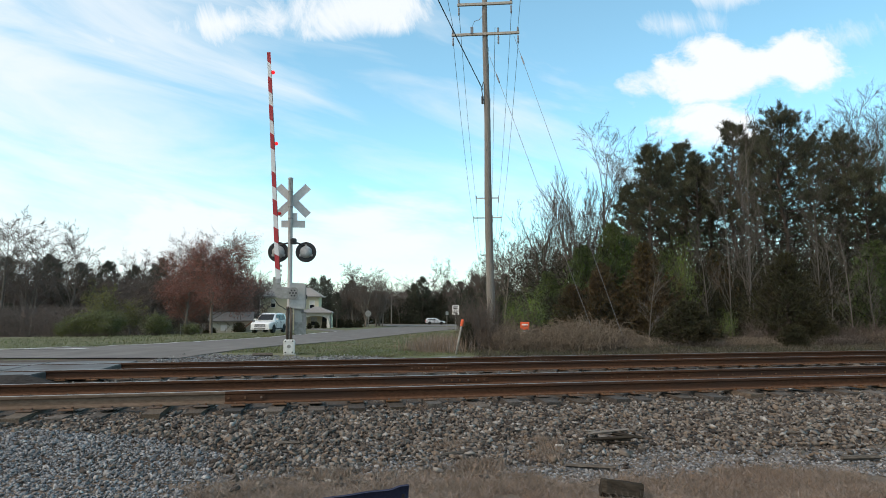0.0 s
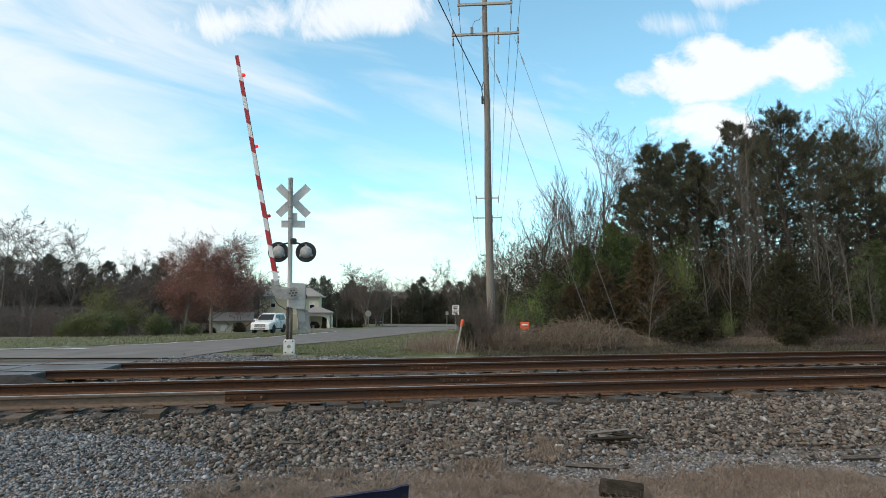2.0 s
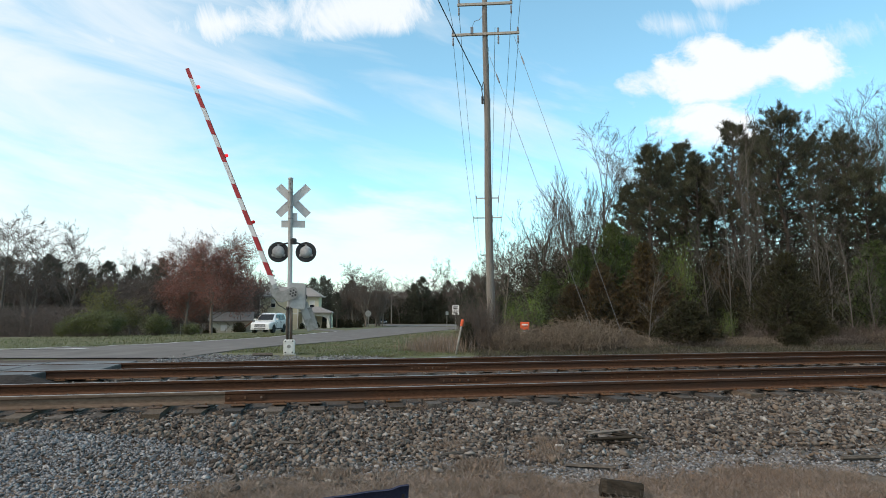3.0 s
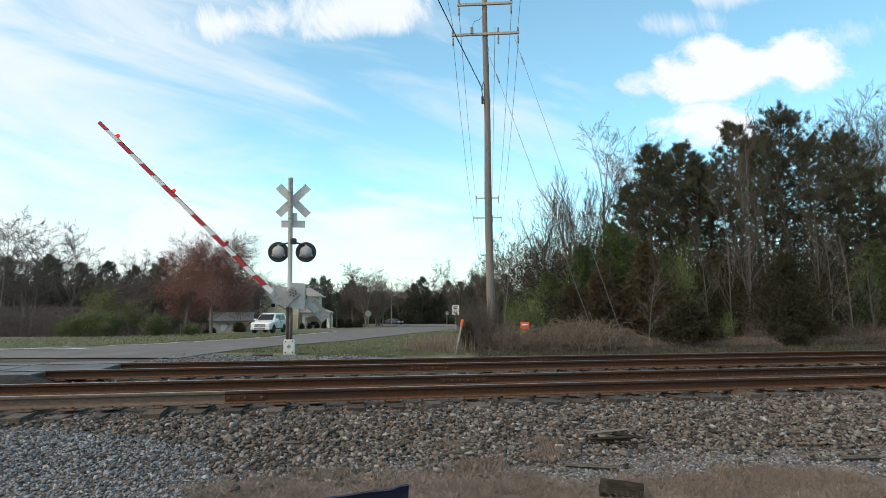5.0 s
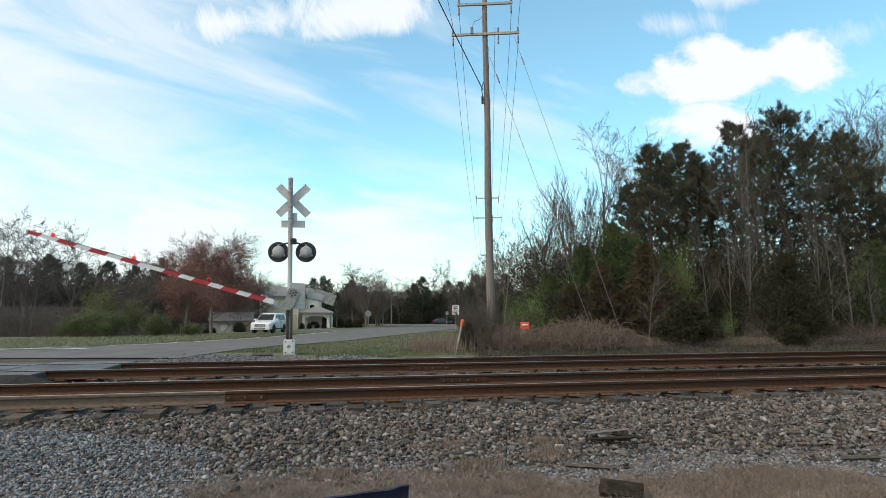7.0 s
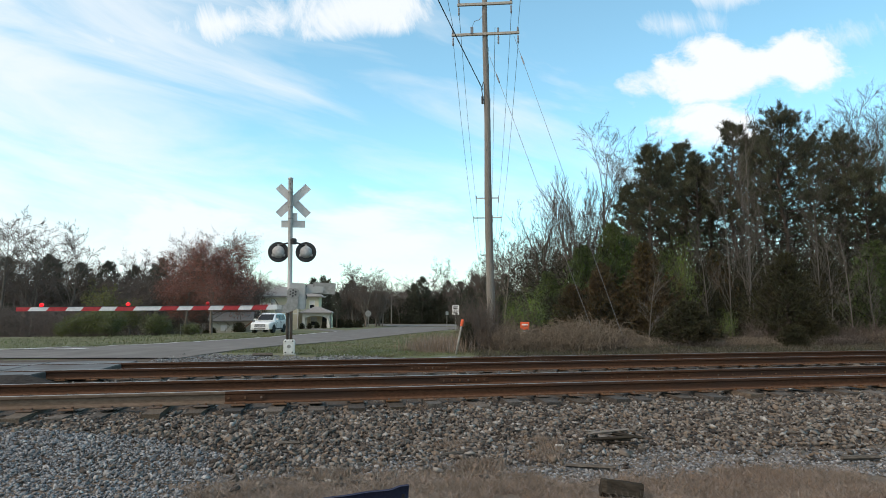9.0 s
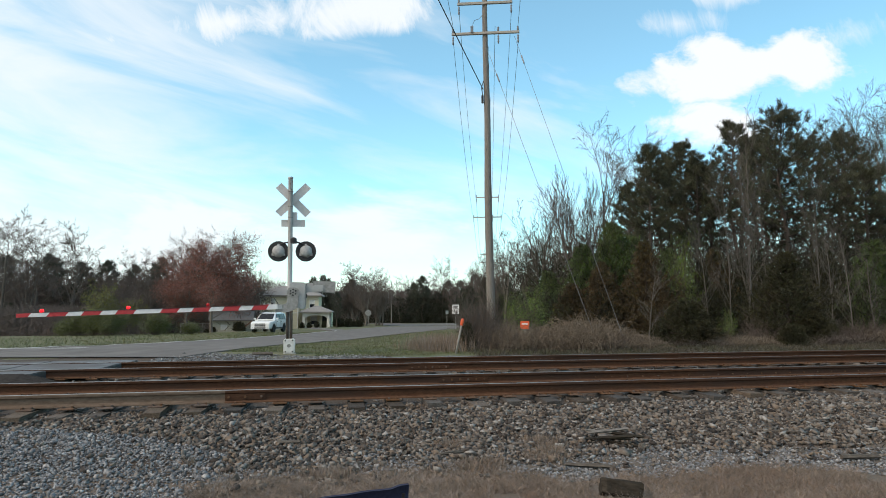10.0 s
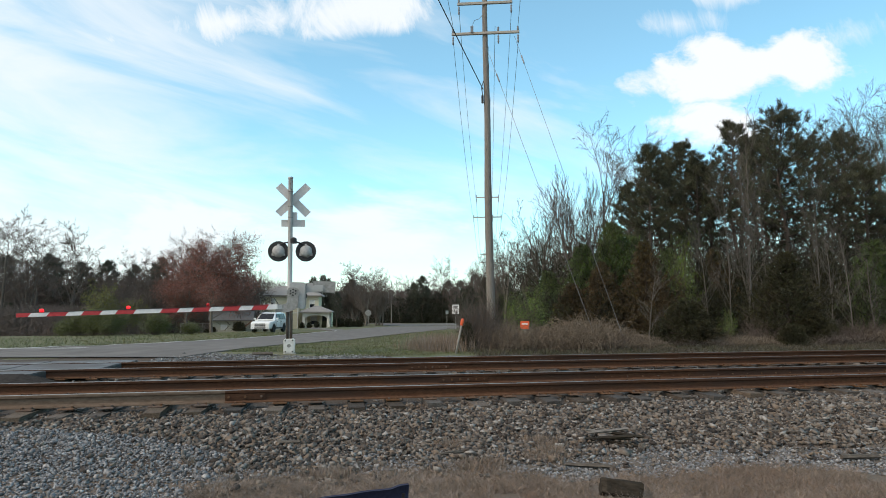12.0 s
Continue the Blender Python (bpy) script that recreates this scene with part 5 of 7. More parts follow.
# ---- what lies about in the foreground ----
def camp_chair():
    """Only the back rail of the chair rises into view."""
    x, y = -0.515, 3.05
    z0 = gh(x, y)
    c = thing("camp_chair", pose(x, y, z0, 0, 0, 13), "navy canvas folding camp chair, seen from behind", "chair")
    zt = 0.80
    for sx, dz in ((-0.32, -0.058), (0.32, 0.0)):
        g = Geo()
        g.tube([(sx, 0.14, 0.0), (sx, 0.02, 0.5), (sx, -0.04, zt - 0.03 + dz)], 0.011, 8, True)
        part("frame_tube", g, M["steel_tube"], c)
        g = Geo()
        g.tube([(sx, -0.42, 0.0), (sx, 0.14, 0.46)], 0.011, 8, True)
        part("leg", g, M["steel_tube"], c)
    g = Geo()
    n, vs, fs = 16, [], []
    for side in (0.012, -0.012):
        for j in range(5):
            for i in range(n + 1):
                t = i / n
                x_ = -0.345 + 0.69 * t
                top = zt - 0.058 + 0.058 * t - 0.006 * math.sin(math.pi * t) + (0.01 if t > 0.93 else 0)
                z = 0.50 + (top - 0.50) * j / 4
                bow = 0.05 * math.sin(math.pi * t) * (0.4 + 0.6 * j / 4)
                vs.append(Vector((x_, -0.03 + (0.06 - 0.02 * j) - 0.0 + bow + side + 0.006 * math.sin(t * 23 + j), z)))
    w = n + 1
    for s in range(2):
        for j in range(4):
            for i in range(n):
                a = s * 5 * w + j * w + i
                fs.append((a, a + 1, a + w + 1, a + w) if s else (a + w, a + w + 1, a + 1, a))
    for i in range(n):
        a = 4 * w + i
        fs.append((a, a + 1, a + 1 + 5 * w, a + 5 * w))
    for j in range(4):
        for i in (0, n):
            a = j * w + i
            fs.append((a, a + w, a + w + 5 * w, a + 5 * w))
    g.add(vs, fs)
    part("backrest", g, M["navy"], c, "navy canvas backrest", soft=True)
    g = Geo()
    g.box(-0.30, 0.30, -0.42, 0.02, 0.43, 0.455)
    part("seat", g, M["navy"], c, bevel=0.01)


camp_chair()


def rough_log(name, m, L, r, flat, material, label, category, seed, group="", sides=9):
    rng = random.Random(seed)
    g = Geo()
    n = 8
    vs, fs = [], []
    offs = [rng.uniform(0.75, 1.15) for _ in range(sides)]
    for i in range(n + 1):
        for k in range(sides):
            w = 2 * math.pi * k / sides
            rr = r * offs[k] * (1 + rng.uniform(-0.10, 0.10)) * (1.0 if 0 < i < n else 0.9)
            vs.append(Vector((-L / 2 + L * i / n + rng.uniform(-0.02, 0.02) * (L if i in (0, n) else 0.3), rr * math.cos(w), rr * math.sin(w) * flat + r * flat * 0.7)))
    for i in range(n):
        for k in range(sides):
            fs.append((i * sides + k, i * sides + (k + 1) % sides, (i + 1) * sides + (k + 1) % sides, (i + 1) * sides + k))
    fs += [tuple(range(sides)), tuple(n * sides + k for k in range(sides - 1, -1, -1))]
    g.add(vs, fs)
    ob = tagged(part(name, g, material), label, category, group)
    ob.matrix_world = m
    return ob


def at_ground(x, y, dz=0.0, rz=0.0, rx=0.0, ry=0.0):
    return pose(x, y, gh(x, y) + dz, rx, ry, rz)


def debris():
    rough_log("log", at_ground(1.57, 5.64, 0.0, -6, 0, 6), 0.36, 0.085, 1.0, M["stump_dark"], "short rotten dark log end lying in dry grass", "log", 3, "", 13)
    bits = [(1.52, 6.55, 0.50, 0.030, -12), (4.55, 6.9, 0.42, 0.04, 4), (-1.78, 7.25, 0.26, 0.035, 5), (0.12, 6.95, 0.34, 0.025, 28), (0.30, 7.05, 0.22, 0.02, -20), (4.1, 8.0, 0.8, 0.018, -14), (0.35, 7.4, 0.4, 0.02, 8), (-1.62, 6.95, 0.3, 0.02, 12)]
    for i, (x, y, L, r, a) in enumerate(bits):
        rough_log("wood_scrap", at_ground(x, y, 0.02, a), L, r, 0.7, M["stump"], "dark splintered timber scrap on the ballast", "wood scrap", 20 + i, "timber scraps", 6)
    rng = random.Random(5)
    for i in range(9):
        x, y = 2.06 + rng.uniform(-0.14, 0.14), 7.50 + rng.uniform(-0.20, 0.16)
        rough_log("broken_plank", at_ground(x, y, 0.03 + 0.022 * (i % 4), rng.uniform(-22, 14), 0, rng.uniform(-7, 7)), rng.uniform(0.28, 0.55), rng.uniform(0.02, 0.036), 0.6, M["stump_dark"] if i % 3 else M["wood_grey"],
                  "weathered grey splintered plank in a small heap", "plank", 50 + i, "heap of broken planks", 6)
    rough_log("pale_rock", at_ground(1.33, 7.25, 0.02), 0.10, 0.034, 0.7, M["concrete"], "pale rounded rock on the gravel", "rock", 80, "", 7)
    x, y = un(-1.75, 18.0).x, un(-1.75, 18.0).y
    rough_log("dirt_clod", at_ground(x, y, 0.0, 10), 0.55, 0.07, 0.8, M["stump"], "dark clod of old matter beside the signal", "debris", 90, "", 8)


debris()


# ---- trees and brush ----
def perp(d, rng):
    a = d.cross(Vector((0, 0, 1)) if abs(d.z) < 0.9 else Vector((1, 0, 0))).normalized()
    b = d.cross(a)
    w = rng.uniform(0, 2 * math.pi)
    return a * math.cos(w) + b * math.sin(w)


def grow(wood, twigs, p, d, length, r, level, rng, opt, tips):
    """One limb and all that springs from it. Thick limbs go to wood, thin ones to twigs."""
    n = 5 if level < 2 else (3 if level == 2 else (2 if level < opt["levels"] else 1))
    pts, rad = [p.copy()], [r]
    for i in range(n):
        d = (d + Vector([rng.uniform(-1, 1) for _ in range(3)]) * opt["wander"] * (0.4 if level == 0 else 1) + Vector((0, 0, opt["lift"])) * (0 if level == 0 else 1)).normalized()
        p = p + d * (length / n)
        pts.append(p.copy())
        rad.append(r * (1 - (0.5 if level == 0 else 0.75) * (i + 1) / n))
    if level == opt["levels"]:
        a = perp(d, rng)
        b, w = d.cross(a), opt["thin"] * 0.8
        twigs.add([pts[0] + a * w, pts[0] + (b * 0.87 - a * 0.5) * w, pts[0] - (b * 0.87 + a * 0.5) * w, pts[1]], [(0, 1, 3), (1, 2, 3), (2, 0, 3)])
        tips.append((pts[-1], d))
        return
    if level < 2:
        wood.tube(pts, [max(q, opt["thin"]) for q in rad], 7 if level == 0 else 5)
    else:
        twigs.tube(pts, [max(q, opt["thin"]) for q in rad], 3)
    count = opt["kids"][level]
    for k in range(count):
        t = opt["start"] + (1 - opt["start"]) * (k + rng.uniform(0.3, 1.0)) / count if level == 0 else 0.25 + 0.75 * (k + rng.random()) / count
        t = min(t, 0.999)
        i = min(int(t * n), n - 1)
        q = pts[i].lerp(pts[i + 1], t * n - i)
        base = (pts[i + 1] - pts[i]).normalized()
        ang = radians(rng.uniform(*opt["fork"])) * (1.0 if level else 1.15 - 0.5 * t)
        nd = (base * math.cos(ang) + perp(base, rng) * math.sin(ang)).normalized()
        ratio = opt["ratio"] if level == 0 else opt["sub"]
        ln = length * ratio * rng.uniform(0.7, 1.2) * (1.0 if level == 0 else (1.15 - 0.45 * t))
        grow(wood, twigs, q, nd, ln, max(rad[i + 1] * (0.5 if level == 0 else 0.55), 0.004), level + 1, rng, opt, tips)


def leaf_cloud(points, per, size, spread, rng, up=0.3, aspect=0.45):
    """Small leaf triangles scattered round points, as arrays."""
    pts = np.array([tuple(q) for q in points], dtype=np.float32)
    pts = np.repeat(pts, per, axis=0)
    n = len(pts)
    r = np.random.RandomState(rng.randrange(1 << 30))
    c = pts + r.normal(0, spread, (n, 3))
    d = r.normal(0, 1, (n, 3))
    d[:, 2] += up
    d /= np.linalg.norm(d, axis=1, keepdims=True)
    e = np.cross(d, r.normal(0, 1, (n, 3)))
    e /= np.linalg.norm(e, axis=1, keepdims=True) + 1e-9
    s = size * r.uniform(0.6, 1.4, (n, 1))
    v = np.stack([c - e * s * aspect, c + e * s * aspect, c + d * s * 1.6], axis=1).reshape(-1, 3)
    return v, np.arange(n * 3).reshape(-1, 3)


def tree_of(name, label, category, group, wood, twigs, leaves, bark, twig_mat, leaf_mat):
    t = thing(name, pose(0, 0, -500), label, category, group)
    part("trunk", wood, M[bark], t, soft=True)
    if twigs is not None and twigs.f:
        tagged(part("branchwork", twigs, M[twig_mat], t), kind="stuff")
    if leaves is not None:
        ob = new("crown", fast_mesh("crown", leaves[0], leaves[1], M[leaf_mat]))
        ob.parent = t
        tagged(ob, kind="stuff")
    return t


def bare_tree(seed, label, H=10.0, bark="bark", leaf=None, leafn=0, leaf_size=0.07, levels=4, thin=0.010, kids=(10, 7, 6, 5), start=0.35, fork=(28, 58), ratio=0.62, lift=0.10, twig_mat="twig", name="bare_tree", spread=0.12, sub=0.5, bole=0.62, stout=0.0125):
    rng = random.Random(seed)
    wood, twigs, tips = Geo(), Geo(), []
    opt = dict(levels=levels, kids=kids, start=start, fork=fork, ratio=ratio, wander=0.16, lift=lift, thin=thin, sub=sub)
    grow(wood, twigs, Vector((0, 0, -0.15)), Vector((0, 0, 1)), H * bole, H * stout, 0, rng, opt, tips)
    leaves = leaf_cloud([t[0] for t in tips], leafn, leaf_size, spread, rng) if leaf else None
    return tree_of(name, label, "tree", "trees", wood, twigs, leaves, bark, twig_mat, leaf)


def needle_tufts(centres, ways, r, per, length, width):
    """Brushes of thin needles: each fans out from a twig end towards its way."""
    c, w = np.repeat(np.array(centres), per, axis=0), np.repeat(np.array(ways), per, axis=0)
    n = len(c)
    d = r.normal(0, 0.75, (n, 3)) + w
    d /= np.linalg.norm(d, axis=1, keepdims=True)
    e = np.cross(d, r.normal(0, 1, (n, 3)))
    e /= np.linalg.norm(e, axis=1, keepdims=True) + 1e-9
    c = c + r.normal(0, length * 0.18, (n, 3)) - w * length * 0.3
    ln = length * r.uniform(0.65, 1.25, (n, 1))
    return np.stack([c - e * width, c + e * width, c + d * ln], axis=1).reshape(-1, 3), np.arange(n * 3).reshape(-1, 3)


def pine(seed, H=13.0, start=0.35, width=0.26, mat_leaf="needle", limbs=46, label="tall green pine with open layered crown", name="pine_tree", per=34, tuft=0.30):
    rng = random.Random(seed)
    wood, twigs = Geo(), Geo()
    pts = [Vector((0.14 * math.sin(i * 0.9 + seed), 0.14 * math.cos(i * 1.1 + seed), H * i / 10 - (0.15 if i == 0 else 0))) for i in range(11)]
    wood.tube(pts, [H * 0.0135 * (1 - 0.085 * i) for i in range(11)], 8)
    centres, ways = [], []
    for k in range(limbs):
        t = start + (0.985 - start) * ((k + rng.random()) / limbs) ** 0.9
        s = (t - start) / (1 - start)
        shape = (1 - s ** 2.6) * 0.9 * (0.62 + 0.38 * smooth(0.0, 0.3, s)) + 0.13
        ln = H * width * shape * rng.uniform(0.6, 1.12)
        a = k * 2.4 + rng.uniform(-0.6, 0.6)
        i = min(int(t * 10), 9)
        p = pts[i].lerp(pts[i + 1], t * 10 - i)
        d = Vector((math.cos(a), math.sin(a), -0.05 + 0.75 * s)).normalized()
        line = [p]
        for i in range(5):
            d = (d + Vector((rng.uniform(-.2, .2), rng.uniform(-.2, .2), rng.uniform(-0.02, 0.20)))).normalized()
            line.append(line[-1] + d * ln / 5)
        twigs.tube(line, [0.055 * (1.15 - s), 0.045, 0.035, 0.026, 0.018, 0.01], 4)
        for j in range(max(5, int(9 * shape))):
            f = rng.uniform(0.30, 1.0)
            i = min(int(f * 5), 4)
            q = line[i].lerp(line[i + 1], f * 5 - i)
            along = (line[i + 1] - line[i]).normalized()
            sd = (along * 0.7 + perp(along, rng) * 0.75 + Vector((0, 0, 0.3))).normalized()
            sl = ln * rng.uniform(0.10, 0.27) + 0.22
            tip = q + sd * sl
            twigs.tube([q, tip], [0.016, 0.008], 3)
            for g in (0.55, 1.0):
                centres.append(tuple(q.lerp(tip, g) + Vector((rng.gauss(0, 0.07), rng.gauss(0, 0.07), rng.gauss(0.03, 0.04)))))
                ways.append(tuple((sd * 0.6 + Vector((0, 0, 0.75)))))
    for k in range(26):
        f = rng.random()
        a, rr = rng.uniform(0, 2 * math.pi), 0.07 * H * (1 - f) * rng.random() ** 0.5 + 0.05
        centres.append((pts[-1].x + rr * math.cos(a), pts[-1].y + rr * math.sin(a), H * (0.93 + 0.075 * f)))
        ways.append((0.3 * math.cos(a), 0.3 * math.sin(a), 0.9))
    leaves = needle_tufts(centres, ways, np.random.RandomState(seed), per, tuft, 0.011 * tuft / 0.26)
    return tree_of(name, label, "tree", "trees", wood, twigs, leaves, "bark_pine", "bark_pine", mat_leaf)


def cedar(seed, H=5.0, W=1.6, leaf="cedar", label="dense dark green cedar", boughs=150, name="cedar_tree", per=13, round_=0.0, blade=0.15, ragged=0.3):
    """Boughs spring from the trunk to an uneven cone, each hung with sprays of fine leaf."""
    rng = random.Random(seed)
    wood, twigs = Geo(), Geo()
    wood.tube([(0, 0, -0.1), (0.03, 0.02, H * 0.5), (0, 0, H * 0.95)], [0.09 * H / 5, 0.06 * H / 5, 0.012], 6)
    centres, ways = [], []
    for k in range(boughs):
        t = (k + rng.random()) / boughs
        t = 0.02 + 0.96 * t ** 1.15
        prof = (1 - t) ** (0.80 - 0.35 * round_) * (0.60 + 0.40 * smooth(0, 0.25, t)) + 0.05
        a = k * 2.399 + rng.uniform(-0.4, 0.4)
        lump = 1 + ragged * 1.3 * noise.noise(Vector((math.cos(a) * 1.5 + seed, math.sin(a) * 1.5, t * H * 0.9)))
        ln = W * prof * lump * rng.uniform(1 - ragged, 1.08)
        up = 0.30 + 0.5 * t - 0.25 * round_
        d = Vector((math.cos(a), math.sin(a), up)).normalized()
        p = Vector((0, 0, max(0.12, H * t * 0.97 - ln * up * 0.55)))
        line = [p, p + d * ln * 0.55, p + (d + Vector((0, 0, 0.12))) * ln]
        twigs.tube(line, [0.022, 0.013, 0.005], 3)
        for j in range(max(5, int(15 * (0.4 + prof)))):
            f = 1 - 0.72 * rng.random() ** 1.4
            q = line[0].lerp(line[1], f / 0.55) if f < 0.55 else line[1].lerp(line[2], (f - 0.55) / 0.45)
            sp = (1.1 - 0.55 * f) * (0.10 + 0.10 * ln)
            centres.append(tuple(q + Vector((rng.gauss(0, sp), rng.gauss(0, sp), rng.gauss(0, sp * 0.6)))))
            ways.append(tuple(d * 0.9 + Vector((rng.gauss(0, 0.3), rng.gauss(0, 0.3), 0.35 + rng.gauss(0, 0.2)))))
    leaves = needle_tufts(centres, ways, np.random.RandomState(seed), per, blade * (0.55 + H / 11), 0.014 * (0.55 + H / 11))
    return tree_of(name, label, "tree", "trees", wood, twigs, leaves, "bark_pine", "bark_pine", leaf)


def shrub(seed, H, W, leaf, label, stems=26, per=20, leaf_size=0.05, twig_mat="twig_brown", name="shrub"):
    rng = random.Random(seed)
    wood, twigs, tips = Geo(), Geo(), []
    for k in range(stems):
        a, tilt = rng.uniform(0, 2 * math.pi), rng.uniform(0.02, 0.75) * W / H
        d = Vector((math.cos(a) * tilt, math.sin(a) * tilt, 1)).normalized()
        p = Vector((rng.uniform(-.2, .2) * W, rng.uniform(-.2, .2) * W, -0.08))
        opt = dict(levels=3, kids=(0, 5, 3, 3), start=0.2, fork=(20, 55), ratio=0.42, wander=0.22, lift=0.05, thin=0.004, sub=0.42)
        grow(wood, twigs, p, d, H * rng.uniform(0.55, 1.0), 0.014, 1, rng, opt, tips)
    leaves = leaf_cloud([t[0] for t in tips], per, leaf_size, 0.14, rng) if leaf else None
    return tree_of(name, label, "shrub", "shrubs", wood, twigs, leaves, twig_mat, twig_mat, leaf)


def vine_heap(seed, H, W):
    """Dead canes that rise, arch over and fall back into a tangle."""
    rng = random.Random(seed)
    wood, twigs = Geo(), Geo()
    for k in range(120):
        a, b = rng.uniform(0, 2 * math.pi), rng.uniform(0, 2 * math.pi)
        p = Vector((math.cos(a), math.sin(a), 0)) * W * rng.random() ** 0.5 * 0.8
        reach, high = rng.uniform(0.35, 1.2), H * rng.uniform(0.35, 1.05) * (1 - 0.35 * p.length / W)
        line = []
        for i in range(8):
            t = i / 7
            q = p + Vector((math.cos(b), math.sin(b), 0)) * reach * t
            q.z = high * 4 * (0.06 + 0.80 * t) * (1 - 0.80 * t) - 0.1 + rng.uniform(-0.03, 0.03)
            line.append(q)
        target = wood if k < 20 else twigs
        target.tube(line, [0.011 - 0.0009 * i for i in range(8)], 4)
        for j in range(5):
            i = rng.randrange(2, 7)
            d = Vector((rng.gauss(0, 1), rng.gauss(0, 1), rng.gauss(0.2, 0.6))).normalized()
            twigs.tube([line[i], line[i] + d * 0.12, line[i] + d * rng.uniform(0.2, 0.4) - Vector((0, 0, 0.05))], [0.005, 0.004, 0.002], 3)
    return tree_of("vine_heap", "pile of straw-coloured dead vines", "shrub", "shrubs", wood, twigs, None, "twig_straw", "twig_straw", None)


def plant(src, spots):
    """Sets the first at src itself, the rest as copies: (x, y, height scale, turn[, width scale])."""
    first = True
    for s in spots:
        x, y, k, turn = s[:4]
        w = s[4] if len(s) > 4 else k
        m = pose(x, y, gh(x, y) - 0.02, 0, 0, turn) @ Matrix.Diagonal((w, w, k, 1))
        if first:
            src.matrix_world = m
            first = False
        else:
            made = copy_thing(src, Matrix.Identity(4))
            made.matrix_basis = m


def woods_right():
    pa = pine(11, 15.0, 0.40, 0.27, limbs=64)
    pb = pine(12, 14.0, 0.46, 0.165, limbs=44, label="tall slender pine with clumped dark crown")
    pc = pine(13, 12.6, 0.46, 0.175, limbs=44, label="tall pine with tufted open crown")
    plant(pa, [(21.81, 39.0, 0.94, 0, 1.05), (25.92, 43.0, 0.90, 120, 0.92), (27.83, 42.0, 0.90, 200, 0.87), (27.16, 39.0, 0.69, 300, 0.87), (24.75, 47.0, 1.00, 60, 0.87)])
    plant(pb, [(19.55, 41.0, 1.01, 20, 1.00), (16.97, 43.0, 0.95, 250, 1.09), (19.59, 45.0, 0.87, 150, 1.22), (22.60, 44.0, 1.00, 80, 1.04)])
    plant(pc, [(12.95, 38.0, 0.93, 90, 1.00), (12.45, 41.0, 0.78, 10, 0.86), (16.66, 45.0, 1.00, 260, 1.09), (17.11, 41.0, 0.93, 310, 1.00), (29.67, 41.0, 0.73, 33, 1.18)])
    tall = bare_tree(21, "tall bare grey deciduous tree", 14.0, thin=0.008, kids=(11, 8, 6, 6), start=0.36, fork=(28, 58), ratio=0.46, lift=0.06, bole=0.68, stout=0.010, sub=0.52)
    plant(tall, [(12.56, 47.0, 1.15, 10, 1.00), (15.31, 50.0, 1.12, 90, 1.00), (33.75, 52.0, 1.45, 60, 1.38), (35.57, 50.0, 1.45, 150, 1.46), (37.42, 55.0, 1.43, 280, 1.38), (39.91, 54.0, 1.50, 200, 1.38), (7.69, 47.0, 0.77, 30, 0.54), (19.08, 54.0, 1.20, 200, 1.00), (34.54, 56.0, 1.3, 330, 1.15), (26.13, 54.0, 1.12, 100, 1.15), (39.5, 47.0, 1.2, 20)])
    fan = bare_tree(25, "bare fan-shaped tree of many upright limbs", 13.0, thin=0.008, kids=(12, 8, 6, 5), start=0.22, fork=(10, 26), ratio=0.62, lift=0.10, bole=0.55, stout=0.010, sub=0.5)
    plant(fan, [(9.65, 45.0, 1.02, 0, 0.95), (11.02, 47.0, 0.98, 140, 0.85), (8.84, 46.0, 0.89, 240, 0.75)])
    plain = bare_tree(22, "bare spreading deciduous tree", 11.0, thin=0.012, kids=(11, 8, 6, 6), start=0.3, fork=(30, 62), lift=0.05, sub=0.54)
    plant(plain, [(6.9, 70.0, 1.12, 0, 0.85), (9.4, 72.0, 1.0, 120, 0.9), (11.8, 66.0, 1.05, 220, 0.9), (5.4, 78.0, 0.92, 40, 0.8), (14.0, 74.0, 1.1, 310)])
    crooked = bare_tree(23, "dark leaning bare tree with crooked limbs", 9.0, "bark_pine", thin=0.009, kids=(6, 5, 4, 3), start=0.5, fork=(25, 60), ratio=0.5, twig_mat="bark_pine", stout=0.015)
    plant(crooked, [(5.85, 38.0, 0.95, 15, 0.94), (6.78, 41.0, 1.10, 190, 0.81), (5.57, 40.0, 0.72, 100, 0.75)])
    sap = bare_tree(24, "slender pale-barked bare sapling", 5.6, "bark_pale", thin=0.004, kids=(22, 6, 4, 2), start=0.16, fork=(30, 52), ratio=0.24, lift=0.10, twig_mat="bark_pale", levels=3, bole=0.95, stout=0.0048, sub=0.45)
    plant(sap, [(13.50, 27.2, 1.68, 0, 1.04), (12.83, 27.5, 1.44, 50, 1.00), (14.36, 28.5, 1.59, 130, 1.00), (16.74, 27.5, 1.19, 15, 1.00), (16.24, 24.5, 0.85, 75, 0.92), (11.86, 27.5, 0.89, 140, 0.92), (7.39, 22.4, 0.48, 300, 0.79), (16.99, 27.0, 0.83, 30, 0.92), (15.82, 30.0, 1.36, 70, 0.92), (17.77, 25.5, 0.66, 170, 0.92)])
    young = cedar(34, 5.6, 2.6, "young_pine", "bushy young green pine at the wood's edge", 170, "young_pine", 15, 0.2, 0.17)
    plant(young, [(8.65, 31.0, 1.07, 0, 1.04), (6.93, 30.5, 0.86, 130, 0.76), (10.25, 33.0, 1.00, 220, 0.88), (5.64, 33.0, 0.66, 20, 0.72), (21.09, 30.0, 0.88, 90, 0.88), (12.79, 35.0, 0.91, 40, 0.96)])
    ca = cedar(31, 3.9, 2.0, "cedar", "broad dark green cedar at the wood's edge", 170)
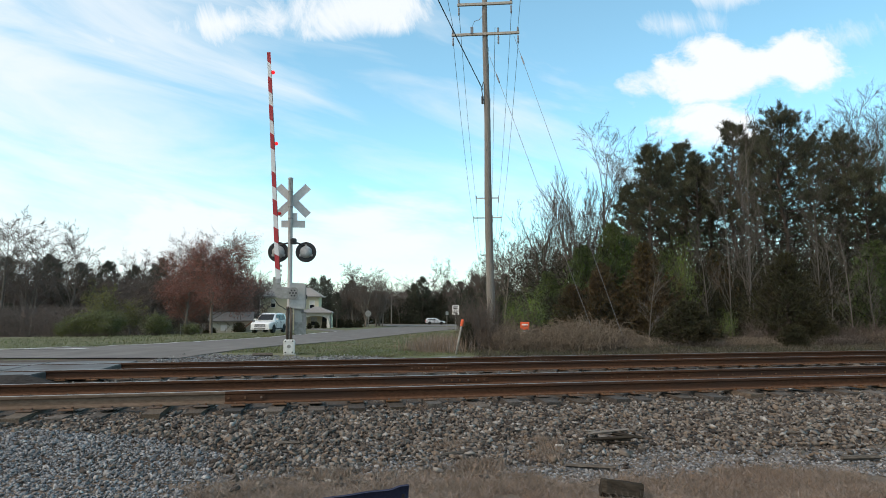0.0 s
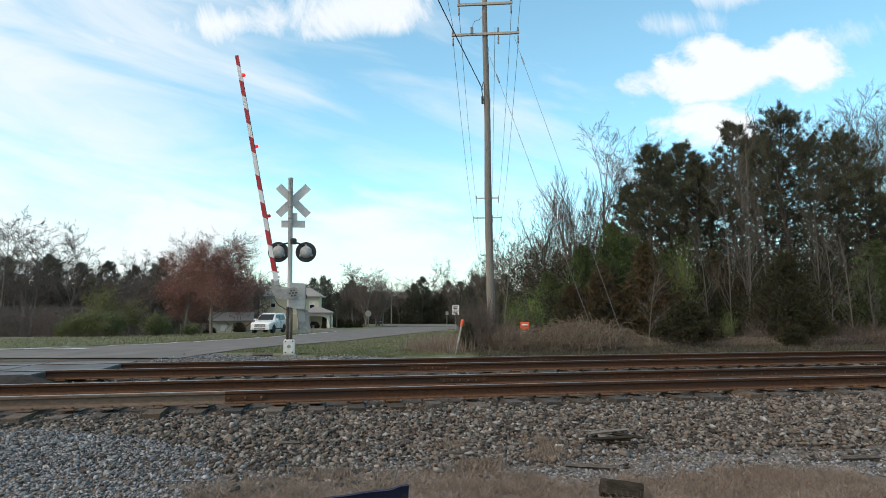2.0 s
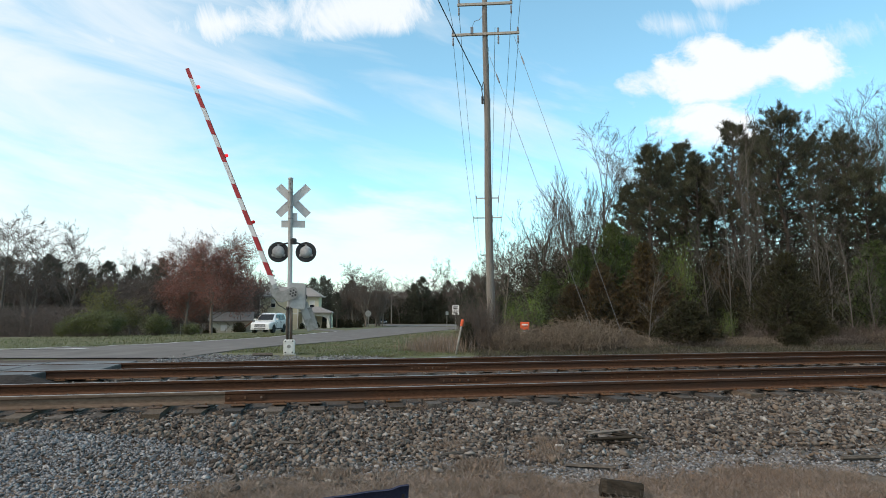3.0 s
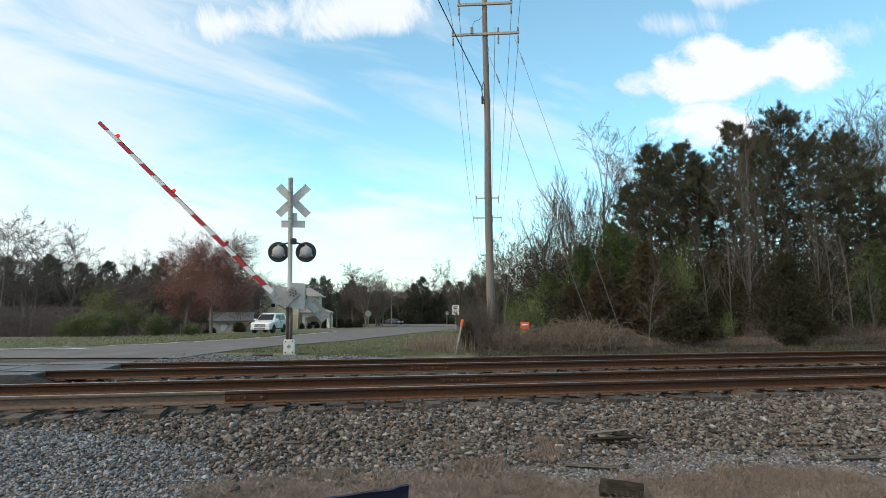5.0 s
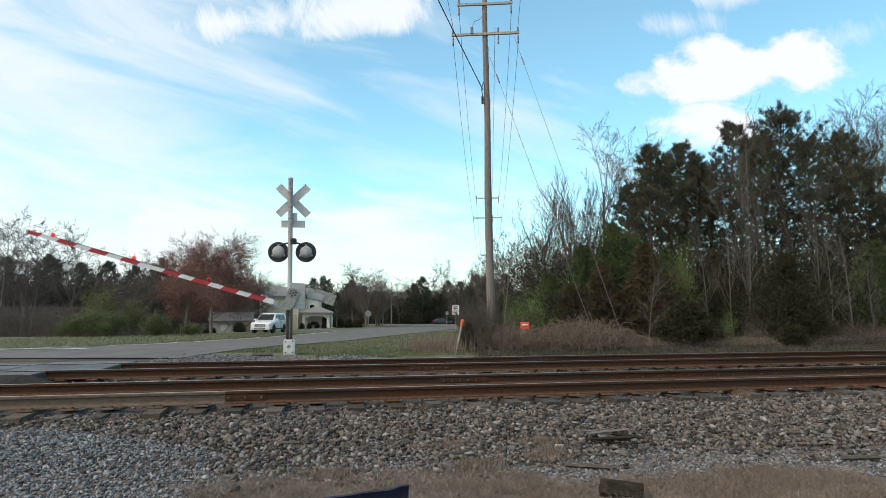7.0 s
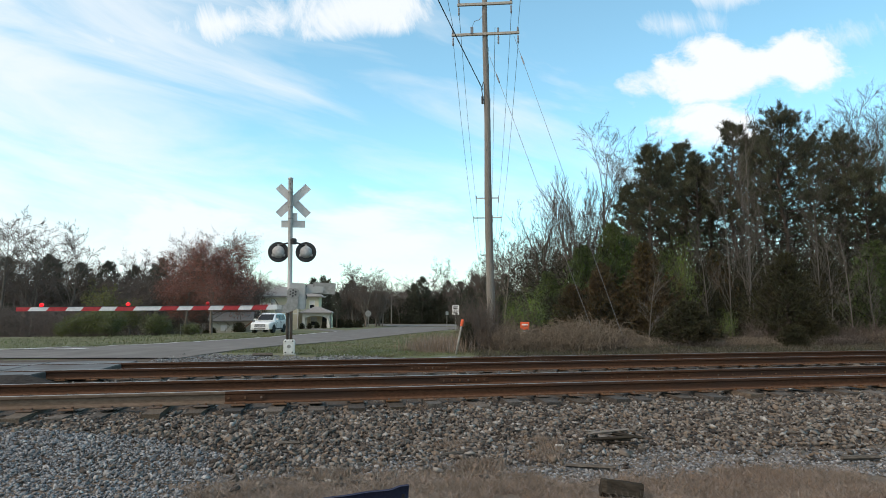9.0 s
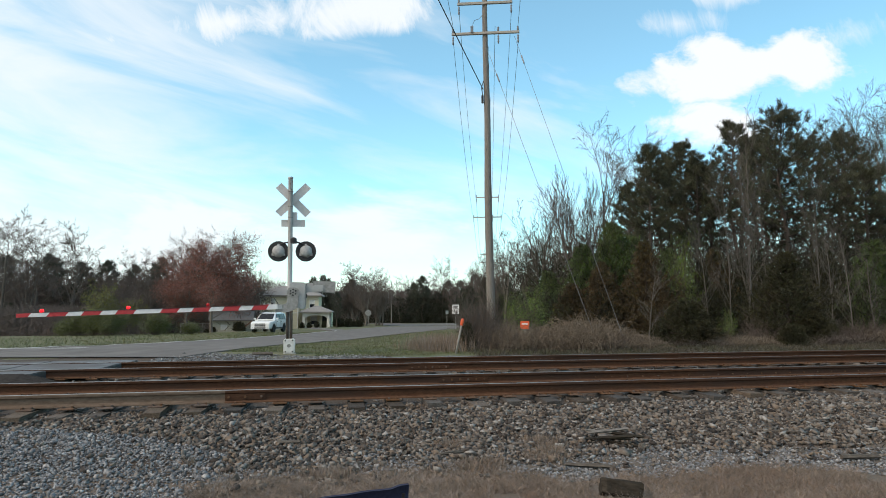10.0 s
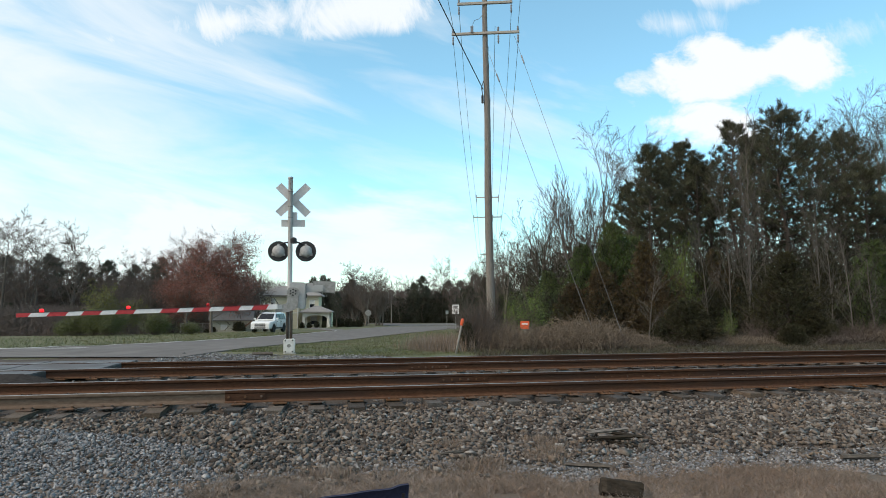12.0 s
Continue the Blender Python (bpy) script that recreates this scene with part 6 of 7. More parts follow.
    plant(ca, [(13.93, 25.0, 0.97, 0, 1.03), (16.85, 34.0, 1.15, 130, 1.26), (20.43, 33.0, 1.25, 220, 1.26), (13.00, 31.0, 0.89, 310, 1.00), (16.13, 31.0, 0.89, 70, 1.00), (23.03, 34.0, 1.03, 100, 1.26), (16.31, 28.0, 0.57, 160, 0.68)])
    cb = cedar(32, 4.4, 1.9, "cedar_brown", "winter-browned cedar at the wood's edge", 150)
    plant(cb, [(8.88, 27.0, 1.03, 0, 1.00), (6.80, 26.6, 0.76, 100, 0.91), (5.65, 27.0, 0.60, 240, 0.86), (14.55, 33.0, 1.10, 60, 1.14), (9.21, 26.0, 0.59, 200, 0.69), (7.4, 28.6, 0.85, 310, 0.95)])
    cc = cedar(33, 1.6, 1.05, "cedar", "low rounded dark cedar bush", 110, per=16, round_=0.8, ragged=0.22)
    plant(cc, [(8.79, 22.3, 1.01, 0, 1.05), (12.28, 21.8, 0.49, 100, 0.55), (14.37, 24.0, 0.72, 200, 0.90), (0.81, 20.2, 0.57, 60, 0.30), (8.34, 23.4, 0.52, 30, 0.70)])
    lime = shrub(41, 2.6, 1.1, "leaf_lime", "young shrub with fresh lime leaves", 20, 9, 0.034)
    plant(lime, [(10.89, 28.0, 1.70, 0, 0.77), (3.29, 23.0, 0.78, 20, 0.75), (2.61, 23.5, 0.66, 200, 0.5), (10.35, 22.5, 0.46, 120, 0.30)])
    brush = shrub(42, 1.5, 1.25, None, "tangled bare brown brush", 40, 0)
    rng = random.Random(9)
    spots = []
    for k in range(40):
        x = rng.uniform(0.9, 5.6)
        w = rng.random()
        high = 0.62 + 0.75 * smooth(2.6, 1.2, x)
        spots.append((x, 19.4 + 2.6 * w + 0.10 * x, high * (0.55 + 0.5 * w) * rng.uniform(0.7, 1.1), rng.uniform(0, 360), rng.uniform(0.6, 0.95)))
    for k in range(34):
        x, w = rng.uniform(5.6, 22), rng.random()
        spots.append((x, 20.6 + 0.187 * (x - 5.6) + 3.0 * w, (0.22 + 0.42 * w + 0.25 * smooth(14, 17, x)) * rng.uniform(0.6, 1.2), rng.uniform(0, 360), rng.uniform(0.7, 1.2)))
    plant(brush, spots)
    vines = vine_heap(43, 1.1, 1.25)
    plant(vines, [(4.9, 20.5, 1.15, 0, 0.9), (4.2, 20.2, 1.05, 90, 0.8), (3.5, 19.9, 0.9, 200, 0.7), (5.6, 20.7, 0.8, 300, 0.8), (4.6, 19.9, 0.8, 160, 0.9), (3.0, 19.7, 0.75, 30, 0.7), (2.2, 19.6, 0.8, 270, 0.6), (6.6, 20.9, 0.5, 45, 0.7), (10.6, 21.9, 0.42, 40, 0.7), (11.3, 22.2, 0.40, 140, 0.6), (16.4, 23.2, 0.55, 220, 0.7), (17.6, 23.6, 0.5, 100, 0.7), (-0.3, 19.9, 0.34, 12, 0.4), (-0.7, 20.3, 0.36, 302, 0.4), (0.2, 20.6, 0.4, 102, 0.4), (1.6, 20.4, 0.8, 202, 0.6), (2.6, 20.9, 0.95, 22, 0.7)])


def woods_far():
    red = bare_tree(51, "broad maple hazed with red buds", 9.0, "bark", "bud_red", 11, 0.048, 4, 0.012, (13, 8, 7, 5), 0.24, (34, 66), 0.70, 0.07, "twig_brown", "maple_tree", 0.26, 0.5, 0.56)
    plant(red, [(-21.3, 57.0, 1.03, 0, 1.32), (-27.4, 66.0, 1.0, 100, 1.2), (-27.0, 72.0, 1.12, 200, 1.25)])
    grey = bare_tree(52, "bare grey deciduous tree at the field's edge", 11.0, thin=0.011, kids=(13, 9, 7, 7), start=0.3, fork=(32, 68), lift=0.05, sub=0.45)
    spots = [(-53.8, 75.0, 1.46, 0, 1.4), (-51.0, 76.0, 1.34, 40, 1.3), (-46.5, 77.0, 1.30, 90, 1.2), (-41.0, 82.0, 1.05, 130, 1.1), (-34.8, 84.0, 1.28, 220, 1.2), (-30.5, 86.0, 1.34, 20, 1.25), (-37.8, 80.0, 0.92, 300), (-29.0, 92.0, 1.05, 70),
             (-60.0, 80.0, 1.2, 10, 1.2), (-18.0, 121.0, 1.14, 60, 1.3), (-15.2, 123.0, 1.08, 160, 1.2), (-13.0, 126.0, 1.0, 280, 1.2), (-10.5, 170.0, 1.2, 30, 1.2), (-6.0, 175.0, 1.15, 190, 1.2), (-0.2, 165.0, 1.62, 100, 1.55), (-14.0, 112.0, 0.98, 15, 1.2), (-11.6, 118.0, 0.85, 75, 1.1), (2.6, 172.0, 0.95, 230), (7.0, 160.0, 1.0, 300), (11.0, 168.0, 1.05, 20)]
    plant(grey, spots)
    grey2 = bare_tree(53, "bare brown deciduous tree in the far woods", 10.0, thin=0.014, kids=(12, 7, 6, 6), start=0.2, fork=(34, 70), twig_mat="twig_far", lift=0.05, sub=0.46)
    rng = random.Random(77)
    spots = []
    for k in range(56):
        x = -92 + k * 1.15 + rng.uniform(-1, 1)
        y = 80 + rng.uniform(-8, 22) - 0.12 * (x + 40)
        if x > -33 and y < 90:
            y += 14
        spots.append((x, y, rng.uniform(0.62, 1.0) * (1.1 if x < -50 else 0.95), rng.uniform(0, 360), rng.uniform(0.9, 1.25)))
    for k in range(40):
        x = -26 + k * 1.35 + rng.uniform(-1, 1)
        spots.append((x, 160 + rng.uniform(0, 36), rng.uniform(0.75, 1.02), rng.uniform(0, 360), rng.uniform(0.9, 1.3)))
    for k in range(8):
        spots.append((-20.5 + k * 1.15, 121 + rng.uniform(-2, 5) + 0.8 * (7 - k), rng.uniform(0.85, 1.0), rng.uniform(0, 360), rng.uniform(0.9, 1.1)))
    for k in range(12):
        spots.append((2.5 + k * 1.1, 86 + rng.uniform(-4, 10), rng.uniform(0.7, 0.95), rng.uniform(0, 360), rng.uniform(0.7, 0.95)))
    plant(grey2, spots)
    many = bare_tree(59, "broad bare tree of many crooked stems", 10.0, thin=0.02, kids=(15, 8, 6, 4), start=0.06, fork=(14, 46), ratio=0.85, lift=0.06, bole=0.38, stout=0.018, sub=0.5, twig_mat="twig")
    plant(many, [(-14.6, 117.0, 1.08, 0, 1.15), (-18.6, 122.0, 1.0, 130, 1.0), (-12.4, 114.0, 0.85, 240, 0.9)])
    pf = pine(54, 10.0, 0.3, 0.24, "needle_far", 34, "distant dark pine among bare trees", per=16, tuft=0.5)
    plant(pf, [(-55.5, 88.0, 1.05, 15, 1.2), (-59.0, 92.0, 1.15, 45, 1.2), (-42.0, 92.0, 1.08, 75, 1.2), (-36.5, 90.0, 1.0, 105, 1.2), (-64.0, 90.0, 1.1, 145, 1.2), (-46.2, 85.0, 0.98, 0), (-44.0, 88.0, 0.94, 90), (-39.8, 86.0, 0.92, 200), (-49.5, 84.0, 0.95, 300), (-5.4, 163.0, 1.2, 70, 1.2), (-7.8, 166.0, 1.05, 10, 1.2), (1.5, 165.0, 1.1, 40, 1.2), (8.5, 164.0, 1.25, 140, 1.2), (-15.4, 90.0, 0.5, 20), (4.5, 158.0, 1.05, 100), (-18.6, 126.0, 0.9, 66, 1.2)])
    ev = cedar(55, 7.0, 3.4, "needle_far", "dark spreading evergreen before the far woods", 90, "evergreen_tree", 12, 0.5, 0.30)
    plant(ev, [(-24.9, 118.0, 1.42, 30, 1.0), (-22.3, 119.5, 1.38, 130, 0.95), (-26.9, 120.0, 1.28, 250, 0.9), (-23.6, 121.0, 1.5, 80, 0.9), (-12.5, 168.0, 1.12, 0, 1.5), (-8.0, 165.0, 1.25, 60, 1.5), (-4.6, 168.0, 1.48, 120, 1.1), (-1.0, 166.0, 1.23, 180, 1.5), (3.4, 163.0, 1.25, 240, 1.5), (6.8, 166.0, 1.48, 300, 1.2), (5.4, 80.0, 0.98, 10, 0.75), (8.4, 82.0, 1.05, 100, 0.8), (11.4, 80.0, 1.1, 200, 0.85), (3.5, 84.0, 0.85, 300, 0.7), (14.0, 78.0, 1.1, 50, 0.9), (10.6, 163.0, 1.48, 90, 1.3), (-43.5, 76.0, 0.72, 30, 0.6), (-52.0, 74.0, 0.6, 10, 0.7), (13.5, 160.0, 1.72, 10, 1.3)])
    wil = shrub(56, 4.4, 2.4, "leaf_willow", "yellow-green budding small tree", 30, 10, 0.09)
    plant(wil, [(-33.3, 60.0, 1.08, 0, 0.95), (-31.4, 62.0, 0.8, 90, 0.8)])
    gb = shrub(57, 1.6, 1.2, "leaf_bush", "rounded green shrub at the field's edge", 34, 26, 0.042)
    plant(gb, [(-24.9, 44.0, 0.98, 0, 1.2), (-23.4, 43.6, 0.96, 100, 1.15), (-26.3, 44.6, 0.85, 200, 1.1), (-20.6, 44.5, 0.85, 50, 1.0), (-28.0, 45.5, 0.6, 300), (-18.8, 46.0, 0.5, 10, 0.8)])
    hb = cedar(58, 1.2, 0.8, "cedar", "clipped dark shrub by the house wall", 60, "shrub", 12, 1.0, 0.16, 0.12)
    plant(hb, [(-21.2, 93.2, 0.75, 0, 0.6), (-20.1, 93.2, 0.75, 70, 0.6), (-19.0, 93.2, 0.8, 140, 0.65), (-17.9, 93.2, 0.8, 210, 0.6), (-16.2, 96.6, 1.15, 20, 1.4), (-14.8, 97.4, 1.1, 120, 1.4), (-13.4, 98.0, 0.9, 60, 1.3), (-26.3, 80.0, 1.1, 20, 1.2), (-29.9, 80.6, 0.7, 120, 0.7), (-30.6, 80.2, 0.5, 90, 0.6)])
    # undergrowth that closes the far woods, too fine to count
    rng2 = np.random.RandomState(4)
    vs = []

    def thicket(n, xs, ys, hmax, size):
        x, y = rng2.uniform(*xs, n), rng2.uniform(*ys, n)
        z0 = np.array([gh(a, b) for a, b in zip(x, y)])
        h = hmax * rng2.uniform(0, 1, n) ** 1.1
        c = np.stack([x, y, z0 + h], 1)
        d = rng2.normal(0, 0.7, (n, 3))
        d[:, 2] = np.abs(d[:, 2]) + rng2.uniform(-0.2, 0.5, n)
        d /= np.linalg.norm(d, axis=1, keepdims=True)
        e = np.cross(d, rng2.normal(0, 1, (n, 3)))
        e /= np.linalg.norm(e, axis=1, keepdims=True)
        s = size * rng2.uniform(0.5, 1.5, (n, 1))
        vs.append(np.stack([c - e * s * 0.03, c + e * s * 0.03, c + d * s], 1).reshape(-1, 3))

    thicket(90000, (-115, -26), (82, 108), 7.5, 1.2)
    thicket(50000, (-75, -35), (62, 80), 3.2, 0.55)
    thicket(44000, (-34, 60), (176, 200), 9.0, 1.7)
    thicket(60000, (11, 60), (40, 64), 7.5, 1.0)
    v = np.concatenate(vs)
    tagged(new("undergrowth", fast_mesh("undergrowth", v, np.arange(len(v)).reshape(-1, 3), M["twig_far"])), "dense brown leafless undergrowth in the woods", "undergrowth", kind="stuff")
    vs.clear()
    # very dark evergreen fill: its colour carries the shade inside the woods
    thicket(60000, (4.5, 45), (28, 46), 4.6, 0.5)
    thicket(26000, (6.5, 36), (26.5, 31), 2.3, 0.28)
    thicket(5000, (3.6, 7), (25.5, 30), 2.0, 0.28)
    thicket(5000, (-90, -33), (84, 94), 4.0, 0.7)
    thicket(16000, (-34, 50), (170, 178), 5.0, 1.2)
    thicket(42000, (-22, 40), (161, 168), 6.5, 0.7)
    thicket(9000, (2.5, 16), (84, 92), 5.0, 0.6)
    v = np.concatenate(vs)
    tagged(new("undergrowth", fast_mesh("undergrowth", v, np.arange(len(v)).reshape(-1, 3), M["needle_shade"])), "evergreen undergrowth, its colour darkened for the shade beneath the trees", "undergrowth", kind="stuff")
    vs.clear()
    for a in range(26):
        x = -900 + a * 72
        thicket(700, (x, x + 72), (420, 470), 14, 12)
    v = np.concatenate(vs)
    tagged(new("distant_woods", fast_mesh("distant_woods", v, np.arange(len(v)).reshape(-1, 3), M["twig_far"])), "brown leafless woods on the horizon", "woods", kind="stuff")


woods_right()
woods_far()


# ---- grass, gravel and ballast ----
def blades(name, n, place, size, material, label, lean=0.5, width=0.06):
    r = np.random.RandomState(len(label))
    pts = []
    while len(pts) < n:
        x, y = place(r)
        pts.append((x, y, gh(x, y) - 0.01))
    c = np.array(pts)
    d = r.normal(0, lean, (n, 3))
    d[:, 2] = 1.0
    d /= np.linalg.norm(d, axis=1, keepdims=True)
    e = np.cross(d, r.normal(0, 1, (n, 3)))
    e /= np.linalg.norm(e, axis=1, keepdims=True)
    s = size * r.uniform(0.5, 1.5, (n, 1))
    v = np.stack([c - e * s * width, c + e * s * width, c + d * s], 1).reshape(-1, 3)
    tagged(new(name, fast_mesh(name, v, np.arange(n * 3).reshape(-1, 3), M[material])), label, "grass", kind="stuff")


def dry_edge(u):
    """How far the dry grass reaches towards the track."""
    return lerp_table(u, [(-1.4, 6.3), (-0.9, 6.55), (0.6, 6.65), (1.5, 6.5), (2.3, 5.95), (3.4, 6.0), (4.4, 6.15), (5.5, 5.6), (8.0, 5.3)]) + 0.16 * noise.noise(Vector((u * 1.3, 0, 7))) + 0.18 * noise.noise(Vector((u * 2.9, 0, 2)))


def place_dry(r):
    while True:
        u, v = r.uniform(-1.7, 7.2), r.uniform(4.3, 6.8)
        p = un(u, v)
        if u < -1.3 + 0.12 * noise.noise(Vector((v * 3, 0, 0))):
            continue
        keep = dry_edge(u) - v
        if keep > 0 and r.random() < 0.25 + keep * 2.2 and noise.noise(Vector((p.x * 1.7, p.y * 1.7, 4))) > -0.42:
            return p.x, p.y


def place_tuft(r):
    while True:
        u, v = r.uniform(-1.5, 9), r.uniform(6.0, 7.3)
        p = un(u, v)
        if u < 3.2 and noise.noise(Vector((p.x * 1.3, p.y * 2.0, 9))) > 0.34:
            return p.x, p.y


def place_green(r):
    while True:
        y = 17.5 + 40 * r.random() ** 2
        x = r.uniform(lerp_table(y, ROAD_NEAR) + 0.1, 4.5 + (y - 17) * 0.12)
        u, v = tr(x, y)
        if v > (18.9 if u < -0.3 else 17.7) + 0.5 * noise.noise(Vector((u, 0, 0))):
            return x, y


def place_verge(r):
    while True:
        y = 20 + 32 * r.random()
        x = lerp_table(y, ROAD_FAR) - 0.1 - 16 * r.random() ** 1.5
        return x, y


def place_weed(r):
    u, v = 7.6 + r.normal(0, 0.55), 5.9 + r.normal(0, 0.32)
    p = un(u, v)
    return p.x, p.y


def place_straw(r):
    while True:
        y = 19.0 + 5 * r.random()
        x = r.normal(0.0, 0.6)
        if tr(x, y)[1] > 18.6:
            return x, y


blades("dry_grass", 130000, place_dry, 0.085, "straw", "short matted dry tan grass beside the gravel", 1.7, 0.024)
blades("dry_grass", 9000, place_tuft, 0.085, "straw", "scattered tufts of dry grass on the gravel", 0.8, 0.05)
blades("verge_grass", 60000, place_green, 0.075, "blade", "rough green grass beyond the tracks", 0.8, 0.08)
blades("verge_grass", 16000, place_verge, 0.09, "blade", "mown green verge along the road", 0.6, 0.12)
blades("weeds", 1500, place_weed, 0.06, "blade", "small green weeds among gravel", 0.8, 0.10)


def place_litter(r):
    p = un(r.uniform(4.2, 26), 16.3 + 4.6 * r.random() ** 1.1)
    return p.x, p.y


blades("leaf_litter", 26000, place_litter, 0.17, "litter", "dark grass stems and leaf litter before the thicket", 0.9, 0.04)
blades("dead_stalks", 3000, place_straw, 0.42, "straw", "upright tan dead stalks by the thicket", 0.22, 0.012)

ROCK = [(-0.8, -0.7, -0.6), (0.75, -0.8, -0.55), (0.85, 0.7, -0.6), (-0.7, 0.8, -0.5), (-0.6, -0.8, 0.6), (0.8, -0.6, 0.5), (0.6, 0.8, 0.6), (-0.85, 0.6, 0.5)]
ROCK_F = [(0, 2, 1), (0, 3, 2), (4, 5, 6), (4, 6, 7), (0, 1, 5), (0, 5, 4), (1, 2, 6), (1, 6, 5), (2, 3, 7), (2, 7, 6), (3, 0, 4), (3, 4, 7)]


def stones(name, centres, sizes, material, label, seed, category):
    r = np.random.RandomState(seed)
    n = len(centres)
    base = np.array(ROCK)
    v = base[None] * (1 + r.uniform(-0.55, 0.35, (n, 8, 1))) + r.uniform(-0.34, 0.34, (n, 8, 3))
    v = v * r.uniform(0.5, 1.5, (n, 1, 3)) * np.asarray(sizes)[:, None, None]
    q = r.normal(0, 1, (n, 4))
    q /= np.linalg.norm(q, axis=1, keepdims=True)
    w, x, y, z = q.T
    R = np.stack([1 - 2 * (y * y + z * z), 2 * (x * y - z * w), 2 * (x * z + y * w), 2 * (x * y + z * w), 1 - 2 * (x * x + z * z), 2 * (y * z - x * w), 2 * (x * z - y * w), 2 * (y * z + x * w), 1 - 2 * (x * x + y * y)], 1).reshape(n, 3, 3)
    v = np.einsum("nij,nkj->nki", R, v)
    v[:, :, 2] *= 0.72
    v += np.asarray(centres)[:, None, :]
    f = (np.array(ROCK_F)[None] + (np.arange(n) * 8)[:, None, None]).reshape(-1, 3)
    tagged(new(name, fast_mesh(name, v.reshape(-1, 3), f, M[material])), label, category, kind="stuff")


def in_apron(u, v):
    """The grey gravel beside the road, its edge running out in a tongue."""
    edge = lerp_table(u, [(-6.0, 9.15), (-5.4, 9.05), (-4.0, 8.78), (-3.1, 8.52), (-1.96, 7.98), (-1.43, 7.48), (-1.1, 7.2)])
    return v < edge and u < lerp_table(v, [(4.5, -1.15), (5.7, -1.25), (6.24, -1.35), (6.6, -1.1), (7.3, -1.05)])


def ballast():
    r = np.random.RandomState(12)

    def scatter(n, u0, u1, v0, v1, lo, hi, keep=None, lift=0.3):
        cs, ss = [], []
        while len(cs) < n:
            u, v = r.uniform(u0, u1), r.uniform(v0, v1)
            if keep and not keep(u, v, r):
                continue
            s = r.uniform(lo, hi) * (1.35 if r.random() < 0.06 else 1)
            p = un(u, v)
            cs.append((p.x, p.y, gh(p.x, p.y) + s * r.uniform(-0.2, 1.0) * lift))
            ss.append(s)
        return cs, ss

    def shoulder(u, v, r):
        if in_apron(u + 0.22 * noise.noise(Vector((v * 3, u * 2, 5))), v) and r.random() > 0.03:
            return False
        return v > 6.55 + 0.35 * noise.noise(Vector((u * 0.7, 1, 0))) - (0.6 if r.random() < 0.12 else 0) and (v < 8.62 or r.random() < 0.75)

    cs, ss = scatter(30000, -7.5, 10.5, 6.0, 9.0, 0.013, 0.036, shoulder, 1.0)
    stones("ballast_stones", cs, ss, "stone", "angular brown-grey ballast stones along the track", 1, "ballast")
    cs, ss = scatter(4500, -8.0, 14.0, 8.5, 9.5, 0.016, 0.036, None, 0.4)
    stones("ballast_stones", cs, ss, "stone", "ballast stones packed between the tie ends", 7, "ballast")
    cs, ss = scatter(5200, 8.0, 22.0, 6.4, 9.0, 0.024, 0.05, shoulder, 0.8)
    stones("ballast_stones", cs, ss, "stone", "angular grey ballast stones along the track", 2, "ballast")
    cs, ss = scatter(7000, -7.5, 22.0, 9.0, 13.4, 0.022, 0.05, lambda u, v, r: abs(v - V_A) > 0.1 and abs(v - V_A - GAUGE) > 0.1 and (v > 10.9 or r.random() < 0.35), 0.5)
    stones("ballast_stones", cs, ss, "stone", "ballast stones between the rails and ties", 3, "ballast")
    cs, ss = scatter(9000, -4.2, 14.0, 15.6, 18.6, 0.012, 0.028, lambda u, v, r: v < 17.0 + 0.6 * noise.noise(Vector((u, 0, 0))) + (1.2 if -4 < u < 1.6 else 0), 0.6)
    stones("ballast_stones", cs, ss, "gravel", "grey gravel round the signal's foot", 4, "gravel")

    def grey(u, v, r):
        return in_apron(u + 0.22 * noise.noise(Vector((v * 3, u * 2, 5))), v + 0.10 * noise.noise(Vector((u * 3, 0, 0))))

    cs, ss = scatter(34000, -7.5, -0.9, 4.6, 9.2, 0.009, 0.021, grey, 1.1)
    stones("grey_gravel", cs, ss, "gravel", "loose blue-grey crushed gravel of the apron", 5, "gravel")
    cs, ss = scatter(15000, -1.2, 10.0, 5.0, 7.3, 0.007, 0.019, lambda u, v, r: dry_edge(u) - 0.2 < v < dry_edge(u) + 0.75 + 0.2 * r.random(), 0.8)
    stones("fine_gravel", cs, ss, "gravel", "fine pale gravel below the ballast", 6, "gravel")


ballast()


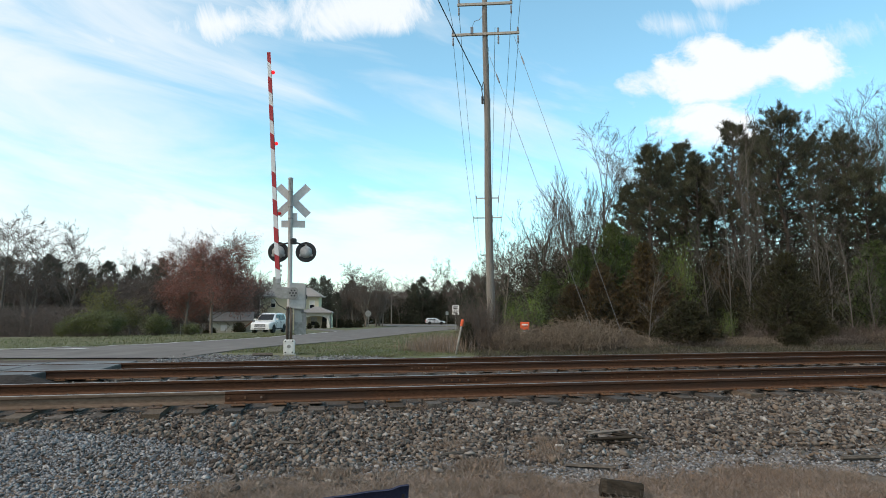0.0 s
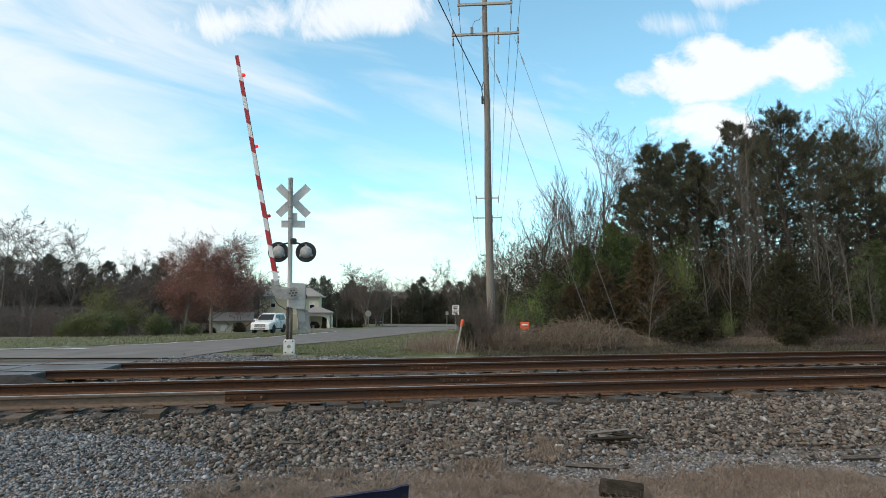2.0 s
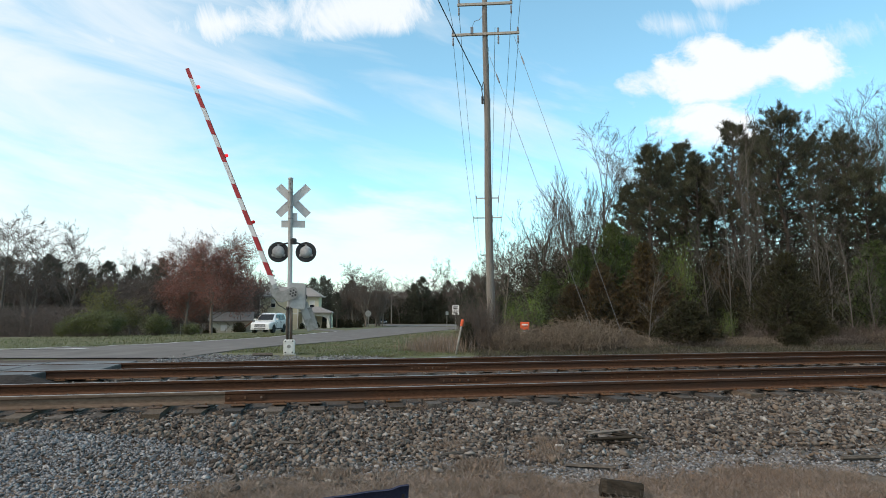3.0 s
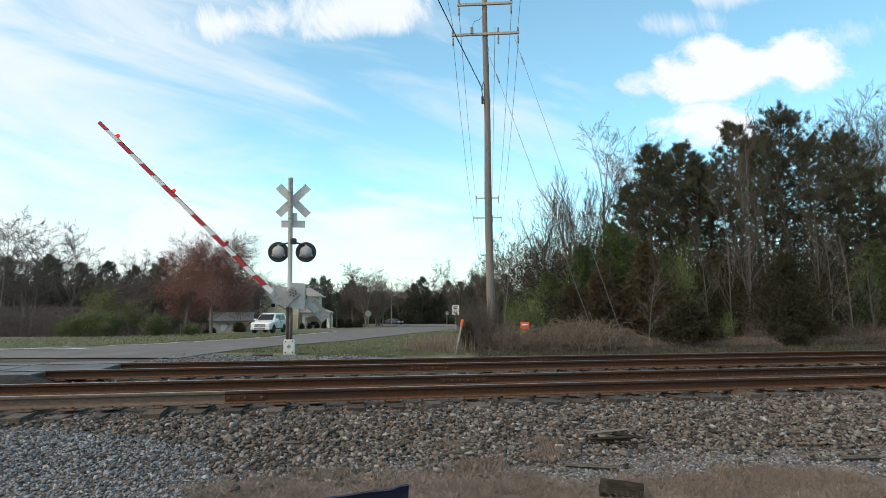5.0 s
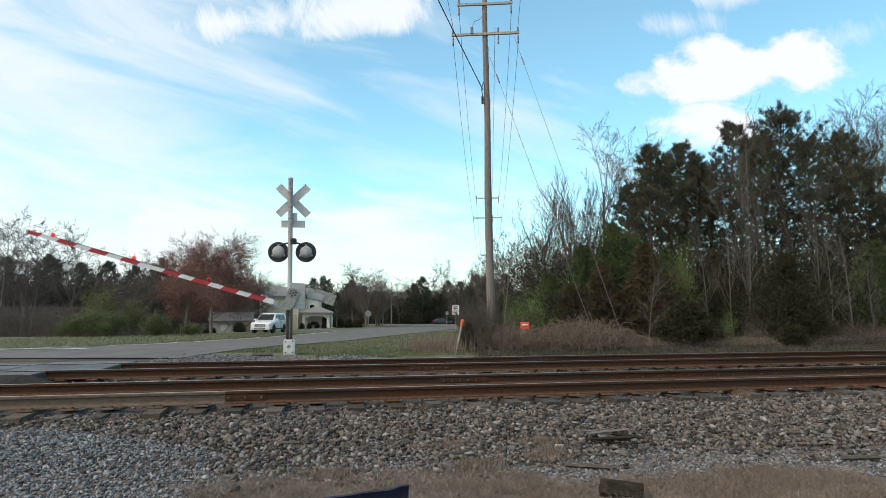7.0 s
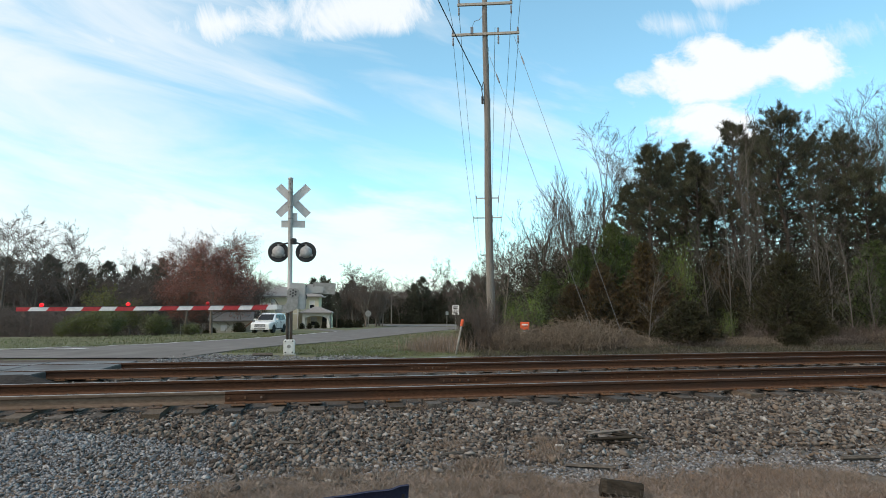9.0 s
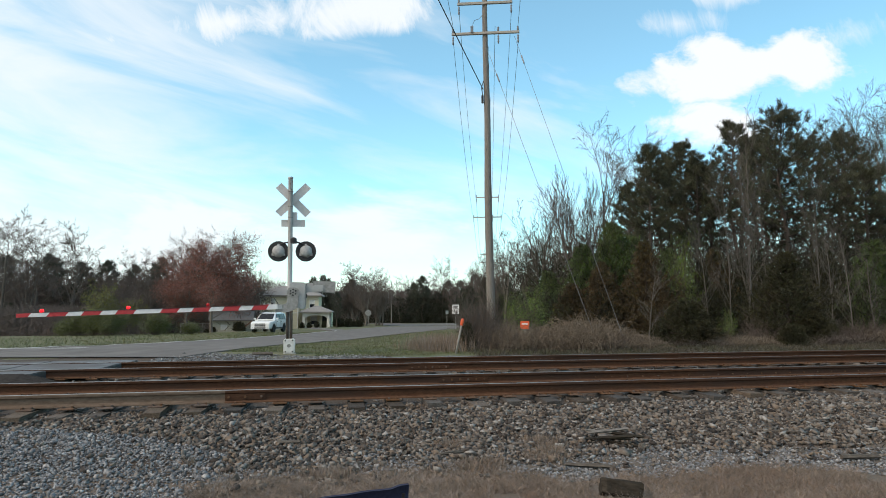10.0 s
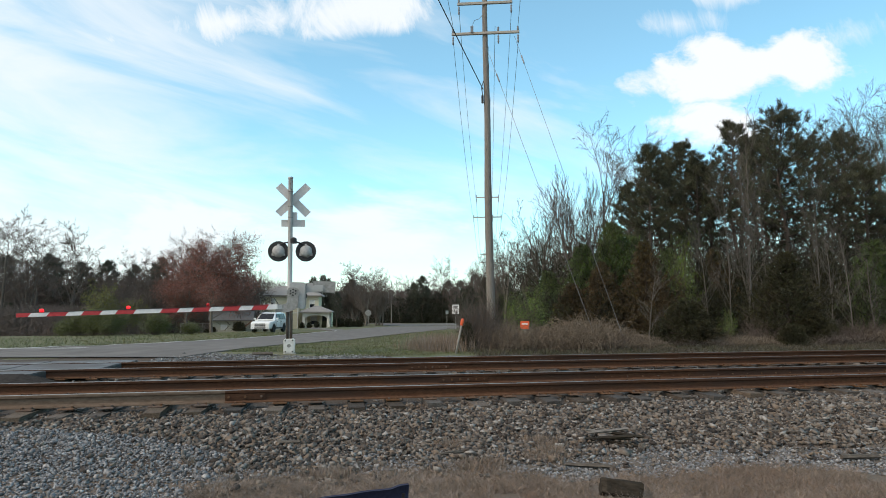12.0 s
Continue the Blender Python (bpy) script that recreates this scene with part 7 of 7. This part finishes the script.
def single_stones():
    """The most prominent stones, each its own piece of the bed."""
    bed = thing("ballast_shoulder", pose(0, 0, 0), "large loose ballast stones lying on the shoulder", "ballast")
    rng = random.Random(31)
    shapes = []
    for k in range(10):
        g = Geo()
        g.add([Vector(q) * rng.uniform(0.66, 1.2) for q in ROCK], ROCK_F)
        me = g.mesh("stone", M["stone_single"])
        shapes.append(me)
    for k in range(330):
        u, v = rng.uniform(-5.5, 7.0), rng.uniform(6.3, 8.5)
        if in_apron(u, v):
            continue
        p = un(u, v)
        s = rng.uniform(0.022, 0.038)
        ob = new("stone", rng.choice(shapes))
        ob.parent = bed
        ob.matrix_local = Matrix.Translation((p.x, p.y, gh(p.x, p.y) + s * 0.75)) @ pose(0, 0, 0, rng.uniform(0, 360), rng.uniform(0, 360), rng.uniform(0, 360)) @ Matrix.Diagonal((s * rng.uniform(0.7, 1.3), s, s * rng.uniform(0.5, 0.9), 1))


single_stones()


# ---- what moves ----
# seconds, place and heading on the crossroad
CAR_SILVER = [(0.0, -1.89, 147.0, 6), (0.2, -0.81, 147.5, 7), (0.4, 0.41, 148.0, 8), (0.6, 1.64, 149.0, 9), (0.8, 2.75, 150.0, 10), (1.0, 3.88, 151.0, 10), (2.0, 9.39, 155.0, 12), (4.0, 21.10, 163.0, 12), (12.0, 79.86, 195.0, 12)]
CAR_DARK = [(0.0, -20.85, 172.0, -65), (1.0, -19.55, 169.0, -65), (2.0, -17.88, 165.0, -65), (2.5, -16.96, 162.0, -65), (3.2, -15.52, 158.0, -62), (4.0, -14.00, 154.0, -55), (4.8, -12.48, 151.0, -45), (5.2, -11.16, 150.0, -32), (5.6, -9.47, 149.5, -14), (6.0, -7.41, 149.5, -2), (6.8, -1.66, 150.5, 5), (7.2, 1.11, 151.0, 7), (8.8, 13.93, 158.0, 12), (12.0, 58.78, 185.0, 12)]


def motions():
    walk(gate, [(t, gate_pose(d)) for t, d in GATE_ROWS])
    rows = []
    for t, x, y, turn in CAR_SILVER:
        rows.append((t, pose(x, y, gh(x, y) + 0.06, 0, 0, turn)))
    walk(silver, rows)
    rows = []
    for t, x, y, turn in CAR_DARK:
        rows.append((t, pose(x, y, gh(x, y) + 0.06, 0, 0, turn)))
    walk(dark, rows)


motions()
